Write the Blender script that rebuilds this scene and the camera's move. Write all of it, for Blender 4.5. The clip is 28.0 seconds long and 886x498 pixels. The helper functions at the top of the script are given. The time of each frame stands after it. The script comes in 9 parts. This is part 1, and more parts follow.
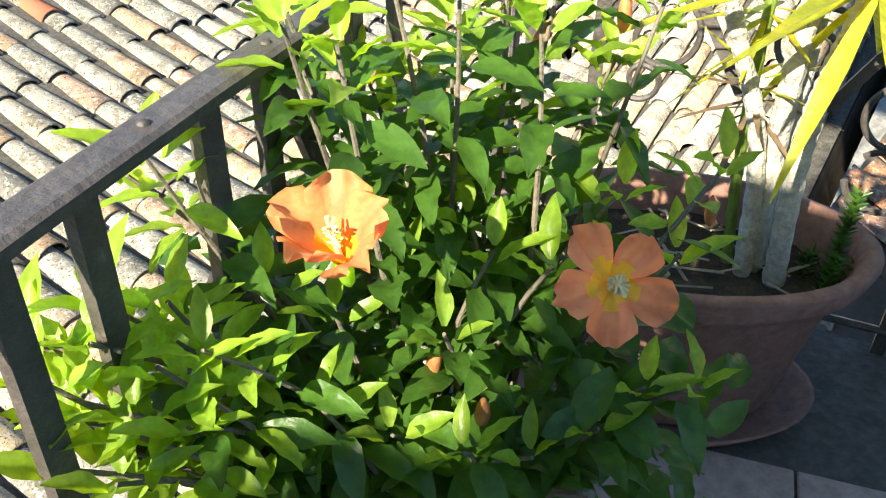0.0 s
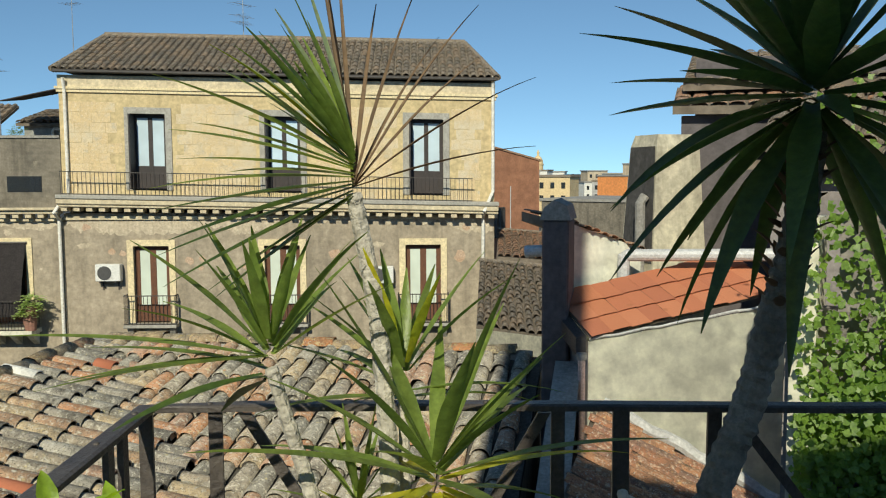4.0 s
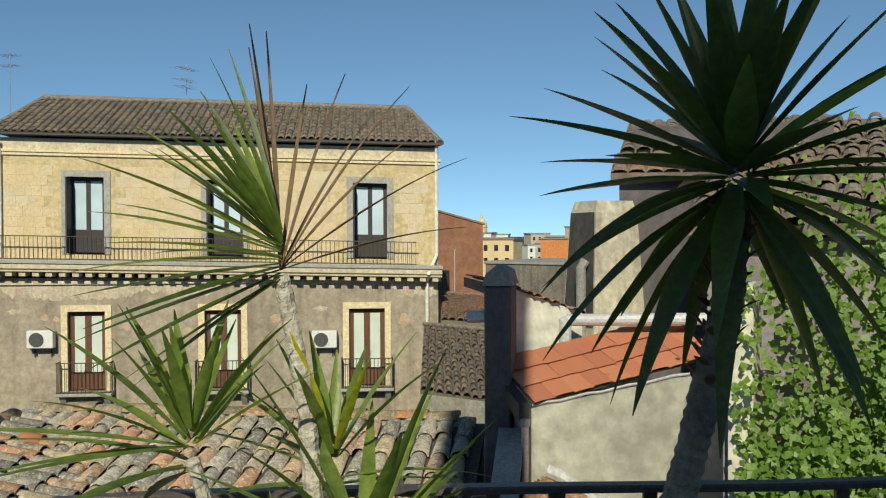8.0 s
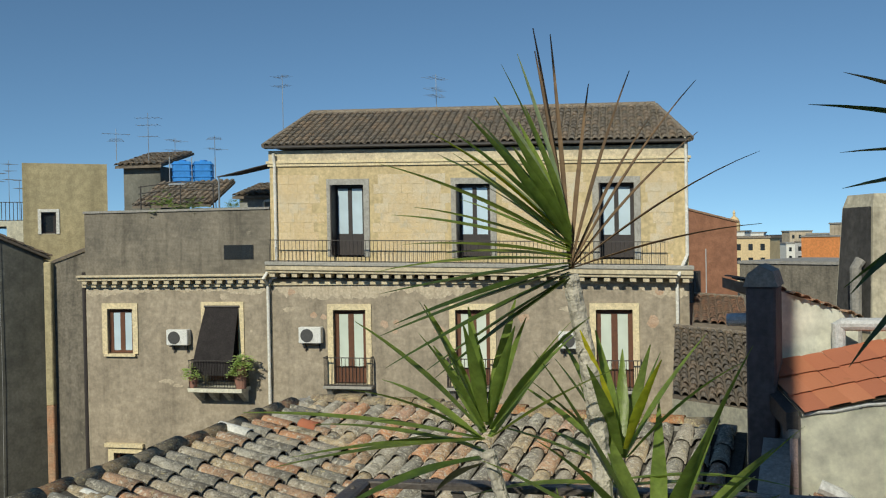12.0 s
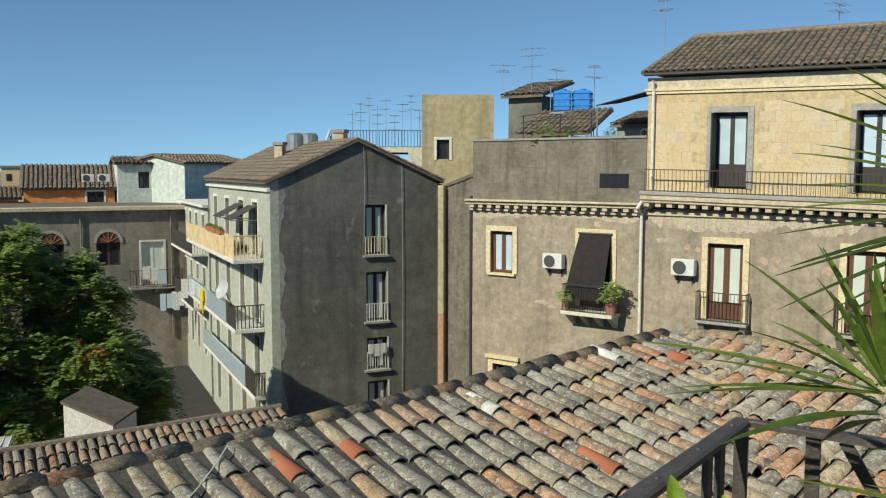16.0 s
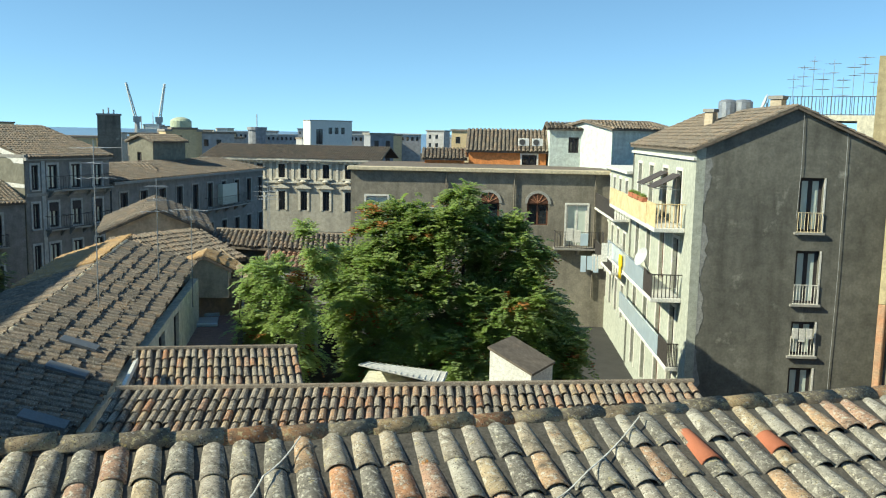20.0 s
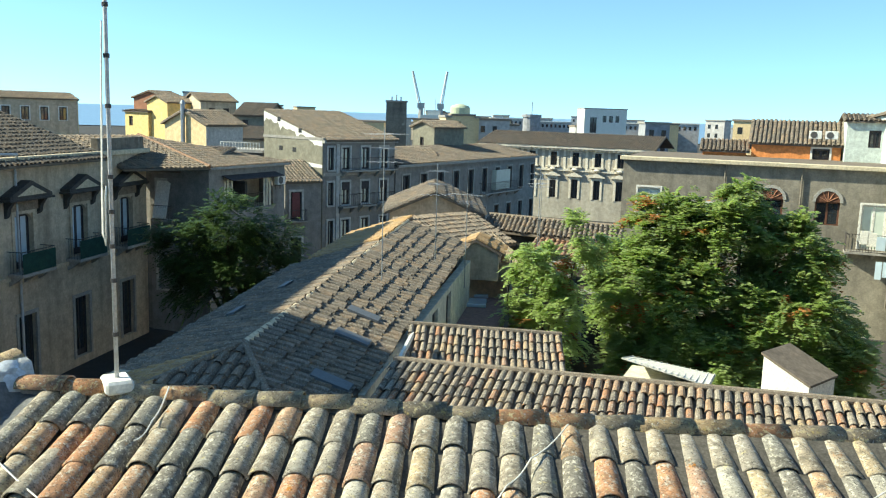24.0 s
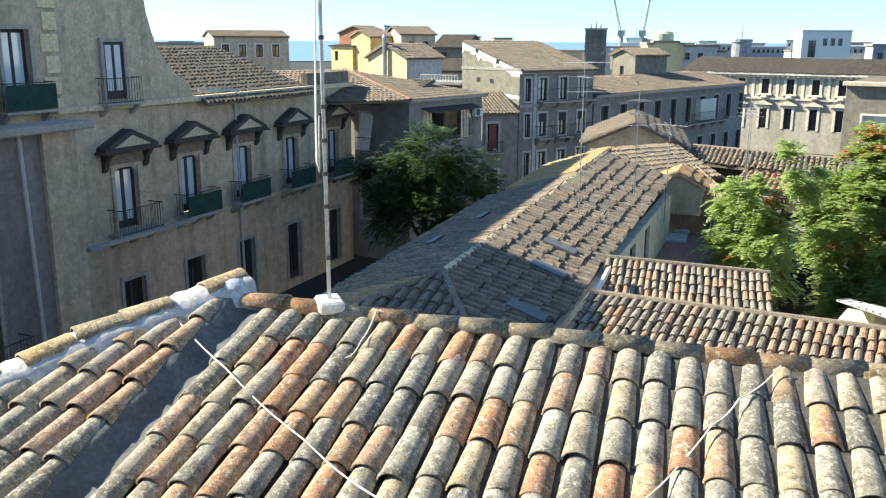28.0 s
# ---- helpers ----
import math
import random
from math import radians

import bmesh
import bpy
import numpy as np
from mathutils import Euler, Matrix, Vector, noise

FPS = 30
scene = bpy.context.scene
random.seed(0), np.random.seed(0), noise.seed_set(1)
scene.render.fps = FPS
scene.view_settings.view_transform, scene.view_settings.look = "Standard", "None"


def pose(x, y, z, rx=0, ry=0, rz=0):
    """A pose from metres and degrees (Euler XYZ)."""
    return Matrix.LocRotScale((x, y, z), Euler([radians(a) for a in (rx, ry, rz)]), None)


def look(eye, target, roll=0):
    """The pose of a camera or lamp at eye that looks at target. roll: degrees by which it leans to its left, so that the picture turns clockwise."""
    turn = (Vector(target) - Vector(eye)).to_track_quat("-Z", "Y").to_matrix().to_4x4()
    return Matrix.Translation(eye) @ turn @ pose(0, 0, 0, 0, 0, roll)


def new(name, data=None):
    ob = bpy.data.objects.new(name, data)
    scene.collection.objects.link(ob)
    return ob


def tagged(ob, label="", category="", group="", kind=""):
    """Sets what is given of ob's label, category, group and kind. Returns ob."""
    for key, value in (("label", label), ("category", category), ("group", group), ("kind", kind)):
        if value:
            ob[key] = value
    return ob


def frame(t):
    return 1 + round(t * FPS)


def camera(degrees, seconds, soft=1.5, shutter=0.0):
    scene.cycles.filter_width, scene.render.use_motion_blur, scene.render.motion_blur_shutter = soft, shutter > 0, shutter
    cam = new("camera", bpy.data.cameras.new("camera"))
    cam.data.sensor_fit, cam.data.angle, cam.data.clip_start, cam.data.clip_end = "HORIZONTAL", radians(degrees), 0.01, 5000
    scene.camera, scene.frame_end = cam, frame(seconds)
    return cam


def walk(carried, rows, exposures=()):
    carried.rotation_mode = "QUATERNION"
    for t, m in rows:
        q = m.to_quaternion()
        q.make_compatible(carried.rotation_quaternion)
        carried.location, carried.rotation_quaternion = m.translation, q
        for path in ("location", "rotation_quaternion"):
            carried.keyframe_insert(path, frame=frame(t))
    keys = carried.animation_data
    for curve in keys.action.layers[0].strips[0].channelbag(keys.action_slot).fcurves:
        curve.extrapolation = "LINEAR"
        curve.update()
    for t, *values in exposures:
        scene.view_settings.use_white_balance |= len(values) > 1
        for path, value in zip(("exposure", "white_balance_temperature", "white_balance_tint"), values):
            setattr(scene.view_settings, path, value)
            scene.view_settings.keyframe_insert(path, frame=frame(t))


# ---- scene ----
cam = camera(54.50, 28.0, 1.15)
PATH = [
    (0.0, -0.047, 0.116, 1.413, -0.48, -35.01, -1.10),
    (0.5, -0.039, 0.096, 1.431, -2.36, -32.33, -0.53),
    (1.0, -0.017, 0.072, 1.455, -4.46, -27.73, -1.07),
    (1.5, 0.006, 0.054, 1.486, -8.62, -22.18, -1.22),
    (2.0, 0.030, 0.050, 1.518, -13.74, -15.78, -0.76),
    (2.5, 0.056, 0.046, 1.537, -18.51, -10.79, 0.06),
    (3.0, 0.060, 0.037, 1.551, -20.49, -6.87, 0.95),
    (3.5, 0.061, 0.036, 1.560, -21.20, -4.88, 0.50),
    (4.0, 0.077, 0.031, 1.565, -22.42, -5.08, 0.23),
    (4.5, 0.086, 0.030, 1.572, -23.78, -3.76, 0.12),
    (6.5, 0.106, 0.039, 1.590, -28.05, -1.39, 0.38),
    (7.0, 0.110, 0.028, 1.595, -26.77, -1.23, 0.51),
    (7.5, 0.112, 0.030, 1.597, -26.53, -1.12, 0.45),
    (8.0, 0.108, 0.038, 1.598, -26.10, -0.94, 0.25),
    (8.5, 0.102, 0.039, 1.599, -25.58, -0.72, 0.00),
    (9.0, 0.094, 0.035, 1.600, -23.57, -0.50, -0.21),
    (9.5, 0.088, 0.038, 1.600, -21.38, -0.40, -0.28),
    (10.0, 0.082, 0.045, 1.599, -19.57, -0.52, 0.52),
    (10.5, 0.073, 0.046, 1.600, -17.27, -0.47, 1.97),
    (11.0, 0.062, 0.050, 1.599, -15.10, -0.38, 1.80),
    (11.5, 0.051, 0.050, 1.598, -12.79, -0.48, 1.38),
    (12.0, 0.034, 0.055, 1.596, -9.99, -0.70, 1.03),
    (12.5, 0.017, 0.071, 1.595, -6.56, -0.70, 0.83),
    (13.0, -0.010, 0.061, 1.598, -0.66, -0.94, 1.23),
    (13.5, -0.024, 0.069, 1.597, 4.76, -1.05, 0.99),
    (15.5, 0.017, -0.003, 1.610, 12.71, -4.98, -0.02),
    (16.0, 0.005, -0.003, 1.609, 14.54, -5.24, -0.09),
    (16.5, 0.004, 0.005, 1.610, 17.10, -5.51, 0.15),
    (17.0, -0.004, -0.003, 1.627, 20.36, -5.77, 0.56),
    (17.5, -0.012, 0.007, 1.629, 24.54, -6.15, 0.58),
    (18.0, -0.031, 0.032, 1.623, 30.43, -6.24, 0.43),
    (18.5, -0.047, 0.049, 1.625, 34.76, -6.56, -0.32),
    (19.0, -0.061, 0.054, 1.630, 37.96, -7.04, -0.82),
    (19.5, -0.070, 0.058, 1.629, 40.04, -7.38, -1.12),
    (20.0, -0.079, 0.059, 1.627, 42.21, -7.72, -1.10),
    (20.5, -0.090, 0.063, 1.627, 44.44, -7.90, -1.02),
    (21.0, -0.095, 0.052, 1.630, 47.56, -8.46, -1.17),
    (21.5, -0.092, 0.031, 1.640, 50.95, -9.04, -1.40),
    (22.0, -0.094, 0.011, 1.648, 53.25, -9.23, -1.96),
    (22.5, -0.095, 0.001, 1.659, 55.93, -9.71, -2.11),
    (24.5, -0.018, -0.095, 1.686, 60.58, -8.56, -1.74),
    (25.0, -0.023, -0.094, 1.682, 60.20, -7.49, -1.49),
    (25.5, -0.025, -0.094, 1.679, 61.27, -7.86, -1.07),
    (26.0, -0.038, -0.089, 1.670, 62.50, -9.48, -0.67),
    (26.5, -0.050, -0.082, 1.663, 63.85, -11.59, -0.26),
    (27.0, -0.057, -0.088, 1.663, 65.75, -12.76, -0.08),
    (27.5, -0.071, -0.103, 1.660, 68.73, -13.53, -0.27),
    (28.0, -0.098, -0.113, 1.649, 72.93, -13.70, -0.29),
]
walk(cam, [(t, pose(x, y, z, 90 + p, r, h)) for t, x, y, z, h, p, r in PATH],
     [(0, 1.85, 7000, 4), (1.5, 1.8, 7000, 4), (2.0, 1.35, 7000, 2), (2.5, 0.7, 7000, 0), (3.0, 0.22, 7000, 0), (3.5, 0.08, 7000, 0), (7, 0.03, 7100, 0), (8.5, 0.0, 7100, 0), (10, -0.1, 6900, 1), (11, -0.22, 6750, 1), (13, -0.15, 6700, 1), (17, 0.22, 6800, 1), (18.5, 0.5, 6800, 0), (20, 0.78, 6900, -5), (22, 1.17, 7000, -5), (25, 1.28, 7000, -5), (27, 1.47, 7050, 0), (28, 1.62, 7000, 4)])

# ---- light: low morning sun from behind and to the left, clear sky ----
SUN_AZ, SUN_EL = 148.0, 35.0
SUN_DIR = Vector((-math.sin(radians(SUN_AZ)) * math.cos(radians(SUN_EL)), math.cos(radians(SUN_AZ)) * math.cos(radians(SUN_EL)), math.sin(radians(SUN_EL))))
world = bpy.data.worlds.new("sky")
scene.world = world
world.use_nodes = True
_n = world.node_tree.nodes
_n.clear()
_sky = _n.new("ShaderNodeTexSky")
_sky.sky_type, _sky.sun_disc = "NISHITA", False
_sky.sun_elevation, _sky.sun_rotation = radians(SUN_EL), radians(360 - SUN_AZ)
_sky.altitude, _sky.air_density, _sky.dust_density, _sky.ozone_density = 20, 0.65, 0.0, 3.0
_bg = _n.new("ShaderNodeBackground")
_bg.inputs["Strength"].default_value = 0.125
_wo = _n.new("ShaderNodeOutputWorld")
_dir, _lift, _unit = _n.new("ShaderNodeTexCoord"), _n.new("ShaderNodeVectorMath"), _n.new("ShaderNodeVectorMath")
_lift.operation, _unit.operation = "ADD", "NORMALIZE"
_lift.inputs[1].default_value = (0, 0, 0.085)
world.node_tree.links.new(_dir.outputs["Generated"], _lift.inputs[0])
world.node_tree.links.new(_lift.outputs[0], _unit.inputs[0])
world.node_tree.links.new(_unit.outputs[0], _sky.inputs[0])
_tint = _n.new("ShaderNodeMix")
_tint.data_type, _tint.blend_type = "RGBA", "MULTIPLY"
_tint.inputs[0].default_value, _tint.inputs[7].default_value = 1.0, (0.88, 1.0, 1.0, 1)
world.node_tree.links.new(_sky.outputs[0], _tint.inputs[6])
world.node_tree.links.new(_tint.outputs[2], _bg.inputs[0])
world.node_tree.links.new(_bg.outputs[0], _wo.inputs[0])
sun = new("sun", bpy.data.lights.new("sun", "SUN"))
sun.data.energy, sun.data.angle, sun.data.color = 4.4, radians(0.6), (1.0, 0.93, 0.82)
sun.matrix_world = look(SUN_DIR * 60, (0, 0, 0))

# ---- materials ----
def surf(name, a, b, scale=3.0, rough=0.85, bump=0.3, fine=60.0, c=None, spots=0.5, streak=0.0, island=0.0, obj=0.0, metal=0.0, spec=0.3):
    """Two mottled colours at a large and a fine scale, a third in patches, upright streaks, and a relief."""
    m = bpy.data.materials.new(name)
    m.use_nodes = True
    nt = m.node_tree
    nd, ln = nt.nodes, nt.links.new
    bs = nd["Principled BSDF"]
    tc = nd.new("ShaderNodeTexCoord")
    src = tc.outputs["Object"]

    def noi(s, detail=6.0, stretch=None):
        n = nd.new("ShaderNodeTexNoise")
        n.inputs["Scale"].default_value, n.inputs["Detail"].default_value = s, detail
        n.inputs["Roughness"].default_value = 0.62
        if stretch:
            mp = nd.new("ShaderNodeMapping")
            mp.inputs["Scale"].default_value = stretch
            ln(src, mp.inputs["Vector"])
            ln(mp.outputs[0], n.inputs["Vector"])
        else:
            ln(src, n.inputs["Vector"])
        return n.outputs["Fac"]

    def ramp(v, lo, hi):
        r = nd.new("ShaderNodeMapRange")
        r.inputs["From Min"].default_value, r.inputs["From Max"].default_value = lo, hi
        ln(v, r.inputs["Value"])
        return r.outputs[0]

    def mix(f, x, y, kind="MIX"):
        k = nd.new("ShaderNodeMix")
        k.data_type, k.blend_type = "RGBA", kind
        for val, sock in ((f, k.inputs[0]), (x, k.inputs[6]), (y, k.inputs[7])):
            if isinstance(val, (int, float)):
                sock.default_value = val
            elif isinstance(val, (tuple, list)):
                sock.default_value = (*val, 1)
            else:
                ln(val, sock)
        return k.outputs[2]

    col = mix(ramp(noi(scale), 0.35, 0.68), a, b)
    if c:
        col = mix(ramp(noi(scale * 1.7 + 0.3, 8), 0.5 + 0.25 * (1 - spots), 0.62 + 0.25 * (1 - spots)), col, c)
    col = mix(1.0, col, mix(ramp(noi(scale * 5.5 + 0.5, 9), 0.4, 0.62), (0.84, 0.84, 0.83), (1.1, 1.1, 1.09)), "MULTIPLY")
    if streak:
        s = mix(ramp(noi(1.0, 5, (scale * 3, scale * 3, scale * 0.25)), 0.5, 0.75), (1, 1, 1), (1 - streak,) * 3)
        col = mix(1.0, col, s, "MULTIPLY")
    g = mix(ramp(noi(fine, 4), 0.3, 0.7), (0.8, 0.8, 0.8), (1.12, 1.12, 1.12))
    col = mix(1.0, col, g, "MULTIPLY")
    for amount, kind in ((island, "island"), (obj, "obj")):
        if amount:
            if kind == "island":
                rnd = nd.new("ShaderNodeNewGeometry").outputs["Random Per Island"]
            else:
                rnd = nd.new("ShaderNodeObjectInfo").outputs["Random"]
            hsv = nd.new("ShaderNodeHueSaturation")
            ln(ramp(rnd, 0.0, 1.0), hsv.inputs["Fac"])
            hsv.inputs["Fac"].default_value = 1
            mm = nd.new("ShaderNodeMapRange")
            mm.inputs["To Min"].default_value, mm.inputs["To Max"].default_value = 1 - amount, 1 + amount
            ln(rnd, mm.inputs["Value"])
            for l in list(hsv.inputs["Fac"].links):
                nt.links.remove(l)
            ln(mm.outputs[0], hsv.inputs["Value"])
            ln(col, hsv.inputs["Color"])
            col = hsv.outputs[0]
    ln(col, bs.inputs["Base Color"])
    bs.inputs["Roughness"].default_value = rough
    bs.inputs["Metallic"].default_value = metal
    bs.inputs["Specular IOR Level"].default_value = spec
    if bump:
        bp = nd.new("ShaderNodeBump")
        bp.inputs["Strength"].default_value, bp.inputs["Distance"].default_value = bump, 0.02
        ln(noi(fine * 0.6, 5), bp.inputs["Height"])
        ln(bp.outputs[0], bs.inputs["Normal"])
    return m


def tile_surf(name, cols, dark, lichen, per_object=False, amount=0.55, patch=None, clean=False):
    """Weathered clay: each tile takes its own colour from a ramp; soot and lichen grow over them in patches."""
    m = bpy.data.materials.new(name)
    m.use_nodes = True
    nt = m.node_tree
    nd, ln = nt.nodes, nt.links.new
    bs = nd["Principled BSDF"]
    rnd = nd.new("ShaderNodeObjectInfo").outputs["Random"] if per_object else nd.new("ShaderNodeNewGeometry").outputs["Random Per Island"]
    rp = nd.new("ShaderNodeValToRGB")
    rp.color_ramp.interpolation = "CONSTANT"
    while len(rp.color_ramp.elements) < len(cols):
        rp.color_ramp.elements.new(0.5)
    for i, (e, k) in enumerate(zip(rp.color_ramp.elements, cols)):
        e.position, e.color = i / len(cols), (*k, 1)
    ln(rnd, rp.inputs[0])
    geo = nd.new("ShaderNodeNewGeometry")

    def noi(s, lo, hi, detail=7):
        n = nd.new("ShaderNodeTexNoise")
        n.inputs["Scale"].default_value, n.inputs["Detail"].default_value, n.inputs["Roughness"].default_value = s, detail, 0.68
        ln(geo.outputs["Position"], n.inputs["Vector"])
        r = nd.new("ShaderNodeMapRange")
        r.inputs["From Min"].default_value, r.inputs["From Max"].default_value = lo, hi
        ln(n.outputs["Fac"], r.inputs["Value"])
        return r.outputs[0], n.outputs["Fac"]

    def mix(f, x, y, kind="MIX"):
        k = nd.new("ShaderNodeMix")
        k.data_type, k.blend_type = "RGBA", kind
        ln(f, k.inputs[0]) if not isinstance(f, float) else setattr(k.inputs[0], "default_value", f)
        ln(x, k.inputs[6])
        if isinstance(y, tuple):
            k.inputs[7].default_value = (*y, 1)
        else:
            ln(y, k.inputs[7])
        return k.outputs[2]

    col = rp.outputs[0]
    f1, _ = noi(8.0, 0.6 - amount * 0.3, 0.7)
    col = mix(f1, col, dark)
    if not clean:
        f2, _ = noi(26.0, 0.53, 0.64)
        col = mix(f2, col, lichen)
    f3, raw = noi(70.0, 0.3, 0.75, 5)
    col = mix(f3, col, (0.62, 0.6, 0.56), "SOFT_LIGHT")
    f6, _ = noi(17.0, 0.6 if not clean else 0.9, 0.68 if not clean else 0.95)
    col = mix(f6, col, tuple(v * k for v, k in zip(lichen, (0.95, 0.86, 0.55))))
    if "tile" in name and not clean:
        f4, _ = noi(5.3, 0.66, 0.71)
        col = mix(f4, col, (0.46, 0.2, 0.05))
    if patch:
        f7, _ = noi(0.45, 0.5, 0.66)
        col = mix(f7, col, patch)
        f8, _ = noi(1.9, 0.56, 0.68, 9)
        col = mix(f8, col, tuple(v * 0.8 for v in patch))
    elif not clean:
        f9, _ = noi(44.0, 0.61, 0.67, 3)
        col = mix(f9, col, (0.52, 0.5, 0.45))
    f5, _ = noi(85.0, 0.56, 0.63, 4)
    if not clean:
        col = mix(f5, col, tuple(v * 0.6 for v in dark))
    ln(col, bs.inputs["Base Color"])
    bs.inputs["Roughness"].default_value = 0.92
    bs.inputs["Specular IOR Level"].default_value = 0.2
    bp = nd.new("ShaderNodeBump")
    bp.inputs["Strength"].default_value, bp.inputs["Distance"].default_value = 0.5, 0.012
    ln(raw, bp.inputs["Height"])
    ln(bp.outputs[0], bs.inputs["Normal"])
    return m


def plain(name, colour, rough=0.6, metal=0.0, emit=0.0):
    return surf(name, colour, tuple(v * 0.86 for v in colour), 6.0, rough, 0.08, 90.0, metal=metal)


def glass(name, colour, rough=0.06):
    m = bpy.data.materials.new(name)
    m.use_nodes = True
    nt = m.node_tree
    bs = nt.nodes["Principled BSDF"]
    tc = nt.nodes.new("ShaderNodeTexCoord")
    n = nt.nodes.new("ShaderNodeTexNoise")
    n.inputs["Scale"].default_value = 2.0
    k = nt.nodes.new("ShaderNodeMix")
    k.data_type = "RGBA"
    k.inputs[6].default_value, k.inputs[7].default_value = (*colour, 1), (*[v * 0.72 for v in colour], 1)
    nt.links.new(tc.outputs["Object"], n.inputs["Vector"])
    nt.links.new(n.outputs["Fac"], k.inputs[0])
    nt.links.new(k.outputs[2], bs.inputs["Base Color"])
    bs.inputs["Roughness"].default_value = rough
    bs.inputs["Specular IOR Level"].default_value = 0.8
    bs.inputs["Coat Weight"].default_value = 0.6
    bs.inputs["Coat Roughness"].default_value = 0.03
    return m


M = {}
M["ochre"] = surf("ochre_stone", (0.62, 0.5, 0.29), (0.56, 0.44, 0.25), 0.7, 0.9, 0.35, 9.0, (0.64, 0.57, 0.42), 0.35, 0.15)
M["plaster"] = surf("aged_plaster", (0.42, 0.355, 0.27), (0.3, 0.255, 0.195), 0.55, 0.9, 0.4, 9.0, (0.55, 0.475, 0.36), 0.5, 0.4)
M["parapet"] = surf("sooty_parapet_plaster", (0.25, 0.22, 0.175), (0.15, 0.135, 0.11), 0.9, 0.92, 0.4, 11.0, (0.4, 0.36, 0.28), 0.45, 0.45)
M["trim"] = surf("cream_stone_trim", (0.76, 0.64, 0.4), (0.68, 0.57, 0.38), 2.0, 0.8, 0.2, 30.0, (0.45, 0.38, 0.28), 0.2)
M["greystone"] = surf("grey_lava_stone", (0.42, 0.4, 0.36), (0.33, 0.32, 0.29), 2.5, 0.85, 0.3, 35.0)
M["cornice"] = surf("weathered_cornice_stone", (0.66, 0.57, 0.4), (0.52, 0.44, 0.31), 1.2, 0.88, 0.3, 18.0, (0.27, 0.23, 0.17), 0.35)
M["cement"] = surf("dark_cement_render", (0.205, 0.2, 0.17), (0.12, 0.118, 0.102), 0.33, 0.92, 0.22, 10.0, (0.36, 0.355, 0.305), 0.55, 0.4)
M["midcement"] = surf("mid_grey_render", (0.34, 0.34, 0.32), (0.27, 0.27, 0.255), 0.8, 0.92, 0.2, 14.0, (0.42, 0.42, 0.39), 0.3)
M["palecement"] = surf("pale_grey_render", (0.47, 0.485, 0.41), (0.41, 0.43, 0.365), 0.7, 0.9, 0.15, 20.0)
M["white"] = surf("white_paint", (0.8, 0.78, 0.72), (0.72, 0.7, 0.63), 2.0, 0.7, 0.12, 30.0)
M["whitewash"] = surf("stained_whitewash", (0.72, 0.69, 0.56), (0.62, 0.6, 0.5), 0.9, 0.9, 0.25, 16.0, (0.45, 0.43, 0.36), 0.3, 0.2)
M["limewash"] = surf("smooth_cream_limewash", (0.8, 0.79, 0.67), (0.73, 0.72, 0.61), 0.6, 0.92, 0.12, 7.0, (0.52, 0.5, 0.42), 0.25, 0.12)
M["sooty"] = surf("sooty_stained_masonry", (0.6, 0.55, 0.42), (0.46, 0.42, 0.33), 1.6, 0.95, 0.4, 16.0, (0.22, 0.2, 0.18), 0.4, 0.45)
M["blackening"] = surf("blackish_plaster", (0.1, 0.095, 0.09), (0.06, 0.058, 0.056), 2.0, 0.95, 0.4, 20.0, (0.2, 0.19, 0.17), 0.4, 0.3)
M["yellowblock"] = surf("stained_yellow_render", (0.5, 0.42, 0.25), (0.42, 0.36, 0.22), 0.6, 0.9, 0.25, 18.0, (0.3, 0.26, 0.18), 0.35, 0.3)
# plasters for walls in shade: the shade is put into both colours
M["shadewall"] = surf("shade_toned_plaster", (0.14, 0.125, 0.13), (0.11, 0.1, 0.105), 0.6, 0.92, 0.25, 16.0, (0.17, 0.155, 0.15), 0.3, 0.2)
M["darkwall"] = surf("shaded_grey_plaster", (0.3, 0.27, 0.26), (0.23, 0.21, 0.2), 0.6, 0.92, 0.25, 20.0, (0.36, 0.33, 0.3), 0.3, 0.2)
M["archwall"] = surf("dark_olive_plaster", (0.31, 0.28, 0.225), (0.21, 0.19, 0.155), 0.3, 0.92, 0.25, 9.0, (0.45, 0.4, 0.32), 0.5, 0.4)
M["tan"] = surf("tan_stucco", (0.6, 0.5, 0.365), (0.5, 0.41, 0.3), 0.35, 0.92, 0.25, 9.0, (0.33, 0.28, 0.22), 0.45, 0.4)
M["mint"] = surf("pale_mint_stucco", (0.62, 0.68, 0.62), (0.56, 0.62, 0.57), 0.5, 0.88, 0.15, 12.0, (0.5, 0.54, 0.5), 0.3, 0.15)
M["palgrey"] = surf("grey_palace_stucco", (0.47, 0.43, 0.35), (0.39, 0.355, 0.29), 0.3, 0.92, 0.2, 10.0, (0.54, 0.49, 0.4), 0.35, 0.25)
M["paltrim"] = surf("pale_cream_stone", (0.72, 0.66, 0.54), (0.64, 0.58, 0.47), 0.8, 0.85, 0.2, 14.0, (0.5, 0.44, 0.34), 0.25, 0.2)
M["palewhite"] = surf("dirty_white_trim", (0.55, 0.55, 0.52), (0.46, 0.46, 0.44), 0.8, 0.88, 0.15, 16.0, (0.36, 0.35, 0.33), 0.25, 0.2)
M["olive"] = surf("bare_olive_render", (0.26, 0.245, 0.19), (0.21, 0.2, 0.155), 0.35, 0.93, 0.2, 9.0, (0.31, 0.29, 0.24), 0.3, 0.25)
M["redcloth"] = surf("dull_red_cloth", (0.24, 0.09, 0.09), (0.18, 0.07, 0.07), 5.0, 0.95, 0.2, 60.0)
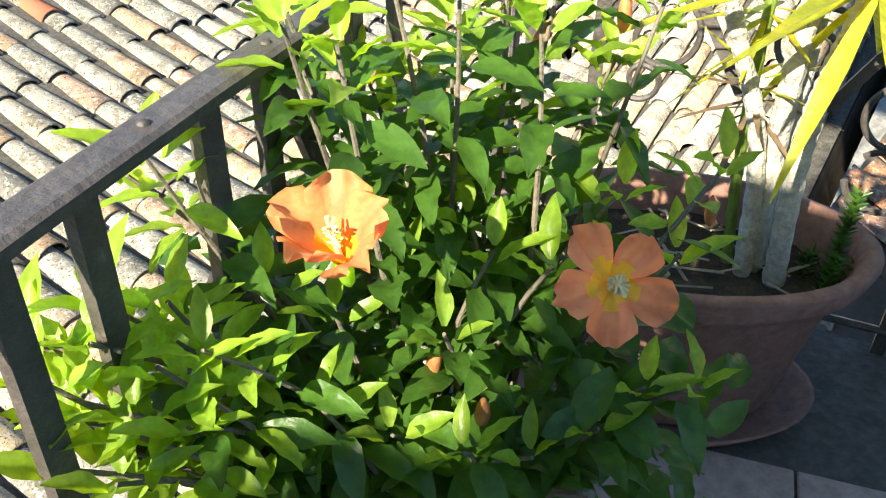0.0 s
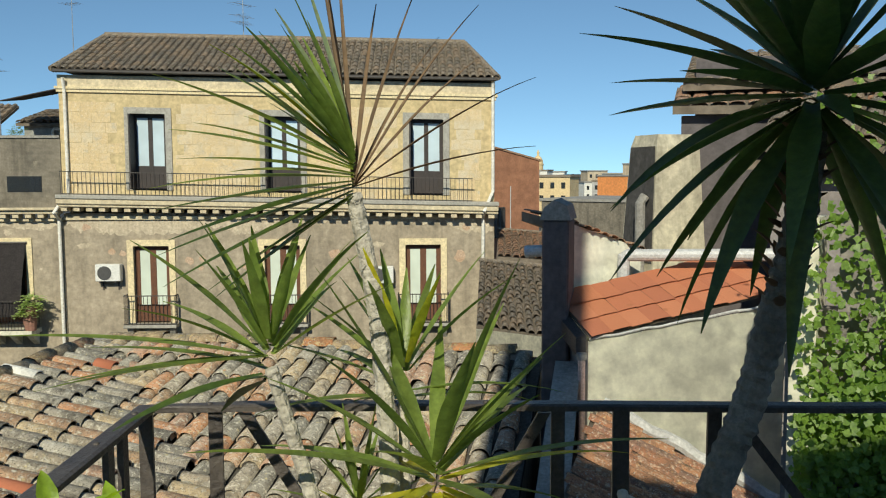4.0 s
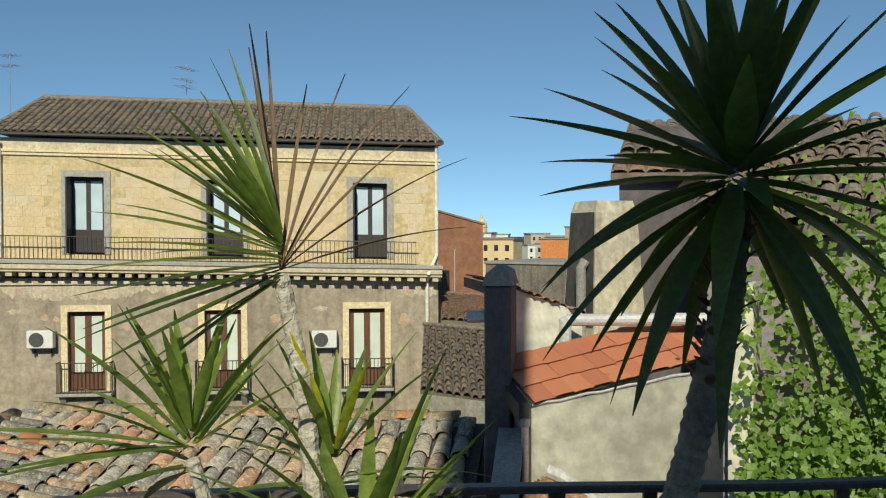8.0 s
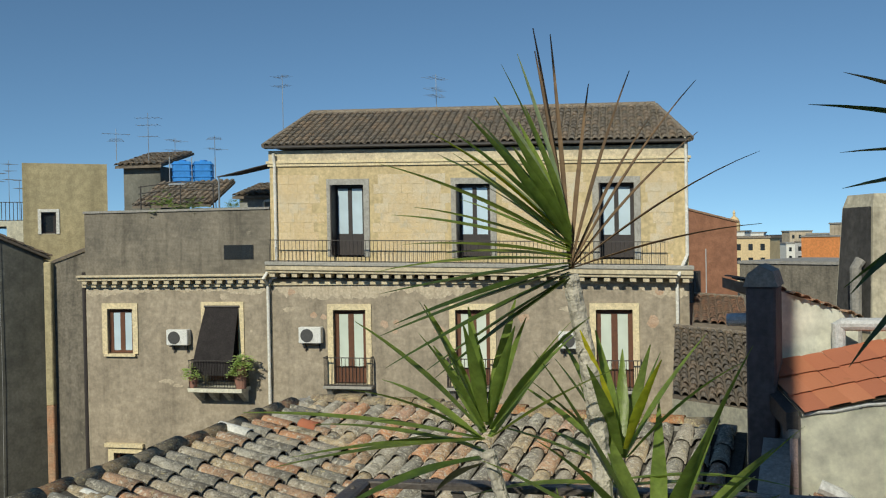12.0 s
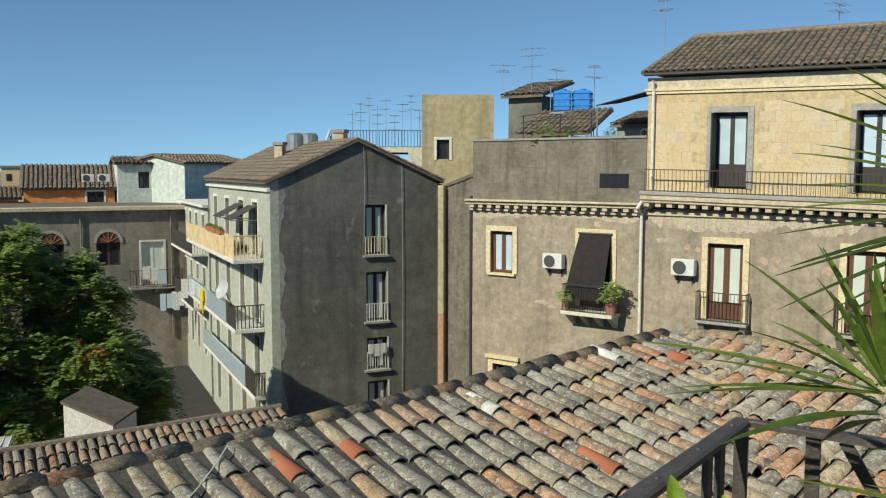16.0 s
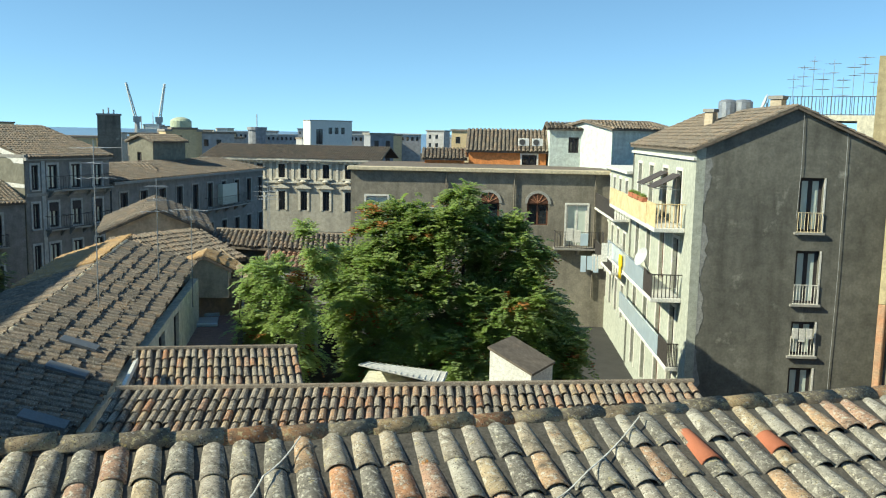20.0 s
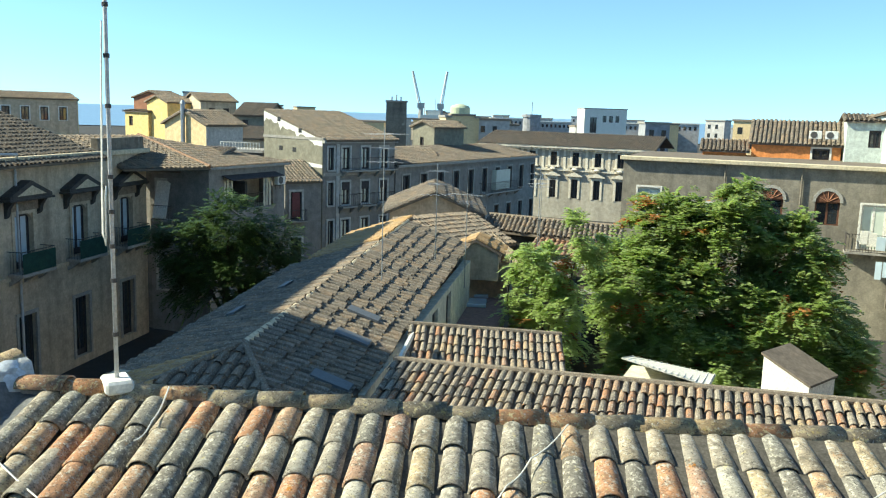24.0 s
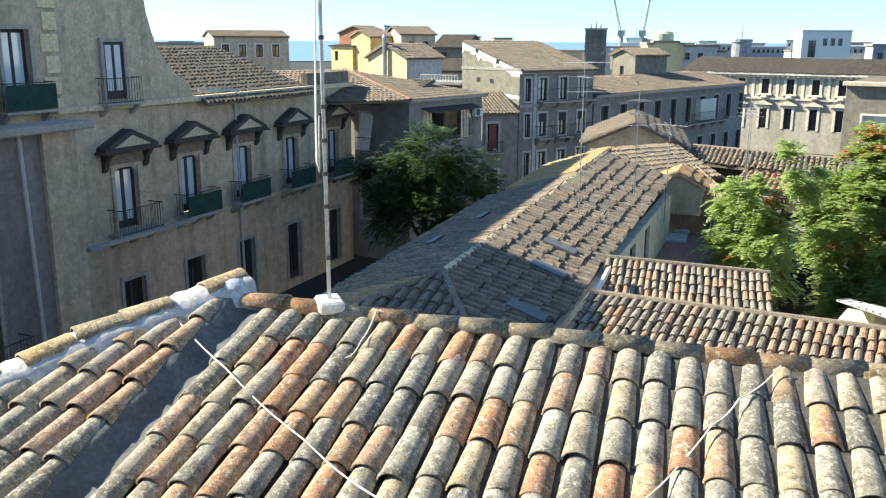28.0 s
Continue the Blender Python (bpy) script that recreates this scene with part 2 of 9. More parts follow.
M["bluegrey"] = surf("grey_street_stucco", (0.3, 0.285, 0.265), (0.235, 0.225, 0.21), 0.3, 0.92, 0.2, 10.0, (0.34, 0.315, 0.28), 0.3, 0.25)
M["orange"] = surf("orange_stucco", (0.78, 0.3, 0.1), (0.68, 0.26, 0.09), 0.6, 0.85, 0.15, 15.0)
M["yellow"] = surf("yellow_stucco", (0.8, 0.6, 0.25), (0.72, 0.53, 0.22), 0.4, 0.85, 0.15, 15.0)
M["cream"] = surf("cream_stucco", (0.75, 0.58, 0.33), (0.66, 0.5, 0.29), 0.4, 0.85, 0.15, 15.0, (0.5, 0.4, 0.26), 0.2)
M["redbrown"] = surf("red_brown_stucco", (0.36, 0.17, 0.1), (0.3, 0.145, 0.09), 0.4, 0.9, 0.2, 14.0, (0.4, 0.22, 0.14), 0.3)
M["brickfoot"] = surf("bare_orange_brick", (0.5, 0.26, 0.15), (0.42, 0.3, 0.2), 2.5, 0.95, 0.4, 14.0, (0.55, 0.45, 0.33), 0.4)
M["brightyellow"] = plain("bright_yellow_cloth", (0.85, 0.6, 0.03), 0.9)
M["iron"] = surf("dark_painted_iron", (0.045, 0.04, 0.038), (0.07, 0.06, 0.055), 12.0, 0.5, 0.25, 120.0, (0.13, 0.09, 0.06), 0.2, spec=0.5)
M["railiron"] = surf("worn_painted_iron", (0.06, 0.05, 0.046), (0.1, 0.085, 0.075), 14.0, 0.45, 0.3, 150.0, (0.2, 0.16, 0.13), 0.5, spec=0.5)
M["brownwood"] = surf("brown_door_wood", (0.16, 0.07, 0.04), (0.12, 0.055, 0.035), 6.0, 0.6, 0.15, 60.0)
M["darkwood"] = surf("dark_door_wood", (0.06, 0.05, 0.05), (0.045, 0.04, 0.04), 6.0, 0.6, 0.15, 60.0)
M["pane"] = glass("curtained_glass", (0.72, 0.8, 0.7))
# pale blue of the reflected sky is put into this glass colour
M["panesky"] = glass("sky_lit_glass", (0.62, 0.76, 0.85))
M["panedark"] = glass("dark_window_glass", (0.03, 0.035, 0.04))
M["fabric"] = surf("grey_awning_cloth", (0.085, 0.075, 0.075), (0.06, 0.054, 0.055), 4.0, 0.95, 0.2, 80.0)
M["acwhite"] = plain("enamelled_sheet", (0.78, 0.78, 0.75), 0.4)
M["acdark"] = plain("dark_plastic_grille", (0.09, 0.09, 0.09), 0.5)
M["zinc"] = surf("galvanised_sheet", (0.42, 0.44, 0.46), (0.34, 0.36, 0.38), 3.0, 0.45, 0.1, 40.0, metal=0.6)
M["pipegrey"] = plain("grey_pvc", (0.55, 0.56, 0.57), 0.4)
M["blue"] = plain("blue_polyethylene", (0.05, 0.28, 0.75), 0.45)
M["mortar"] = surf("whitish_mortar", (0.55, 0.55, 0.54), (0.42, 0.42, 0.42), 5.0, 0.95, 0.5, 40.0, (0.3, 0.29, 0.28), 0.4)
# blue of the roof edge's shade is put into this mortar
M["bluemortar"] = surf("shade_blued_mortar", (0.62, 0.66, 0.7), (0.5, 0.54, 0.6), 4.0, 0.95, 0.5, 40.0, (0.36, 0.36, 0.36), 0.35)
# the valley's shade is put into this dark mortar colour
M["valley"] = surf("shade_darkened_mortar", (0.16, 0.165, 0.17), (0.1, 0.105, 0.11), 5.0, 0.95, 0.5, 40.0, (0.28, 0.285, 0.29), 0.3)
M["concrete"] = surf("rough_concrete", (0.36, 0.34, 0.31), (0.26, 0.25, 0.23), 3.0, 0.95, 0.5, 40.0, (0.16, 0.15, 0.14), 0.4)
M["ground"] = surf("street_asphalt", (0.06, 0.058, 0.055), (0.045, 0.044, 0.042), 0.2, 0.9, 0.3, 30.0)
M["roofdark"] = surf("old_roof_sheet", (0.2, 0.165, 0.13), (0.15, 0.125, 0.1), 0.8, 0.95, 0.6, 10.0, (0.26, 0.2, 0.15), 0.4)
GREYS = [(0.32, 0.29, 0.24), (0.4, 0.335, 0.25), (0.23, 0.22, 0.19), (0.44, 0.28, 0.18), (0.29, 0.275, 0.235), (0.48, 0.25, 0.14), (0.36, 0.315, 0.25), (0.47, 0.37, 0.24), (0.26, 0.245, 0.21), (0.39, 0.365, 0.31), (0.43, 0.27, 0.19), (0.2, 0.188, 0.165), (0.34, 0.305, 0.255), (0.47, 0.31, 0.19)]
# dirt bed, darkened further for the shadow in the gaps between tiles
M["tilebed"] = surf("shaded_dirt_between_tiles", (0.11, 0.1, 0.085), (0.07, 0.064, 0.055), 9.0, 0.95, 0.6, 50.0, (0.18, 0.16, 0.13), 0.3)
M["ochreblock"] = tile_surf("ochre_stone_block", [(0.66, 0.51, 0.3), (0.62, 0.47, 0.27), (0.67, 0.53, 0.33), (0.64, 0.49, 0.28), (0.58, 0.45, 0.27), (0.65, 0.5, 0.3)], (0.49, 0.38, 0.24), (0.7, 0.61, 0.45), True, 0.5, (0.62, 0.56, 0.43))
M["tile"] = tile_surf("weathered_clay_tile", GREYS, (0.1, 0.09, 0.075), (0.56, 0.53, 0.44), False, 0.5)
M["tilepart"] = tile_surf("weathered_clay_tile_single", GREYS, (0.1, 0.09, 0.075), (0.56, 0.53, 0.44), True, 0.5)
BROWNS = [(0.2, 0.16, 0.125), (0.25, 0.185, 0.13), (0.16, 0.135, 0.11), (0.29, 0.21, 0.145), (0.22, 0.18, 0.14), (0.135, 0.118, 0.1), (0.25, 0.2, 0.155), (0.18, 0.155, 0.13)]
M["tilefar"] = tile_surf("brown_clay_tile", BROWNS, (0.1, 0.085, 0.07), (0.33, 0.29, 0.23))
REDS = [(0.47, 0.17, 0.095), (0.52, 0.2, 0.11), (0.43, 0.155, 0.09), (0.49, 0.185, 0.1)]
OLDREDS = [(0.3, 0.17, 0.11), (0.36, 0.2, 0.12), (0.27, 0.17, 0.12), (0.4, 0.2, 0.12)]
M["tileold"] = tile_surf("old_red_brown_tile", OLDREDS, (0.13, 0.1, 0.08), (0.42, 0.32, 0.24))
# sunlight on parts of the courtyard roofs is put into these oranges
M["tilelit"] = tile_surf("sunlit_orange_tile", [(0.4, 0.25, 0.12), (0.46, 0.29, 0.14), (0.34, 0.22, 0.12), (0.42, 0.3, 0.18)], (0.2, 0.14, 0.09), (0.56, 0.36, 0.14))
# the passage's shade is put into these darker worn reds
M["tilelean"] = tile_surf("shaded_worn_lean_to_tile", [(0.32, 0.15, 0.09), (0.27, 0.14, 0.1), (0.36, 0.18, 0.1), (0.22, 0.13, 0.1)], (0.12, 0.09, 0.07), (0.5, 0.36, 0.26), False, 0.4)
M["tilelow"] = tile_surf("weathered_outbuilding_tile", [(r * 0.72, g * 0.68, b * 0.66) for r, g, b in GREYS], (0.1, 0.085, 0.07), (0.42, 0.38, 0.31), False, 0.5)
# brown tiles darkened: the palace roof's shade is put into their colour
M["tiledark"] = tile_surf("shade_darkened_tile", [(r * 0.55, g * 0.58, b * 0.62) for r, g, b in BROWNS], (0.06, 0.055, 0.05), (0.24, 0.22, 0.19))
M["slate"] = plain("blue_grey_sheet", (0.15, 0.16, 0.17), 0.5)
M["tilered"] = tile_surf("red_clay_tile", REDS, (0.4, 0.15, 0.08), (0.66, 0.3, 0.18), False, 0.0, None, True)

# ---- building kit ----
def link(name, bm, material, parent=None, label="", smooth=False):
    me = bpy.data.meshes.new(name)
    bm.normal_update()
    bm.to_mesh(me)
    bm.free()
    me.materials.append(material)
    if smooth:
        me.polygons.foreach_set("use_smooth", [True] * len(me.polygons))
    ob = new(name, me)
    ob.parent = parent
    if label:
        ob["label"] = label
    return ob


def part(name, bm, material, parent, label="", smooth=False):
    return link(name, bm, material, parent, label, smooth)


def thing(name, label, category, m=None, group="", kind=""):
    ob = new(name)
    ob.empty_display_size = 0.2
    if m is not None:
        ob.matrix_basis = m
    return tagged(ob, label, category, group, kind)


def raw(name, verts, faces, material, parent=None, smooth=False):
    me = bpy.data.meshes.new(name)
    me.from_pydata(verts, [], faces)
    me.materials.append(material)
    if smooth:
        me.polygons.foreach_set("use_smooth", [True] * len(me.polygons))
    me.update()
    ob = new(name, me)
    ob.parent = parent
    return ob


def box(bm, x0, x1, y0, y1, z0, z1, bev=0.0, m=None):
    v = [bm.verts.new((x, y, z)) for x in (x0, x1) for y in (y0, y1) for z in (z0, z1)]
    if m is not None:
        for q in v:
            q.co = m @ q.co
    fs = [bm.faces.new([v[i] for i in f]) for f in ((0, 1, 3, 2), (4, 6, 7, 5), (0, 4, 5, 1), (2, 3, 7, 6), (0, 2, 6, 4), (1, 5, 7, 3))]
    if bev:
        es = list({e for f in fs for e in f.edges})
        bmesh.ops.bevel(bm, geom=es, offset=bev, segments=1, affect="EDGES", profile=0.5)
    return bm


def bx(*a, **k):
    return box(bmesh.new(), *a, **k)


def tube(bm, pts, r, n=8, r2=None, caps=True):
    """A round bar along the points, tapering from r to r2."""
    pts = [Vector(p) for p in pts]
    r2 = r if r2 is None else r2
    rings = []
    up = None
    for i, p in enumerate(pts):
        d = (pts[min(i + 1, len(pts) - 1)] - pts[max(i - 1, 0)]).normalized()
        if up is None:
            up = Vector((0, 0, 1)) if abs(d.z) < 0.9 else Vector((1, 0, 0))
        a = d.cross(up).normalized()
        up = a.cross(d).normalized()
        rr = r + (r2 - r) * i / max(1, len(pts) - 1)
        rings.append([bm.verts.new(p + (a * math.cos(2 * math.pi * k / n) + up * math.sin(2 * math.pi * k / n)) * rr) for k in range(n)])
    for s, t in zip(rings, rings[1:]):
        for k in range(n):
            bm.faces.new((s[k], s[(k + 1) % n], t[(k + 1) % n], t[k]))
    if caps:
        bm.faces.new(rings[0][::-1])
        bm.faces.new(rings[-1])
    return bm


def lathe(bm, prof, n=24, c=(0, 0, 0)):
    """A turned body from (radius, height) rows, closed where the radius is 0."""
    c = Vector(c)
    rings = []
    for r, z in prof:
        if r <= 1e-6:
            rings.append([bm.verts.new(c + Vector((0, 0, z)))])
        else:
            rings.append([bm.verts.new(c + Vector((r * math.cos(2 * math.pi * k / n), r * math.sin(2 * math.pi * k / n), z))) for k in range(n)])
    for s, t in zip(rings, rings[1:]):
        for k in range(n):
            q = [s[k % len(s)], s[(k + 1) % len(s)], t[(k + 1) % len(t)], t[k % len(t)]]
            q = list(dict.fromkeys(q))
            if len(q) > 2:
                bm.faces.new(q)
    return bm


def wall(x0, x1, z0, z1, th=0.4, holes=(), arches=()):
    """A wall whose face is at y = 0, with its openings cut through."""
    bm = bmesh.new()
    xs = sorted({x0, x1, *[h[0] for h in holes], *[h[1] for h in holes]})
    zs = sorted({z0, z1, *[h[2] for h in holes], *[h[3] for h in holes]})

    def opened(i, k):
        if not (0 <= i < len(xs) - 1 and 0 <= k < len(zs) - 1):
            return True
        cx, cz = (xs[i] + xs[i + 1]) / 2, (zs[k] + zs[k + 1]) / 2
        return any(h[0] < cx < h[1] and h[2] < cz < h[3] for h in holes)

    cache = {}

    def vt(x, y, z):
        key = (round(x, 4), round(y, 4), round(z, 4))
        if key not in cache:
            cache[key] = bm.verts.new((x, y, z))
        return cache[key]

    for i in range(len(xs) - 1):
        for k in range(len(zs) - 1):
            if opened(i, k):
                continue
            a, b, c, d = xs[i], xs[i + 1], zs[k], zs[k + 1]
            bm.faces.new((vt(a, 0, c), vt(b, 0, c), vt(b, 0, d), vt(a, 0, d)))
            bm.faces.new((vt(b, th, c), vt(a, th, c), vt(a, th, d), vt(b, th, d)))
            if opened(i - 1, k):
                bm.faces.new((vt(a, th, c), vt(a, 0, c), vt(a, 0, d), vt(a, th, d)))
            if opened(i + 1, k):
                bm.faces.new((vt(b, 0, c), vt(b, th, c), vt(b, th, d), vt(b, 0, d)))
            if opened(i, k - 1):
                bm.faces.new((vt(a, th, c), vt(b, th, c), vt(b, 0, c), vt(a, 0, c)))
            if opened(i, k + 1):
                bm.faces.new((vt(a, 0, d), vt(b, 0, d), vt(b, th, d), vt(a, th, d)))
    return bm


def prism(pts, y0, y1):
    """An upright slab: the outline (x, z) from y0 to y1."""
    bm = bmesh.new()
    f = [bm.verts.new((x, y0, z)) for x, z in pts]
    b = [bm.verts.new((x, y1, z)) for x, z in pts]
    bm.faces.new(f)
    bm.faces.new(b[::-1])
    for i in range(len(pts)):
        j = (i + 1) % len(pts)
        bm.faces.new((f[j], f[i], b[i], b[j]))
    return bm


def slab(corners, th=0.08):
    """A plate with the given upper corners and a thickness downwards."""
    bm = bmesh.new()
    t = [bm.verts.new(c) for c in corners]
    b = [bm.verts.new((c[0], c[1], c[2] - th)) for c in corners]
    bm.faces.new(t)
    bm.faces.new(b[::-1])
    for i in range(len(t)):
        j = (i + 1) % len(t)
        bm.faces.new((t[j], t[i], b[i], b[j]))
    return bm


def bars(x0, x1, z0, z1, y, step=0.11, r=0.009, rails=True, n=4):
    bm = bmesh.new()
    k = max(1, round((x1 - x0) / step))
    for i in range(k + 1):
        x = x0 + (x1 - x0) * i / k
        tube(bm, [(x, y, z0), (x, y, z1)], r, n)
    if rails:
        for z in (z0 + 0.03, z1):
            box(bm, x0 - 0.02, x1 + 0.02, y - 0.015, y + 0.015, z - 0.015, z + 0.015)
    return bm


def tiles(o, u, v, nu, nv, pu=0.22, pv=0.36, keep=None, arc=5, jitter=0.012, seed=1, over=0.06, lift=0.018, taper=0.78, th=0.014, spread=0.45, flat=0.85):
    """Rows of half-round tiles: o the upper corner, u the way along the ridge, v the way down the slope (unit vectors).
    Returns vertices and faces of all tiles that keep(a, b) lets stand (a along, b down, in metres)."""
    rng = random.Random(seed)
    u, v, o = Vector(u).normalized(), Vector(v).normalized(), Vector(o)
    n = u.cross(v).normalized()
    if n.z < 0:
        n = -n
    vs, fs = [], []
    for i in range(nu):
        for j in range(nv):
            a, b = (i + 0.5) * pu, j * pv
            if keep and not keep(a, b + pv / 2):
                continue
            q = len(vs)
            tile_mesh(vs, fs, o + u * (a + rng.uniform(-jitter, jitter)) + v * (b + rng.uniform(-jitter, jitter) * 2), u, v, n,
                      pu * spread, pv + over, arc, lift + rng.uniform(0, jitter * 0.6), taper, th, rng.uniform(-0.05, 0.05), flat)
    return vs, fs


def tile_mesh(vs, fs, p, u, v, n, r, length, arc, lift, taper, th, turn=0.0, flat=0.85):
    """One half-round tile: narrow above, wide below, its lower edge raised and with a thickness."""
    uu = u + v * turn
    q = len(vs)
    for e, rr, h in ((0.0, r * taper, 0.0), (1.0, r, lift), (1.0, r - th, lift)):
        for k in range(arc + 1):
            w = math.pi * k / arc
            vs.append(tuple(p + v * (length * e) + uu * (math.cos(w) * rr) + n * (math.sin(w) * rr * flat + h)))
    s = arc + 1
    for k in range(arc):
        fs.append((q + k, q + k + 1, q + s + k + 1, q + s + k))
        fs.append((q + s + k, q + s + k + 1, q + 2 * s + k + 1, q + 2 * s + k))


def roof(name, parent, material, o, u, v, lu, lv, pu=0.22, pv=0.36, under=None, seed=1, keep=None, arc=4, label="", th=0.1, **kw):
    """A sloped roof: a plate with rows of tiles on it."""
    o, u, v = Vector(o), Vector(u).normalized(), Vector(v).normalized()
    n = u.cross(v)
    n = n if n.z > 0 else -n
    if not keep:
        part("roof_deck", slab([o - n * 0.02, o + u * lu - n * 0.02, o + u * lu + v * lv - n * 0.02, o + v * lv - n * 0.02], th), under or M["roofdark"], parent)
    vs, fs = tiles(o, u, v, max(1, round(lu / pu)), max(1, round(lv / pv)), lu / max(1, round(lu / pu)), lv / max(1, round(lv / pv)), keep, arc, seed=seed, **{"jitter": 0.022, **kw})
    ob = raw(name, vs, fs, material, parent)
    tagged(ob, label or "rows of half-round clay tiles", kind="stuff")
    return ob


def leaf(parent_frame, x0, x1, z0, z1, y, frame_mat, pane_mat, rail=0.06, kick=0.0, name="leaf"):
    """One door or window leaf: a frame with its pane, with a solid panel below if kick is given."""
    bm = bmesh.new()
    for a, b, c, d in ((x0, x0 + rail, z0, z1), (x1 - rail, x1, z0, z1), (x0 + rail, x1 - rail, z1 - rail, z1), (x0 + rail, x1 - rail, z0, z0 + rail)):
        box(bm, a, b, y, y + 0.05, c, d)
    if kick:
        box(bm, x0 + rail, x1 - rail, y + 0.01, y + 0.04, z0 + rail, z0 + kick)
    ob = part(name, bm, frame_mat, parent_frame)
    return part("pane", bx(x0 + rail, x1 - rail, y + 0.018, y + 0.03, z0 + max(rail, kick), z1 - rail), pane_mat, parent_frame)


def window(parent, x, w, z0, z1, depth=0.25, frame=None, pane=None, leaves=2, kick=0.0, surround=None, sw=0.16, proud=0.05, sill=True, head=0.0, rail=0.06, room=True):
    """A window or glazed door in an opening of the wall: frame, leaves with panes, stone surround, sill, dark room behind."""
    frame, pane = frame or M["brownwood"], pane or M["pane"]
    bm = bmesh.new()
    a, b = x - w / 2, x + w / 2
    for p, q, c, d in ((a, a + 0.05, z0, z1), (b - 0.05, b, z0, z1), (a + 0.05, b - 0.05, z1 - 0.05, z1)):
        box(bm, p, q, depth - 0.02, depth + 0.06, c, d)
    win = part("window", bm, frame, parent)
    lw = (w - 0.1) / leaves
    for i in range(leaves):
        leaf(win, a + 0.05 + i * lw, a + 0.05 + (i + 1) * lw, z0 + 0.02, z1 - 0.05, depth, frame, pane, rail, kick)
    if surround:
        sb = bmesh.new()
        box(sb, a - sw, a, -proud, 0.06, z0, z1 + sw)
        box(sb, b, b + sw, -proud, 0.06, z0, z1 + sw)
        box(sb, a, b, -proud, 0.06, z1, z1 + sw)
        if head:
            box(sb, a - sw - 0.08, b + sw + 0.08, -proud - 0.1, 0.0, z1 + sw, z1 + sw + head)
        part("surround", sb, surround, win)
    if sill:
        part("sill", bx(a - 0.12, b + 0.12, -0.12, depth, z0 - 0.09, z0), surround or M["greystone"], win)
    return win


def balcony(parent, x0, x1, z, out=0.8, h=1.0, slab_mat=None, step=0.12, brackets=3, th=0.12, r=0.01):
    sl = part("balcony", bx(x0, x1, -out, -0.002, z - th, z, bev=0.015), slab_mat or M["greystone"], parent)
    bm = bars(x0 + 0.04, x1 - 0.04, z, z + h, -out + 0.05, step, r)
    for xx in (x0 + 0.04, x1 - 0.04):
        k = max(1, round(out / step))
        for i in range(1, k):
            yy = -out + 0.05 + (out - 0.05) * i / k
            tube(bm, [(xx, yy, z), (xx, yy, z + h)], r, 4)
        box(bm, xx - 0.015, xx + 0.015, -out + 0.05, 0, z + h - 0.015, z + h + 0.015)
    tagged(part("railing", bm, M["iron"], sl), "thin black iron bars", kind="stuff")
    for i in range(brackets):
        xx = x0 + 0.18 + (x1 - x0 - 0.36) * (i / (brackets - 1) if brackets > 1 else 0.5)
        part("bracket", prism([(-out * 0.8, -th), (-0.002, -th), (-0.002, -th - 0.42), (-out * 0.3, -th - 0.28)], -0.09, 0.09), slab_mat or M["greystone"], sl).matrix_basis = Matrix.Translation((xx, 0, z)) @ pose(0, 0, 0, 0, 0, 90) @ Matrix.Diagonal((1, -1, 1, 1))
    return sl


def ac_unit(m, group="air conditioners"):
    ac = thing("air_conditioner", "white outdoor air conditioner unit on wall brackets", "air conditioner", m, group)
    part("casing", bx(-0.4, 0.4, -0.32, -0.04, 0, 0.55, bev=0.02), M["acwhite"], ac)
    part("grille", lathe(bmesh.new(), [(0, -0.004), (0.2, -0.004), (0.225, 0.004), (0.225, 0.012), (0, 0.012)], 20), M["acdark"], ac).matrix_basis = Matrix.Translation((-0.1, -0.325, 0.27)) @ pose(0, 0, 0, 90)
    for xx in (-0.25, 0.25):
        bm = box(bmesh.new(), xx - 0.02, xx + 0.02, -0.34, 0, -0.05, -0.001)
        box(bm, xx - 0.02, xx + 0.02, -0.04, 0, -0.3, -0.05)
        part("bracket", bm, M["iron"], ac)
    return ac


def antenna(x, y, z, h, arms=3, turn=0.0, size=0.5, seed=0, lean=0.0):
    rng = random.Random(seed)
    an = thing("antenna", "thin metal television antenna on a mast", "antenna", pose(x, y, z, lean, 0, turn), "roof antennas")
    part("mast", tube(bmesh.new(), [(0, 0, 0), (0, 0, h)], 0.017, 6, 0.011), M["zinc"], an)
    for i in range(arms):
        zz = h - 0.08 - i * 0.38 - rng.uniform(0, 0.15)
        bm = bmesh.new()
        L = size * rng.uniform(0.7, 1.2)
        tube(bm, [(-L, 0, zz), (L, 0, zz)], 0.008, 4)
        for k in range(5):
            xx = -L + 2 * L * k / 4
            tube(bm, [(xx, -0.22 - 0.03 * k, zz), (xx, 0.22 + 0.03 * k, zz)], 0.005, 4)
        tagged(part("aerial", bm, M["zinc"], an), kind="stuff").matrix_basis = pose(0, 0, 0, 0, 0, rng.uniform(-60, 60))
    return an


def at(P, ang, z=0.0):
    return pose(P[0], P[1], z, 0, 0, ang)


# ---- setting: ground to the horizon, sea beyond the town ----
GROUND = -11.0
tagged(link("ground", slab([(-5200, -5200, GROUND), (5200, -5200, GROUND), (5200, 5200, GROUND), (-5200, 5200, GROUND)], 0.5), M["ground"]), kind="structure")
M["sea"] = surf("hazy_sea_water", (0.16, 0.27, 0.4), (0.2, 0.31, 0.43), 0.01, 0.35, 0.1, 0.5)
_sea = bmesh.new()
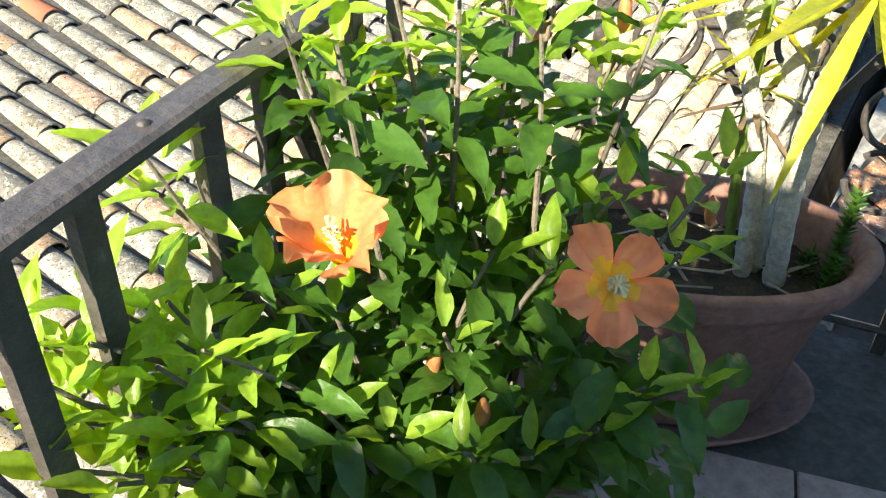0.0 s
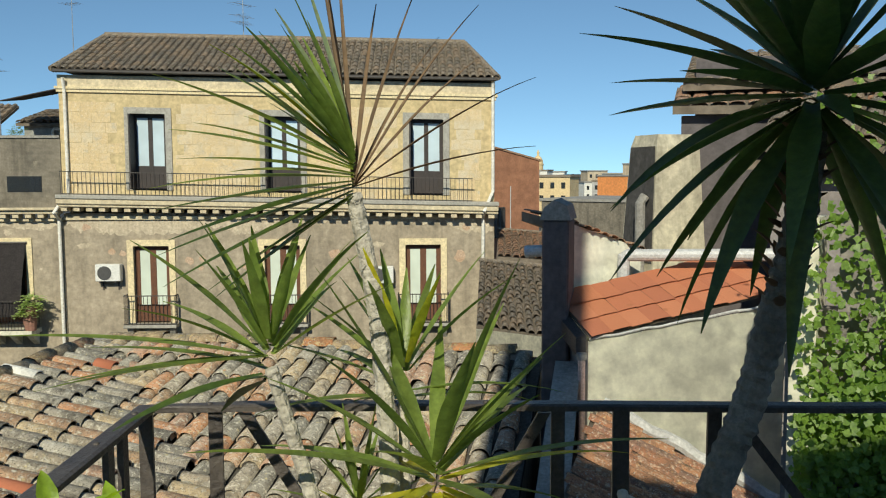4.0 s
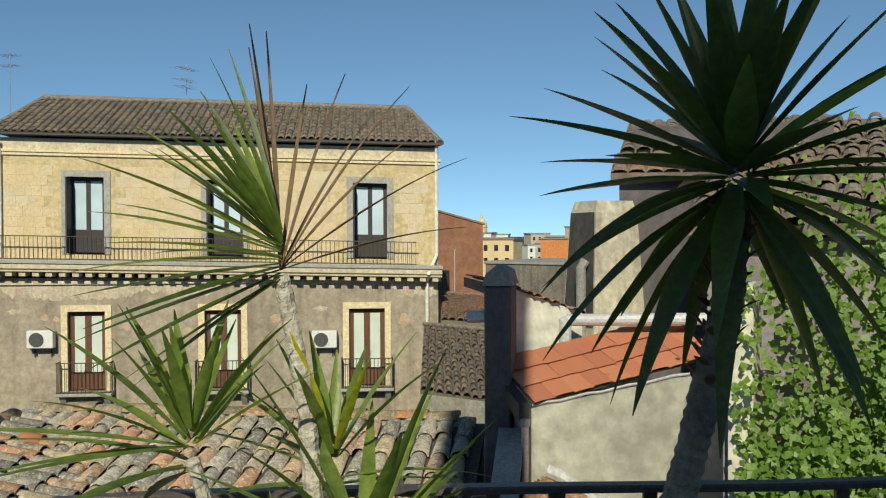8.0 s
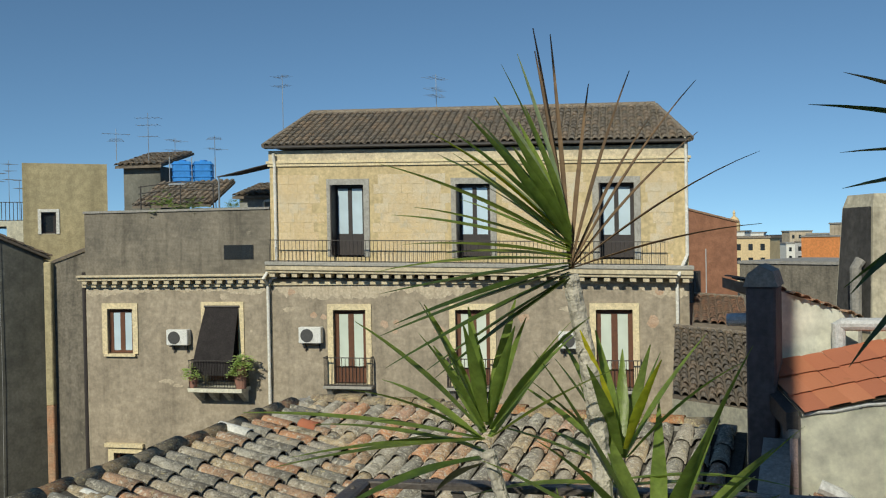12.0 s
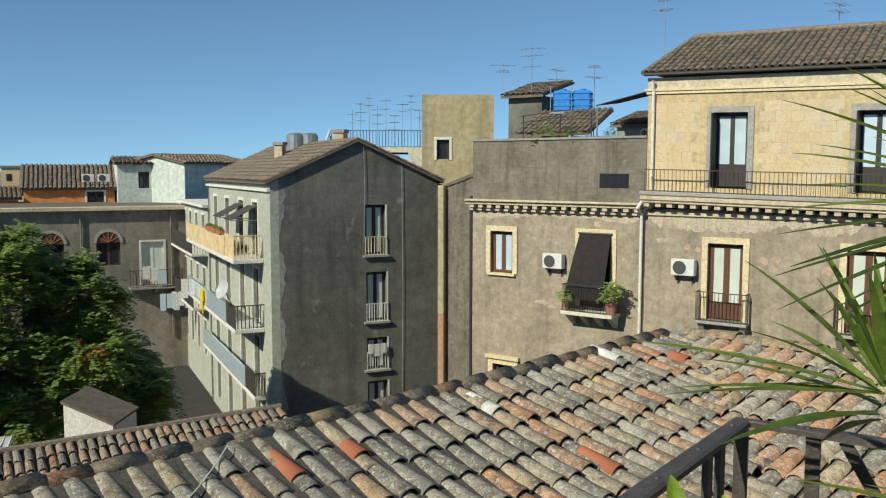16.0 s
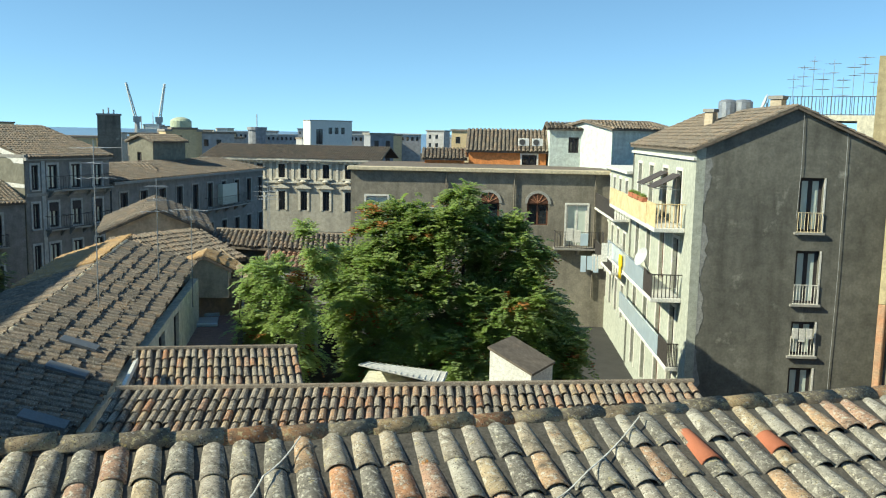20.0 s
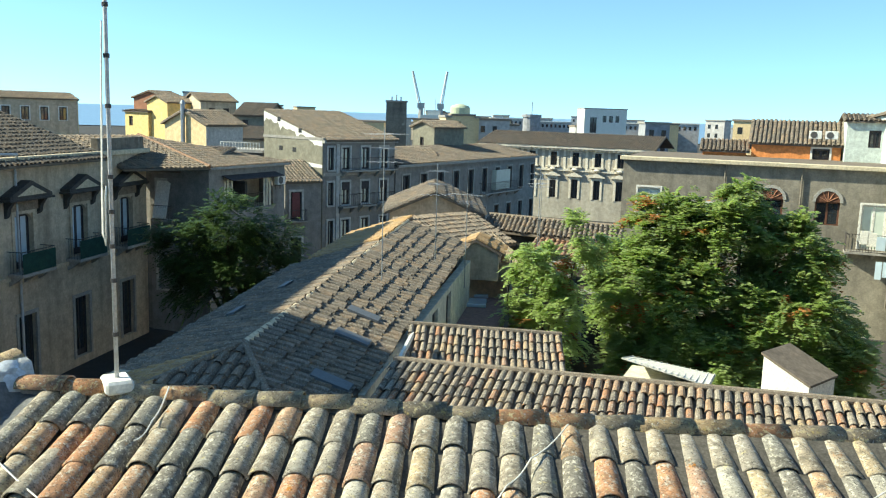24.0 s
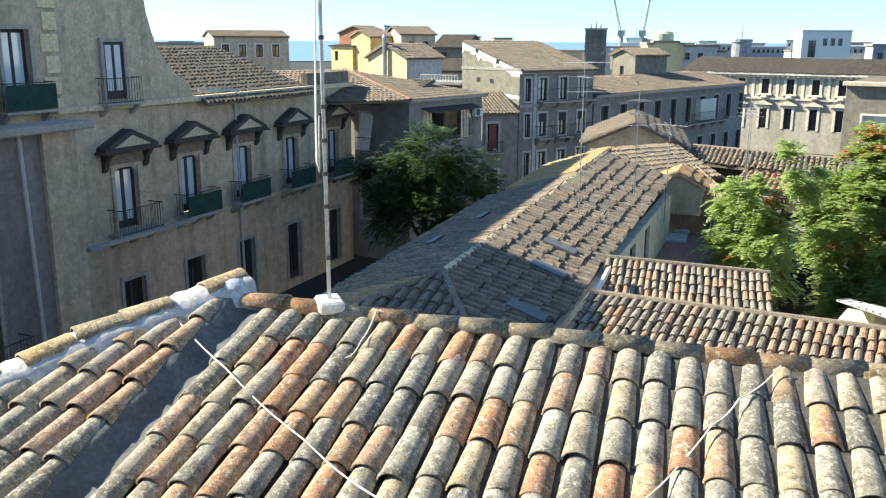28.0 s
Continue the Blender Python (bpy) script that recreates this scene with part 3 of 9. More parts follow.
for _a, _b in ((500, 5150),):
    _v = [_sea.verts.new((-math.sin(radians(w)) * r, math.cos(radians(w)) * r, GROUND + 0.4)) for w, r in
          [(k, _a) for k in range(40, 121, 8)] + [(k, _b) for k in range(120, 39, -8)]]
    _sea.faces.new(_v)
tagged(link("water", _sea, M["sea"]), kind="structure")

# ---- the old house across the courtyard ----
FP, FA = (7.35, 27.2), -21.3
palazzo = thing("apartment_house", "three-storey old house of ochre stone with a tiled hip roof", "house", at(FP, FA))
UP = [(-5.8, 1.1), (-1.5, 1.1), (3.1, 1.1)]
LOW = [(-5.83, 1.15), (-1.6, 1.15), (2.98, 1.15)]
X0, X1 = -8.6, 5.3
part("upper_wall", wall(X0, X1, 0.75, 4.55, 0.45, [(x - w / 2, x + w / 2, 0.93, 3.4) for x, w in UP]), M["ochre"], palazzo, "ochre stone wall of the top storey")
part("lower_wall", wall(X0, X1, GROUND, 0.3, 0.5, [(x - w / 2, x + w / 2, -3.3, -0.75) for x, w in LOW] + [(x - w / 2, x + w / 2, -8.4, -5.8) for x, w in LOW]), M["plaster"], palazzo, "stained brown plaster wall")
part("side_wall", bx(X1 - 0.45, X1 - 0.002, 0.5, 6.1, GROUND, 4.4), M["plaster"], palazzo)
part("side_wall", bx(X0 + 0.002, X0 + 0.45, 0.5, 6.1, GROUND, 4.5), M["plaster"], palazzo)
part("rear_wall", bx(X0, X1, 6.1, 6.5, GROUND, 4.4), M["plaster"], palazzo)
part("floor_slab", bx(X0 + 0.45, X1 - 0.45, 0.5, 6.1, -0.1, 0.1), M["plaster"], palazzo)
# courses of stone blocks on the top storey, a hair proud of the joints
_uw = bpy.data.objects["upper_wall"]
_rng = random.Random(41)
_bk = [part("stone_block", bx(-w / 2, w / 2, -0.007, 0.004, 0, 0.321, bev=0.003), M["ochreblock"], _uw) for w in (0.36, 0.48, 0.6)]
_used = set()
for _r in range(10):
    _x = X0 + 0.06 + _rng.uniform(0, 0.25)
    while _x < X1 - 0.65:
        _k = _rng.randrange(3)
        _w = (0.36, 0.48, 0.6)[_k]
        _c = _x + _w / 2
        _x += _w + 0.008
        _z = 0.79 + _r * 0.327
        if any(abs(_c - x) < w / 2 + 0.21 + _w / 2 for x, w in UP) and _z < 3.62 or _z + 0.33 > 4.03:
            continue
        _o = _bk[_k]
        if _k in _used:
            _o = new("stone_block", _bk[_k].data)
            _o.parent = _uw
        _used.add(_k)
        _o.matrix_basis = Matrix.Translation((_c, _rng.uniform(-0.003, 0.003), _z))
# frieze and mouldings under the eaves
_bm = box(bmesh.new(), X0 - 0.05, X1 + 0.05, -0.06, 0.3, 4.02, 4.12)
box(_bm, X0 - 0.1, X1 + 0.1, -0.1, 0.3, 4.12, 4.2)
part("moulding", _bm, M["trim"], palazzo, "cream moulding under the eaves")
part("frieze", bx(X0 - 0.02, X1 + 0.02, -0.03, 0.3, 4.2, 4.56), M["cornice"], palazzo)
part("gutter", bx(X0 - 0.08, X1 + 0.08, -0.3, -0.17, 4.61, 4.72, bev=0.03), M["iron"], palazzo, "dark metal gutter")
# cornice with dentils between the storeys
part("cornice", bx(X0 - 0.02, X1 + 0.1, -0.47, 0.0, 0.38, 0.47, bev=0.02), M["cornice"], palazzo, "weathered stone cornice")
part("cornice_edge", bx(X0 - 0.02, X1 + 0.1, -0.53, 0.0, 0.47, 0.64, bev=0.025), M["cornice"], palazzo)
part("frieze_band", bx(X0 - 0.02, X1 + 0.1, -0.08, 0.0, 0.08, 0.2, bev=0.015), M["cornice"], palazzo)
for _i in range(35):
    part("dentil", bx(-0.1, 0.1, -0.41, -0.002, 0.24, 0.38, bev=0.012), M["cornice"], palazzo).location.x = X0 + 0.18 + _i * 0.4
part("ledge", bx(X0 - 0.02, X1 + 0.12, -0.57, 0.002, 0.64, 0.77, bev=0.02), M["greystone"], palazzo, "grey metal-edged balcony ledge")
tagged(part("balcony_railing", bars(X0 + 0.15, X1 - 0.75, 0.77, 1.5, -0.52, 0.135, 0.009), M["iron"], palazzo, "long thin iron balcony railing"), kind="stuff")
for x, w in UP:
    window(palazzo, x, w, 0.95, 3.38, 0.22, M["darkwood"], M["panesky"], 2, 0.75, M["greystone"], 0.2, 0.04, False, rail=0.07)
    part("door_shutter", bx(x - w / 2 + 0.01, x - w / 2 + 0.05, -0.3, 0.2, 0.97, 3.36), M["darkwood"], palazzo)
for x, w in LOW:
    window(palazzo, x, w, -3.28, -0.77, 0.16, M["brownwood"], M["pane"], 2, 0.55, M["trim"], 0.2, 0.05, False, rail=0.1)
    balcony(palazzo, x - 0.85, x + 0.85, -3.3, 0.42, 0.95, M["greystone"], 0.12, 2, 0.1)
for _x in (X0 + 0.22, X1 - 0.05):
    part("downpipe", tube(bmesh.new(), [(_x, -0.2, 4.6), (_x, -0.09, 4.25), (_x, -0.09, 0.95), (_x - 0.18, -0.4, 0.6), (_x - 0.3, -0.55, 0.35), (_x - 0.32, -0.12, 0.1), (_x - 0.33, -0.1, -6.0)], 0.055, 8), M["white"], palazzo, "white downpipe")
# patches of bare masonry in the plaster
_rng = random.Random(4)
M["patch"] = surf("bare_masonry", (0.55, 0.42, 0.32), (0.45, 0.3, 0.2), 5.0, 0.95, 0.5, 25.0)
for _x, _z, _s in ((-4.6, -1.25, 0.16), (-4.2, -1.2, 0.12), (-4.25, -1.5, 0.1), (-2.7, -1.45, 0.2), (4.2, -1.15, 0.22), (0.1, -1.05, 0.22), (-7.1, -0.95, 0.13), (-6.75, -1.0, 0.12), (4.4, -0.2, 0.14), (-7.9, -0.15, 0.15)):
    _bm = bmesh.new()
    _bm.faces.new([_bm.verts.new((_x + _s * _rng.uniform(0.7, 1.1) * math.cos(w * 0.7), -0.006, _z + _s * _rng.uniform(0.6, 1.0) * math.sin(w * 0.7))) for w in range(9)][::-1])
    _ob = part("plaster_patch", _bm, M["patch"], palazzo)
# washed-out stains along the top of the plaster

def blot(parent, x, z, w, h, mat_):
    bm = bmesh.new()
    n = 22
    bm.faces.new([bm.verts.new((x + w * _rng.uniform(0.6, 1.1) * math.cos(k * 2 * math.pi / n), -0.005 - _rng.uniform(0, 0.002), z + h * _rng.uniform(0.5, 1.1) * math.sin(k * 2 * math.pi / n))) for k in range(n)])
    part("plaster_stain", bm, mat_, parent)


def peeling(parent, x0, x1, top, deep, seed):
    """A band of peeling limewash under a cornice, its lower edge ragged."""
    rng = random.Random(seed)
    n = int((x1 - x0) / 0.06)
    low, d = [], 0.5
    for k in range(n + 1):
        d = min(1.0, max(0.08, d + rng.uniform(-0.16, 0.16)))
        low.append((x0 + (x1 - x0) * k / n, top - deep * d - rng.uniform(0, 0.03)))
    bm = bmesh.new()
    a = [bm.verts.new((x, -0.005, top)) for x, z in low]
    b = [bm.verts.new((x, -0.005, z)) for x, z in low]
    for k in range(n):
        bm.faces.new((b[k], b[k + 1], a[k + 1], a[k]))
    part("peeling_band", bm, M["peel"], parent, "peeling pale limewash under the cornice")


M["peel"] = surf("peeling_limewash", (0.58, 0.5, 0.38), (0.46, 0.385, 0.29), 1.7, 0.95, 0.4, 14.0, (0.72, 0.66, 0.54), 0.55, 0.3)
peeling(palazzo, X0 + 0.05, X1 - 0.05, 0.1, 0.5, 51)
for _x, _z, _w, _h in ((-8.0, -0.75, 0.25, 0.12), (-3.4, -3.9, 0.4, 0.15), (1.5, -0.75, 0.25, 0.1)):
    blot(palazzo, _x, _z, _w, _h, M["peel"])
# hip roof
RX0, RX1, RY0, RY1, RE, RR = X0 - 0.1, X1 + 0.1, -0.24, 6.6, 4.72, 6.27
_half = (RY1 - RY0) / 2
_sl = math.atan2(RR - RE, _half)
_L = math.hypot(RR - RE, _half)
HL, HR = 0.5, 0.9
_bm = bmesh.new()
_q = [_bm.verts.new(v) for v in ((RX0, RY0, RE), (RX1, RY0, RE), (RX1, RY1, RE), (RX0, RY1, RE), (RX0 + HL, RY0 + _half, RR), (RX1 - HR, RY0 + _half, RR))]
for _f in ((0, 1, 5, 4), (1, 2, 5), (2, 3, 4, 5), (3, 0, 4), (3, 2, 1, 0)):
    _bm.faces.new([_q[i] for i in _f])
_rf = part("roof", _bm, M["tilefar"], palazzo, "brown weathered tile hip roof")
_vs, _fs = tiles((RX0, RY0 + _half, RR), (1, 0, 0), (0, -math.cos(_sl), -math.sin(_sl)), round((RX1 - RX0) / 0.24), round(_L / 0.38), 0.24, _L / round(_L / 0.38),
                 lambda a, b: HL * (1 - b / _L) < a < (RX1 - RX0) - HR * (1 - b / _L), 5, seed=3)
tagged(raw("roof_tiles", _vs, _fs, M["tilefar"], _rf), "rows of half-round clay tiles", kind="stuff")
part("ridge", tube(bmesh.new(), [(RX0 + HL, RY0 + _half, RR + 0.02), (RX1 - HR, RY0 + _half, RR + 0.02)], 0.12, 8), M["tilefar"], _rf)
for _a, _b in (((RX0, RY0, RE), (RX0 + HL, RY0 + _half, RR)), ((RX1, RY0, RE), (RX1 - HR, RY0 + _half, RR))):
    part("hip", tube(bmesh.new(), [_a, _b], 0.1, 8), M["tilefar"], _rf)
# the old house has settled: all above the lower storey dips gently towards one end
for _o in palazzo.children_recursive:
    if not _o.data or _o.name.startswith(("lower_wall", "side_wall", "rear_wall", "floor_slab", "downpipe")):
        continue
    _m = _o.matrix_basis
    if _o.data.users > 1:
        _o.location.z += -0.022 * (_m.translation.x + 1.6)
    elif max((_m @ v.co).z for v in _o.data.vertices) > 0.25:
        for v in _o.data.vertices:
            v.co.z += -0.022 * ((_m @ v.co).x + 1.6)

# ---- lower wing with the sooty parapet ----
wing = thing("house_wing", "stained plaster house wing with a dark sooty parapet", "house", at(FP, FA))
WX0, WX1 = -15.75, -8.62
part("wall", wall(WX0, WX1, GROUND, 0.05, 0.5, [(-14.9, -13.9, -2.35, -0.7), (-11.05, -9.85, -3.3, -0.66), (-14.75, -13.85, -8.2, -5.9)]), M["plaster"], wing, "stained brown plaster wall")
part("parapet", bx(WX0, WX1, 0.0, 0.35, 0.5, 2.72), M["parapet"], wing, "black-stained plaster parapet")
part("coping", bx(WX0 - 0.03, WX1, -0.05, 0.4, 2.72, 2.8), M["concrete"], wing)
part("cornice", bx(WX0 - 0.1, WX1, -0.36, 0.002, 0.3, 0.42, bev=0.015), M["cornice"], wing, "weathered stone cornice")
part("cornice_edge", bx(WX0 - 0.1, WX1, -0.46, 0.002, 0.42, 0.5, bev=0.015), M["cornice"], wing)
part("frieze_band", bx(WX0 - 0.1, WX1, -0.1, 0.002, 0.05, 0.16, bev=0.01), M["cornice"], wing)
for _i in range(18):
    part("dentil", bx(-0.1, 0.1, -0.32, -0.003, 0.17, 0.3, bev=0.012), M["cornice"], wing).location.x = WX0 + 0.15 + _i * 0.4
part("flat_roof", bx(WX0, WX1, 0.35, 9.0, 0.5, 0.62), M["concrete"], wing)
part("side_wall", bx(WX0, WX0 + 0.4, 0.5, 9.0, GROUND, 2.72), M["plaster"], wing)
part("vent", bx(-10.35, -9.25, -0.02, 0.02, 1.0, 1.5), M["panedark"], wing, "dark rectangular opening")
peeling(wing, WX0 + 0.02, WX1, 0.04, 0.3, 52)
for _x, _z, _w, _h in ((-10.4, -0.3, 0.18, 0.13), (-12.6, -3.3, 0.35, 0.1), (-12.2, -3.45, 0.25, 0.07), (-9.4, -1.5, 0.07, 0.05)):
    blot(wing, _x, _z, _w, _h, M["peel"])
window(wing, -14.4, 1.0, -2.33, -0.72, 0.14, M["brownwood"], M["panesky"], 2, 0.0, M["trim"], 0.2, 0.05, True, rail=0.09)
window(wing, -10.45, 1.2, -3.28, -0.68, 0.16, M["brownwood"], M["panedark"], 2, 0.5, M["trim"], 0.2, 0.05, False, rail=0.1)
balcony(wing, -11.45, -9.45, -3.4, 0.75, 0.95, M["whitewash"], 0.1, 4, 0.14)
window(wing, -14.3, 0.9, -8.2, -5.9, 0.16, M["brownwood"], M["panedark"], 1, 0.5, M["trim"], 0.22, 0.06, False, 0.14)
_bm = bmesh.new()
_pts = [(-0.62, -0.06, 0.0), (0.62, -0.06, 0.0), (0.6, -0.66, -2.3), (-0.9, -0.7, -2.3)]
_grid = {}
for _i in range(9):
    for _j in range(7):
        a, b = _i / 8, _j / 6
        p = Vector(_pts[0]).lerp(Vector(_pts[1]), a).lerp(Vector(_pts[3]).lerp(Vector(_pts[2]), a), b)
        _grid[_i, _j] = _bm.verts.new(p + Vector((0, -0.05 * math.sin(math.pi * b), 0.02 * math.sin(a * 25))))
for _i in range(8):
    for _j in range(6):
        _bm.faces.new((_grid[_i, _j], _grid[_i + 1, _j], _grid[_i + 1, _j + 1], _grid[_i, _j + 1]))
bmesh.ops.solidify(_bm, geom=_bm.faces[:], thickness=0.012)
awn = thing("awning", "dark grey cloth awning hung over a balcony door", "awning", at(FP, FA) @ Matrix.Translation((-10.45, 0, -0.66)))
part("cloth", _bm, M["fabric"], awn)
part("roller", tube(bmesh.new(), [(-0.66, -0.06, 0.02), (0.66, -0.06, 0.02)], 0.04, 8), M["iron"], awn)
for _s, _z in ((-7.15, -1.88), (-12.05, -1.98), (1.62, -2.0)):
    ac_unit(at(FP, FA) @ Matrix.Translation((_s, 0, _z)))

# ---- dark cement gable house with balconies on its sunlit side ----
GC, GA = (-12.26, 33.3), 39.4
gable = thing("gable_house", "tall gabled house with a patchy dark cement end wall", "house", at(GC, GA))
GW, GE, GR, GD = 3.62, 1.25, 2.86, 14.0
GWIN = [(0.78, 0.9, -1.9, 0.18), (0.82, 0.9, -4.7, -2.62), (0.84, 0.9, -6.75, -5.4), (0.86, 0.9, -9.5, -7.25)]
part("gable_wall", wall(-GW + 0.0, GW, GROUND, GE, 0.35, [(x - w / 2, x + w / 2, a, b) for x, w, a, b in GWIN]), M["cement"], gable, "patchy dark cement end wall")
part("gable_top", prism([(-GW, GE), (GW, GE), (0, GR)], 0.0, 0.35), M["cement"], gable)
for _i, (x, w, a, b) in enumerate(GWIN):
    wn = window(gable, x, w, a, b, 0.2, M["darkwood"], M["pane"], 2, 0.0, None, sill=True, rail=0.08)
    # white strip paints the sunlight on the window's right-hand edge
    part("reveal", bx(x + w / 2 + 0.0, x + w / 2 + 0.07, -0.015, 0.02, a, b), M["white"], wn)
    if _i < 3:
        tagged(part("railing", bars(x - w / 2, x + w / 2, a - 0.02, a + 0.75, -0.05, 0.12, 0.012), M["white"] if _i else M["trim"], wn), kind="stuff")
part("verge", slab([(-GW - 0.12, -0.12, GE - 0.03), (0, -0.12, GR + 0.03), (0, 0.1, GR + 0.03), (-GW - 0.12, 0.1, GE - 0.03)], 0.06), M["tilefar"], gable)
for _s in (-1, 1):
    _u, _v = Vector((0, 1, 0)), Vector((_s * GW, 0, GE - GR)).normalized()
    roof("roof_tiles", gable, M["tilefar"], (0, -0.15, GR + 0.02), (0, 1, 0), _v, GD, math.hypot(GW, GR - GE) + 0.25, 0.24, 0.38, seed=5 + _s)
part("rear_wall", bx(-GW, GW, GD - 0.4, GD, GROUND, GE), M["cement"], gable)
part("side_wall", bx(GW - 0.35, GW - 0.003, 0.35, GD - 0.4, GROUND, GE), M["cement"], gable)
# ragged pale render wrapped round the corner, hanging cables
_rng = random.Random(23)
_edge = [(-GW + 0.2 + 0.3 * abs(math.sin(k * 0.23 + 0.6)) + _rng.uniform(0, 0.18), GE - 0.35 - k * 0.19) for k in range(61)]
part("pale_render", prism([(-GW, GE - 0.35)] + _edge + [(-GW, GE - 0.35 - 60 * 0.19)], -0.008, 0.0), M["midcement"], gable, "ragged pale render patch")
for _x, _z0, _z1 in ((0.28, 2.65, -1.4), (1.95, 1.9, -9.0)):
    part("cable", tube(bmesh.new(), [(_x, -0.04, _z0), (_x + 0.03, -0.05, (_z0 + _z1) / 2), (_x - 0.02, -0.04, _z1)], 0.007, 5), M["pipegrey"], gable)
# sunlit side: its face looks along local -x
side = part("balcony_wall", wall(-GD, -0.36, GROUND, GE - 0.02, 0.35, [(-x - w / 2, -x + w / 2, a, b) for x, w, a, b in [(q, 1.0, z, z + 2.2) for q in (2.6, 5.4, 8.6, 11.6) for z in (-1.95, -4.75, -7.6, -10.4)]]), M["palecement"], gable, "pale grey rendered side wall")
side.matrix_basis = pose(-GW, 0, 0, 0, 0, -90)
part("corner_render", bx(-GW - 0.004, -GW + 0.35, -0.012, 0.36, GROUND, GE - 0.003), M["palecement"], gable)
part("eaves_band", bx(-GD, 0.02, -0.12, -0.003, GE - 0.5, GE - 0.38), M["white"], side)
for q in (2.6, 5.4, 8.6, 11.6):
    for z in (-1.95, -4.75, -7.6, -10.4):
        window(side, -q, 1.0, z, z + 2.2, 0.15, M["darkwood"] if q != 5.4 else M["brownwood"], M["panedark"], 2, 0.4, M["white"], 0.13, 0.04, False)
for z, out, mat_ in ((-2.0, 1.25, "cream"), (-4.85, 1.25, "white"), (-7.7, 0.5, "white")):
    bal = part("balcony", bx(-GD + 0.4, -1.2, -out, -0.003, z - 0.18, z, bev=0.02), M["white"], side)
    part("parapet", bx(-GD + 0.4, -3.0, -out, -out + 0.1, z, z + 0.85), M["cream"] if mat_ == "cream" else M["panesky"], bal, "balcony front panel")
    tagged(part("railing", bars(-3.0, -1.25, z, z + 0.95, -out + 0.05, 0.14, 0.022), M["cream"] if mat_ == "cream" else M["iron"], bal), kind="stuff")
    _bm = bmesh.new()
    for i in range(1, 8):
        tube(_bm, [(-1.25, -out + out * i / 8, z), (-1.25, -out + out * i / 8, z + 0.95)], 0.022, 4)
    box(_bm, -1.28, -1.22, -out + 0.03, 0, z + 0.93, z + 0.97)
    tagged(part("railing", _bm, M["cream"] if mat_ == "cream" else M["iron"], bal), kind="stuff")

# ---- stained yellow stair block and the wall that joins it to the wing ----
block = thing("stair_block", "tall stained yellow rendered block with one small window", "building", at((-8.9, 37.0), 14))
part("front_wall", wall(-1.6, 1.55, GROUND, 4.9, 0.3, [(-0.95, -0.4, 2.05, 2.95)]), M["yellowblock"], block)
# shadow side: its shade is put into the darker plaster
part("side_wall", bx(1.25, 1.548, 0.3, 4.5, GROUND, 4.9), M["parapet"], block)
part("side_wall", bx(-1.6, -1.3, 0.3, 4.5, GROUND, 4.88), M["yellowblock"], block)
part("flat_roof", bx(-1.298, 1.248, 0.3, 4.5, 4.6, 4.86), M["concrete"], block)
window(block, -0.675, 0.55, 2.06, 2.94, 0.12, M["darkwood"], M["panedark"], 1, 0, M["white"], 0.12, 0.03, False)
link_wall = thing("joining_wall", "plain stained plaster wall between two houses", "wall", at((-8.35, 33.35), -8))
part("wall", prism([(-0.17, GROUND), (1.35, GROUND), (1.35, 1.5), (-0.17, 0.95)], 0, 0.4), M["parapet"], link_wall)
part("coping", slab([(-0.22, -0.06, 1.03), (1.35, -0.06, 1.6), (1.35, 0.7, 1.75), (-0.22, 0.7, 1.15)], 0.1), M["roofdark"], link_wall)
part("pier", bx(-0.44, -0.172, -0.25, 0.4, -4.2, 1.0, bev=0.03), M["yellowblock"], link_wall, "sunlit yellow rendered pier")
part("pier_foot", bx(-0.44, -0.172, -0.25, 0.4, GROUND, -4.2, bev=0.03), M["brickfoot"], link_wall, "bare orange brick foot")
part("downpipe", tube(bmesh.new(), [(0.95, -0.1, 0.6), (0.95, -0.1, GROUND)], 0.08, 8), M["darkwood"], link_wall)

# ---- the dark house with arched windows behind the trees ----
AP, AA = (-42.6, 38.0), 39.9
arch = thing("courtyard_house", "long dark plaster house with arched windows and a thin cornice", "house", at(AP, AA))
AH = [(1.02, 2.42, -5.3, -2.6), (5.35, 6.0, -5.3, -3.4), (14.2, 15.55, -5.6, -2.9), (8.4, 9.8, -4.3, -2.85), (11.6, 13.0, -4.3, -2.85)]
part("wall", wall(0, 17.2, GROUND, -0.9, 0.5, AH), M["archwall"], arch)
part("cornice", bx(-0.2, 17.3, -0.35, 0.5, -0.9, -0.65, bev=0.03), M["cornice"], arch)
part("flat_roof", bx(0, 17.2, 0.5, 12, -1.0, -0.7), M["roofdark"], arch)
part("side_wall", bx(0, 0.5, 0.5, 12, GROUND, -1.0), M["archwall"], arch)
for a, b, c, d in AH[:3]:
    window(arch, (a + b) / 2, b - a, c, d, 0.12, M["white"], M["pane"], 2, 0, M["white"], 0.12, 0.04, False)
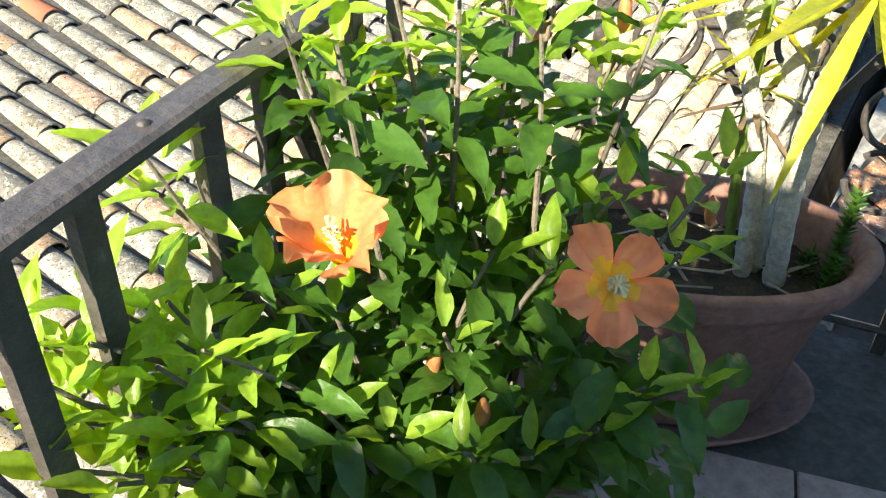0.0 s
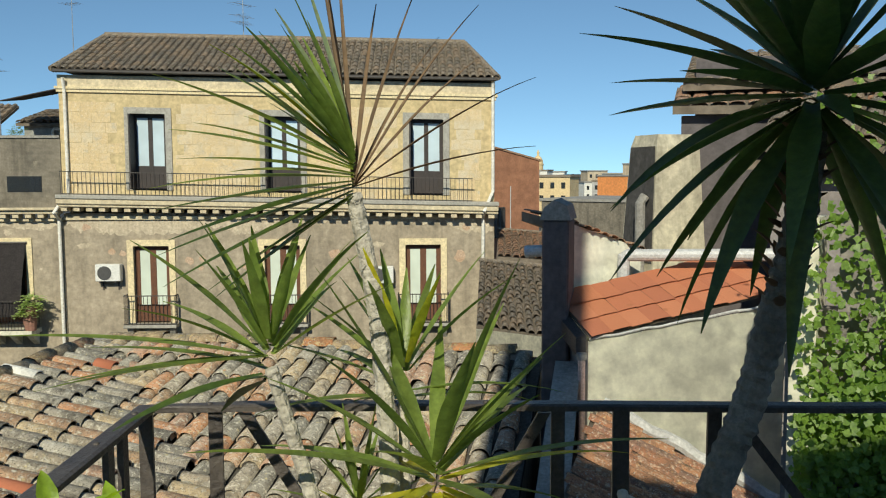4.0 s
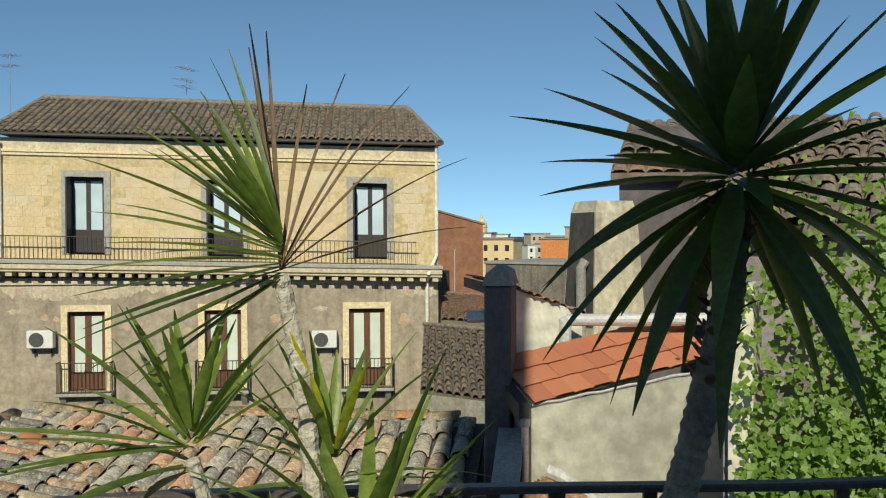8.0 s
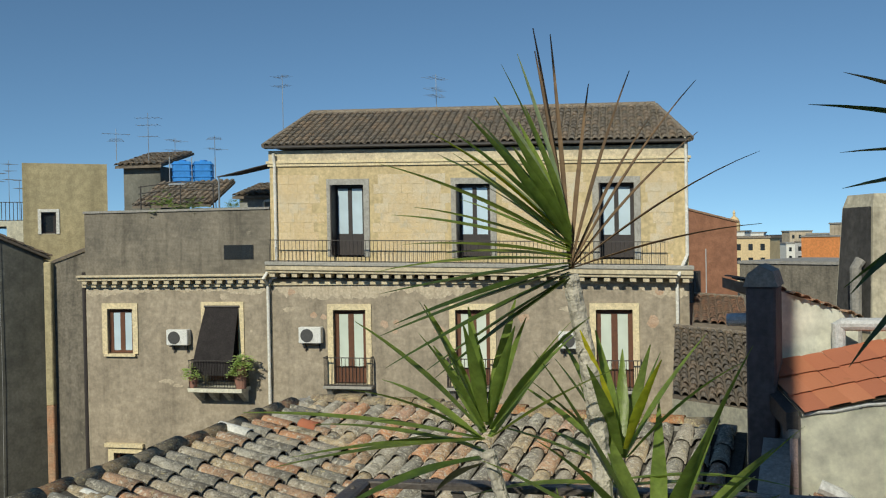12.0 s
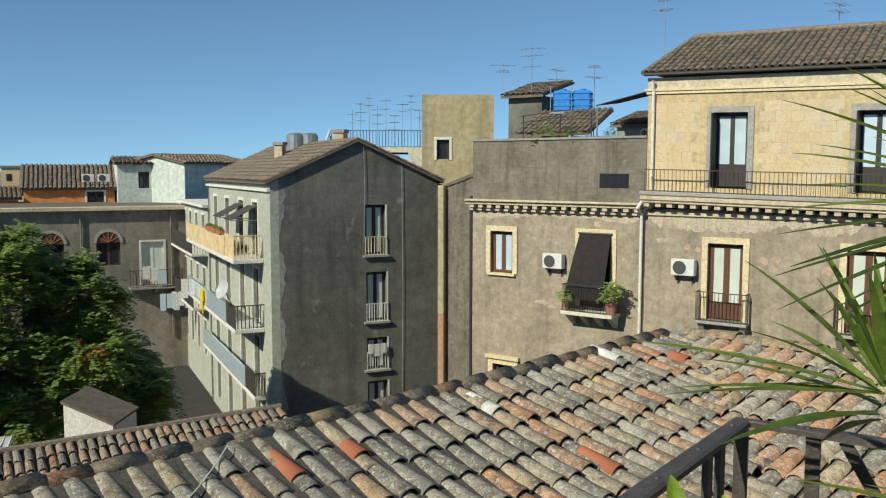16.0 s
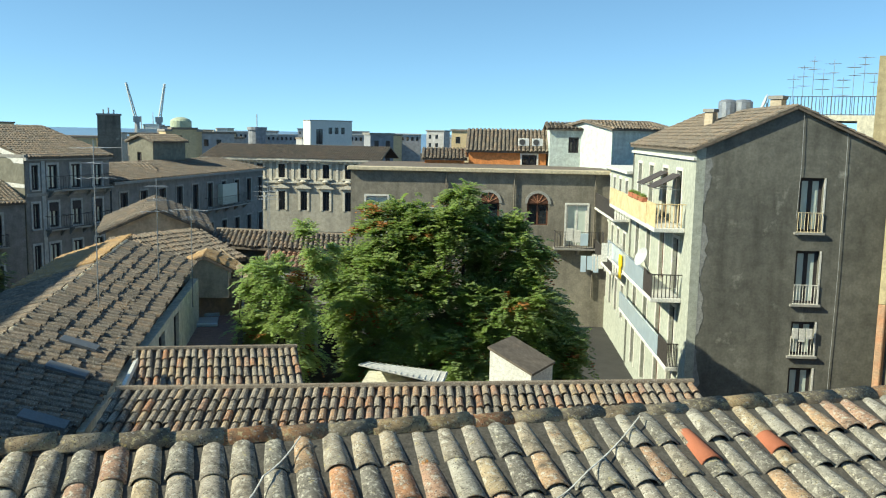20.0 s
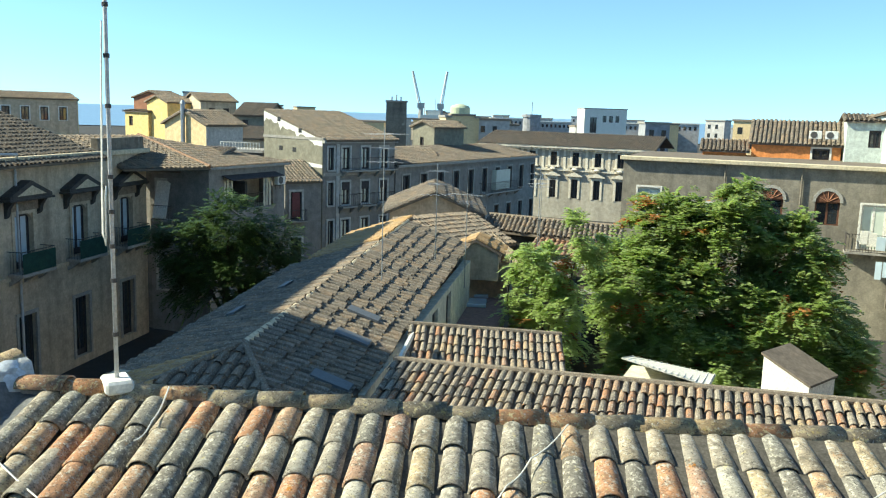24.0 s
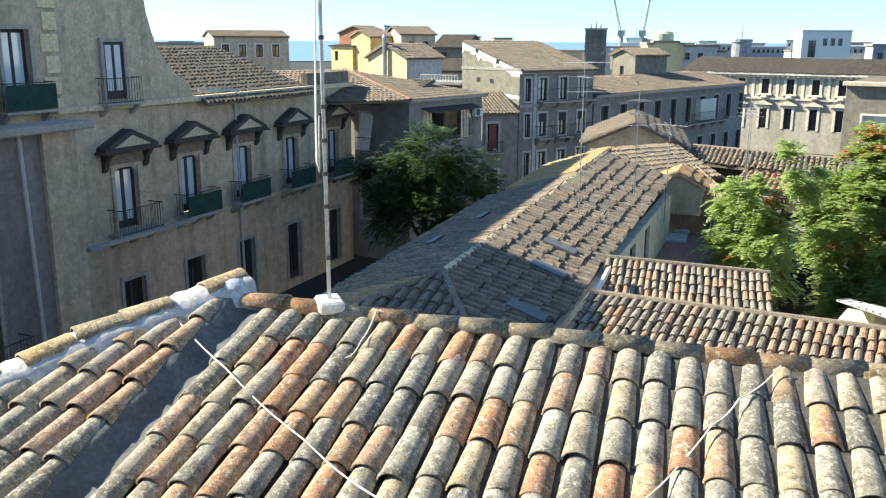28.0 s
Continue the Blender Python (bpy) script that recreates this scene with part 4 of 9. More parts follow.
for a, b, c, d in AH[3:]:
    wn = window(arch, (a + b) / 2, b - a, c, d, 0.2, M["brownwood"], M["panedark"], 2, 0, None, 0.1, 0.04, False)
    m_ = (a + b) / 2
    r0 = (b - a) / 2
    _bm = bmesh.new()
    ring = [(math.cos(math.pi * k / 12), math.sin(math.pi * k / 12)) for k in range(13)]
    q = [[_bm.verts.new((m_ + c_ * rr, y, -2.88 + s_ * rr)) for rr, y in ((r0 + 0.16, -0.06), (r0 + 0.16, -0.003), (r0 - 0.02, -0.003), (r0 - 0.02, -0.06))] for c_, s_ in ring]
    for u_, v_ in zip(q, q[1:]):
        for k in range(4):
            _bm.faces.new((u_[k], u_[(k + 1) % 4], v_[(k + 1) % 4], v_[k]))
    part("arch_surround", _bm, M["greystone"], wn)
    _bm = bmesh.new()
    _bm.faces.new([_bm.verts.new((m_ + c_ * r0, -0.012, -2.86 + s_ * r0)) for c_, s_ in ring][::-1])
    part("fanlight", _bm, M["brownwood"], wn)
    _bm = bmesh.new()
    for k in range(1, 6):
        w = math.pi * k / 6
        tube(_bm, [(m_, -0.02, -2.86), (m_ + math.cos(w) * r0 * 0.98, -0.02, -2.86 + math.sin(w) * r0 * 0.98)], 0.025, 4)
    part("glazing_bar", _bm, M["redbrown"], wn)
balcony(arch, 13.4, 16.6, -5.65, 0.9, 1.05, M["concrete"], 0.16, 3, 0.14, 0.015)
for x in (6.3, 10.75, 16.0):
    part("downpipe", tube(bmesh.new(), [(x, -0.1, -0.9), (x, -0.1, -9)], 0.06, 6), M["parapet"], arch)

# houses that close the row between it and the balcony house
row = thing("row_house", "narrow pale house with small balconies", "house", at((-24.6, 42.7), -50.6))
part("wall", wall(-9.5, 0.6, GROUND, -0.45, 0.35, [(-8.2 + 2.3 * i, -7.3 + 2.3 * i, z, z + 2.0) for i in range(4) for z in (-2.9, -5.9, -8.9)]), M["palecement"], row)
for i in range(4):
    for z in (-2.9, -5.9, -8.9):
        window(row, -7.75 + 2.3 * i, 0.9, z, z + 2.0, 0.12, M["darkwood"], M["panedark"], 2, 0.4, M["white"], 0.13, 0.04, False)
for z in (-3.0, -6.0):
    balcony(row, -8.6, 0.4, z, 0.9, 0.95, M["white"], 0.16, 0, 0.14, 0.014)
part("roof", bx(-9.6, 0.7, -0.3, 6, -0.45, -0.3), M["white"], row)

# ---- rooftops above the dark house ----
def house(name, label, P, ang, w, d, z1, wall_mat, roof_h=1.0, roof_mat=None, z0=None, wins=(), flat=False, pane=None, trim_mat=None, over=0.25, ridge_along=True, group=""):
    """A plain town house: walls, storeys of windows (x, width, z0, z1), a tiled gable roof or a flat one."""
    h = thing(name, label, "house", at(P, ang), group)
    z0 = GROUND if z0 is None else z0
    part("front_wall", wall(0, w, z0, z1, 0.35, [(x - ww / 2, x + ww / 2, a, b) for x, ww, a, b in wins]), wall_mat, h)
    part("side_wall", bx(0, 0.35, 0.35, d, z0, z1 - 0.002), wall_mat, h)
    part("side_wall", bx(w - 0.35, w, 0.35, d, z0, z1 - 0.002), wall_mat, h)
    part("rear_wall", bx(0.35, w - 0.35, d - 0.35, d, z0, z1 - 0.002), wall_mat, h)
    for x, ww, a, b in wins:
        window(h, x, ww, a, b, 0.14, M["darkwood"], pane or M["panedark"], 2, 0.0, trim_mat, 0.14, 0.05, trim_mat is not None, rail=0.07)
    if flat:
        part("flat_roof", bx(-0.1, w + 0.1, -0.1, d + 0.1, z1, z1 + 0.18), M["concrete"], h)
    elif ridge_along:
        half = d / 2 + over
        L = math.hypot(half, roof_h)
        for s in (-1, 1):
            roof("roof_tiles", h, roof_mat or M["tilefar"], (-over, d / 2, z1 + roof_h), (1, 0, 0), (0, s * half, -roof_h), w + 2 * over, L, 0.3, 0.42, seed=int(w * 10) + s, arc=3)
        for x in (0.0, w - 0.35):
            part("gable", prism([(0, z1), (d, z1), (d / 2, z1 + roof_h - 0.03)], 0, 0.35), wall_mat, h).matrix_basis = pose(x + 0.35, 0, 0, 0, 0, 90)
    else:
        half = w / 2 + over
        L = math.hypot(half, roof_h)
        for s in (-1, 1):
            roof("roof_tiles", h, roof_mat or M["tilefar"], (w / 2, -over, z1 + roof_h), (0, 1, 0), (s * half, 0, -roof_h), d + 2 * over, L, 0.3, 0.42, seed=int(w * 10) + s, arc=3)
        part("gable", prism([(0, z1), (w, z1), (w / 2, z1 + roof_h - 0.03)], 0, 0.35), wall_mat, h)
    return h


def polar(az, D):
    return (-math.sin(radians(az)) * D, math.cos(radians(az)) * D)


def span(az0, D0, az1, D1):
    a, b = Vector(polar(az0, D0)), Vector(polar(az1, D1))
    return tuple(a), math.degrees(math.atan2(b.y - a.y, b.x - a.x)), (b - a).length


P_, A_, W_ = span(40.5, 66, 35.4, 66)
orange_house = house("rooftop_house", "low orange rooftop house with a tiled roof", P_, A_, W_, 5, 0.3, M["orange"], 1.65, M["tilefar"], -1.2, [(4.6, 1.1, -0.7, 0.05)], trim_mat=M["white"])
P_, A_, W_ = span(35.2, 64.5, 31.0, 65)
house("rooftop_house", "pale rooftop house with a tiled edge", P_, A_, W_, 5, 2.05, M["mint"], 0.5, M["tilefar"], -1.2, [(1.75, 0.75, 0.3, 1.45)])
P_, A_, W_ = span(31.2, 62, 27.3, 66)
house("rooftop_house", "pale mint rooftop house with a long tiled roof", P_, A_, W_, 6, 2.1, M["mint"], 0.6, M["tilefar"], -1.2, [(2.6, 0.8, 0.1, 1.2)])
P_, A_, W_ = span(43.4, 66, 40.8, 66)
house("rooftop_house", "low tiled rooftop house", P_, A_, W_, 5, -0.35, M["orange"], 0.75, M["tilefar"], -1.2)

def tri_roof(parent, A, B, C, mat_, seed, pu=0.25, pv=0.4):
    """A three-cornered tiled slope: eave from A to B, top corner C."""
    A, B, C = Vector(A), Vector(B), Vector(C)
    part("roof_deck", slab([A, B, C], 0.12), M["roofdark"], parent)
    u = (B - A).normalized()
    L, c0 = (B - A).length, (C - A).dot(u)
    v = A + u * c0 - C
    h = v.length
    vs, fs = tiles(C - u * c0, u, v, int(L / pu), int(h / pv), pu, pv, lambda a, d: c0 * (1 - d / h) < a < c0 + (L - c0) * d / h, 3, seed=seed)
    tagged(raw("roof_tiles", vs, fs, mat_, parent), "rows of half-round clay tiles", kind="stuff")


# ---- long palace with pedimented windows, in the sun ----
P_, A_, W_ = span(57.6, 113, 46.4, 107)
pal = thing("palace", "long sunlit palace with cream trim and rows of pedimented windows", "house", at(P_, A_))
PALX = [1.5 + 2.82 * i for i in range(8)]
part("front_wall", wall(0, W_, GROUND, -2.2, 0.5, [(x - 0.42, x + 0.42, a, b) for x in PALX for a, b in ((-4.35, -2.65), (-8.4, -6.0))]), M["palgrey"], pal, "grey stucco wall between cream pilasters")
part("side_wall", bx(0, 0.5, 0.5, 12, GROUND, -2.2), M["palgrey"], pal)
_bm = box(bmesh.new(), -0.2, W_ + 0.2, -0.6, 0.4, -2.2, -1.95)
box(_bm, -0.1, W_ + 0.1, -0.25, 0, -2.45, -2.2)
part("cornice", _bm, M["paltrim"], pal, "cream stone cornice")
for i in range(40):
    part("bracket", bx(-0.1, 0.1, -0.5, -0.003, -2.42, -2.2), M["paltrim"], pal).location.x = 0.2 + i * (W_ - 0.4) / 39
part("string_course", bx(0, W_, -0.18, -0.002, -5.0, -4.7), M["paltrim"], pal)
for x in PALX:
    for k, (a, b) in enumerate(((-4.35, -2.65), (-8.4, -6.0))):
        wn = window(pal, x, 0.84, a, b, 0.2, M["darkwood"], M["panedark"], 2, 0, M["paltrim"], 0.28, 0.08, False)
        if k:
            part("pediment", prism([(-1.05, 0), (1.05, 0), (1.05, 0.1), (0, 0.55), (-1.05, 0.1)], -0.35, -0.003), M["paltrim"], wn).location = (x, 0, -5.65)
        else:
            part("balcony_ledge", bx(x - 0.85, x + 0.85, -0.35, -0.003, a - 0.2, a), M["paltrim"], wn)
            part("scroll_carving", lathe(bmesh.new(), [(0, -0.25), (0.35, -0.15), (0.5, 0.0), (0.3, 0.2), (0, 0.25)], 8, (x, -0.15, a - 0.42)), M["paltrim"], wn)
for x in [0.15] + [q + 1.41 for q in PALX[:-1]]:
    part("pilaster", bx(x - 0.16, x + 0.16, -0.06, -0.002, -4.7, -2.45), M["paltrim"], pal)
_v = Vector((0, -7.0, -1.55))
roof("roof_tiles", pal, M["tilefar"], (-0.4, 6.4, -0.4), (1, 0, 0), _v, W_ + 0.8, _v.length, 0.3, 0.42, seed=61, arc=3)
roof("roof_tiles", pal, M["tilefar"], (-0.4, 6.4, -0.4), (1, 0, 0), (0, 7.0, -1.55), W_ + 0.8, _v.length, 0.3, 0.42, seed=62, arc=3)

# ---- grey houses along the street ----
P_, A_, W_ = span(68.0, 58, 63.3, 63)
ga = house("street_house", "three-storey grey street house with white window surrounds", P_, A_, W_, 6, -0.37, M["bluegrey"], 0, None, None,
           [(x, 0.75 if x > 1 else 0.5, a, b) for x in (0.7, 2.1, 4.0, 5.9) for a, b in ((-2.35, -0.85), (-4.75, -3.2), (-7.7, -5.8))], pane=M["pane"], trim_mat=M["palewhite"], flat=True)
part("back_wall", bx(0.02, W_ - 0.02, 5.7, 5.98, -0.3, 1.4), M["bluegrey"], ga)
roof("roof_tiles", ga, M["tilefar"], (0.05, 6.1, 1.55), (1, 0, 0), (0, -6.4, -1.9), W_ + 0.15, math.hypot(6.4, 1.9), 0.25, 0.4, seed=60, arc=3)
part("pilaster", bx(1.2, 1.5, -0.05, -0.002, GROUND, -0.6), M["palewhite"], ga)
part("cornice", bx(-0.1, W_ + 0.1, -0.25, -0.002, -0.55, -0.36), M["greystone"], ga)
part("string_course", bx(0, W_, -0.1, -0.002, -2.75, -2.55), M["greystone"], ga)
balcony(ga, 1.6, W_ - 0.2, -2.4, 0.6, 0.85, M["greystone"], 0.2, 4, 0.12)
for x in (2.1, 4.0, 5.9):
    balcony(ga, x - 0.75, x + 0.75, -4.85, 0.55, 0.8, M["greystone"], 0.2, 2, 0.12)
    part("window_blind", bx(x - 0.34, x + 0.34, -0.06, -0.02, -3.75, -3.22), M["fabric"], ga, "half-lowered dark blind")
# sunlit gable end: bare olive render, a ragged white band of old plaster along the slope
part("end_render", prism([(0, GROUND), (6, GROUND), (6, 1.5), (0, -0.36)], 0.0, 0.06), M["olive"], ga, "bare olive cement end wall").matrix_basis = pose(-0.005, 0, 0, 0, 0, 90)
_rng = random.Random(17)
_up, _dn = [], []
for i in range(25):
    y = 6.0 * i / 24
    zt = -0.36 + 1.8 * y / 6
    _up.append((y, zt))
    _dn.append((y, zt - 0.28 - 0.22 * _rng.random() - (0.25 if i % 7 == 3 else 0)))
part("white_plaster", prism(_up + _dn[::-1], 0.0, 0.015), M["white"], ga, "ragged white plaster edge").matrix_basis = pose(-0.066, 0, 0, 0, 0, 90)
part("white_plaster", prism([(0.0, -2.2), (3.6, -2.15), (3.6, -1.95), (2.0, -1.85), (0.0, -1.98)], 0.0, 0.015), M["white"], ga).matrix_basis = pose(-0.066, 0, 0, 0, 0, 90)
for y, z in ((4.2, -1.2), (2.8, -1.25), (2.2, 0.05), (4.4, 0.75)):
    part("vent", bx(-0.085, -0.062, y - 0.17, y + 0.17, z, z + 0.3), M["panedark"], ga)
P_, A_, W_ = span(70.45, 55.5, 68.1, 56.5)
lt = house("street_house", "narrow low grey house with a red curtain", P_, A_, W_, 4, -3.0, M["bluegrey"], flat=True, wins=[(0.75, 0.75, -5.4, -3.6), (0.75, 0.75, -8.6, -6.6)], trim_mat=M["palewhite"])
roof("roof_tiles", lt, M["tilefar"], (-0.1, 3.0, -1.75), (1, 0, 0), (0, -3.2, -1.2), W_ + 0.15, 3.42, 0.25, 0.4, seed=63, arc=3)
balcony(lt, 0.3, 1.4, -5.45, 0.4, 0.7, M["greystone"], 0.15, 0, 0.1)
part("curtain", bx(0.45, 0.95, -0.1, -0.05, -5.2, -3.65), M["redcloth"], lt, "dull red door curtain")
P_, A_, W_ = span(63.2, 64.5, 54.0, 88)
gb = house("street_house", "long dark street house with many windows", P_, A_, W_, 10, -2.25, M["bluegrey"], 0.95, M["tilefar"], None,
           [(1.5 + i * 2.7, 1.0, a, b) for i in range(10) for a, b in ((-5.2, -3.1), (-8.9, -6.6))], trim_mat=M["greystone"])
part("cornice", bx(-0.2, W_ + 0.2, -0.4, -0.002, -2.45, -2.26), M["greystone"], gb)
balcony(gb, 0.5, 6.0, -5.3, 0.7, 0.9, M["greystone"], 0.2, 4, 0.12)
balcony(gb, 14.0, 22.0, -5.3, 0.7, 0.9, M["greystone"], 0.2, 5, 0.12)
part("glazed_loggia", bx(16.5, 19.5, -0.5, -0.003, -5.1, -3.3), M["pane"], gb, "white glazed balcony enclosure")
P_, A_, W_ = span(63.0, 72, 60.6, 73)
tr_ = house("roof_terrace_house", "small terraced block with a tiled step", P_, A_, W_, 4, -1.9, M["cement"], 0.6, M["tilefar"], -6)
P_, A_, W_ = span(62.1, 82, 60.7, 80)
house("street_house", "dark house with a low tiled gable", P_, A_, W_, 4, 0.35, M["olive"], 0.6, M["tilefar"], -6, [(1.2, 0.5, -1.6, -0.6)], ridge_along=False)
P_, A_, W_ = span(63.9, 95, 62.55, 95)
stw = house("stair_tower", "plain dark rendered stair tower on a roof", P_, A_, W_, 1.4, 2.7, M["cement"], flat=True, z0=-4)
for k in range(3):
    part("vent_pipe", tube(bmesh.new(), [(0.6 + k * 0.5, 1.0, 2.7), (0.6 + k * 0.5, 1.0, 3.3 + 0.2 * (k % 2))], 0.09, 6), M["zinc"], stw)

# low grey house with a hip roof and a curtained loggia
P_, A_, W_ = span(75.3, 48, 70.5, 53.7)
hf = thing("street_house", "low grey house with a hip roof and curtained loggia", "house", at(P_, A_))
part("front_wall", wall(0, W_, GROUND, -1.75, 0.35, [(1.3, W_ - 1.2, -4.1, -2.2), (1.4, 2.3, -8.4, -6.2), (3.4, 4.3, -8.4, -6.2)]), M["bluegrey"], hf)
part("eave_board", bx(-0.15, W_ + 0.15, -0.3, 0.3, -1.75, -1.6, bev=0.02), M["greystone"], hf)
part("side_wall", bx(0, 0.35, 0.35, 8, GROUND, -1.75), M["bluegrey"], hf)
part("side_wall", bx(W_ - 0.35, W_, 0.35, 8, GROUND, -1.75), M["bluegrey"], hf)
part("loggia_wall", bx(0.4, W_ - 0.4, 1.6, 1.8, -4.2, -1.8), M["palgrey"], hf)
part("loggia_floor", bx(0.4, W_ - 0.4, 0.35, 1.6, -4.3, -4.12), M["greystone"], hf)
part("canopy", slab([(1.1, -0.7, -2.3), (W_ - 1.0, -0.7, -2.3), (W_ - 1.0, 0, -2.1), (1.1, 0, -2.1)], 0.05), M["fabric"], hf)
for x0, x1 in ((1.32, 2.2), (W_ - 2.1, W_ - 1.25)):
    for k in range(6):
        part("curtain_strip", bx(x0 + (x1 - x0) * k / 6, x0 + (x1 - x0) * (k + 0.62) / 6, 0.04 + 0.03 * (k % 2), 0.08 + 0.03 * (k % 2), -4.1, -2.25), M["whitewash"], hf)
tagged(part("railing", bars(1.3, W_ - 1.2, -4.1, -3.3, 0.1, 0.18, 0.012), M["iron"], hf), kind="stuff")
ac_unit(at(P_, A_) @ Matrix.Translation((W_ - 0.75, 0, -2.9)))
tri_roof(hf, (-0.2, -0.25, -1.6), (W_ + 0.3, -0.25, -1.6), (1.2, 6.0, -0.15), M["tilefar"], 64)
_v = Vector((-0.2, -0.25, -1.6)) - Vector((1.2, 6.0, -0.15))
roof("roof_tiles", hf, M["tilefar"], (-2.4, 8.5, -0.2), Vector((3.6, -2.5, 0.05)), _v, 4.4, _v.length, 0.25, 0.4, seed=65, arc=3)
part("hip", tube(bmesh.new(), [(-0.2, -0.25, -1.55), (1.2, 6.0, -0.1)], 0.11, 6), M["tileold"], hf)
# narrow house with a white blind
P_, A_, W_ = span(78.9, 50.5, 76.1, 49)
hn = house("street_house", "narrow grey house with a white door blind", P_, A_, W_, 7, -2.15, M["bluegrey"], flat=True, wins=[(0.95, 0.95, -4.6, -2.5), (0.95, 0.95, -8.6, -6.6)], trim_mat=M["palewhite"])
roof("roof_tiles", hn, M["tilefar"], (-0.1, 4.5, -0.75), (1, 0, 0), (0, -4.7, -1.15), W_ + 0.2, 4.85, 0.25, 0.4, seed=66, arc=3)
part("door_blind", slab([(0.5, -0.05, -2.5), (1.35, -0.05, -2.5), (1.35, -0.6, -4.5), (0.5, -0.6, -4.5)], 0.03), M["white"], hn, "white cloth blind propped outwards")
balcony(hn, 0.3, 1.6, -4.65, 0.5, 0.8, M["greystone"], 0.15, 2, 0.1)
# black wall added for the shade in the gap between the houses
part("gap_wall", bx(W_, W_ + 1.4, 3.0, 3.3, GROUND, -2.6), M["blackening"], hn)

# ---- town beyond the street ----
P_, A_, W_ = span(77.9, 75, 75.4, 71)
cg = house("town_house", "cream gabled house with a tall flue pipe", P_, A_, W_, 3.8, 0.15, M["cream"], 1.15, M["tilefar"], -6, ridge_along=False)
part("flue_pipe", tube(bmesh.new(), [(2.6, -0.25, -3), (2.6, -0.25, 1.75)], 0.17, 8), M["zinc"], cg)
part("flue_cap", tube(bmesh.new(), [(2.6, -0.25, 1.75), (2.6, -0.25, 2.05)], 0.24, 8, 0.1), M["zinc"], cg)
part("side_render", bx(W_ - 0.003, W_ + 0.012, 0, 3.8, -6, 0.1), M["palewhite"], cg)
P_, A_, W_ = span(74.6, 66, 71.9, 64)
lg = house("roof_hut", "low dark hut with a white lattice canopy", P_, A_, W_, 3, -1.6, M["blackening"], flat=True, z0=-6)
tagged(part("lattice", bars(0.2, W_ - 0.2, -1.4, -0.9, -0.1, 0.25, 0.03), M["white"], lg), kind="stuff")
P_, A_, W_ = span(78.9, 113, 77.7, 109.2)
house("town_house", "bright yellow town house with a tiled roof", P_, A_, W_, 8, 1.9, M["yellow"], 0.8, M["tilefar"], -6, ridge_along=False)
P_, A_, W_ = span(80.2, 116, 78.85, 112)
ye = house("town_house", "low yellow wing with a balcony unit", P_, A_, W_, 8, 0.7, M["yellow"], 0.5, M["tilefar"], -6, [(1.2, 0.8, -1.1, 0.1)])
P_, A_, W_ = span(77.7, 112, 76.6, 114)
house("town_house", "brown side wing under a steep tiled roof", P_, A_, W_, 6, 2.4, M["redbrown"], 0.9, M["tilefar"], -6)
P_, A_, W_ = span(76.9, 99, 75.6, 99)
house("town_house", "ruined brown wall beside a yellow house", P_, A_, W_, 4, -0.6, M["redbrown"], flat=True, z0=-6)
P_, A_, W_ = span(76.75, 116, 75.75, 116)
house("roof_room", "white rooftop room under a flat roof", P_, A_, W_, 5, 3.2, M["white"], flat=True, z0=-2)
P_, A_, W_ = span(75.7, 106, 73.5, 107)
house("town_house", "brown stone house with stepped roofs", P_, A_, W_, 9, 2.2, M["tan"], 1.0, M["tilefar"], -6, [(1.3, 0.7, 0.2, 1.4), (3.0, 0.7, 0.2, 1.4)])
P_, A_, W_ = span(73.6, 103, 71.6, 102)
house("town_house", "olive stone house with a sloping tiled roof", P_, A_, W_, 9, 0.7, M["olive"], 1.5, M["tilefar"], -6, [(1.2, 0.7, -1.0, 0.2)])
P_, A_, W_ = span(75.2, 88, 71.6, 86)
house("town_house", "low tan house under a worn tile roof", P_, A_, W_, 9, -1.4, M["tan"], 1.1, M["tilefar"], -6)
P_, A_, W_ = span(87.5, 130, 82.9, 132)
house("town_house", "pale stone house with a flat top", P_, A_, W_, 10, 1.9, M["tan"], 0.9, M["tilefar"], -6, [(1.6 + 2.4 * i, 1.0, -1.0, 0.8) for i in range(4)], trim_mat=M["white"])
# air conditioners on the orange roof house, its white glazing
for k in range(2):
    p = polar(36.9 - 0.9 * k, 65.2)
    ac_unit(pose(p[0], p[1], 0.75, 0, 0, 37))

# ---- palace with pedimented windows in the shade, beside the street ----
PP, PA = (-38.09, 0.38), 140.0
ped = thing("palace", "tan stucco palace with pedimented windows and green netted balconies", "house", at(PP, PA))
PB = [-3.9, -0.15, 3.6, 7.7, 11.85]
PW = wall(-7.0, 14.0, GROUND, -0.95, 0.5, [(x - 0.62, x + 0.62, -5.6, -3.15) for x in PB] + [(x - 0.6, x + 0.6, -10.6, -7.6) for x in PB])
part("wall", PW, M["tan"], ped, "tan stucco wall")
part("cornice", bx(-7.1, 14.1, -0.25, 0.5, -0.95, -0.72, bev=0.03), M["cornice"], ped)
part("string_course", bx(-7.05, 14.05, -0.1, 0, -5.95, -5.75), M["cornice"], ped)
M["net"] = surf("green_plastic_netting", (0.02, 0.075, 0.055), (0.012, 0.045, 0.035), 3.0, 0.8, 0.4, 30.0)
M["pedstone"] = surf("black_crusted_stone", (0.1, 0.09, 0.08), (0.06, 0.055, 0.05), 1.6, 0.95, 0.4, 14.0, (0.22, 0.2, 0.17), 0.35, 0.3)
M["palbrown"] = surf("brown_stained_stucco", (0.3, 0.235, 0.17), (0.24, 0.19, 0.14), 1.0, 0.92, 0.25, 12.0, (0.36, 0.29, 0.2), 0.3, 0.3)
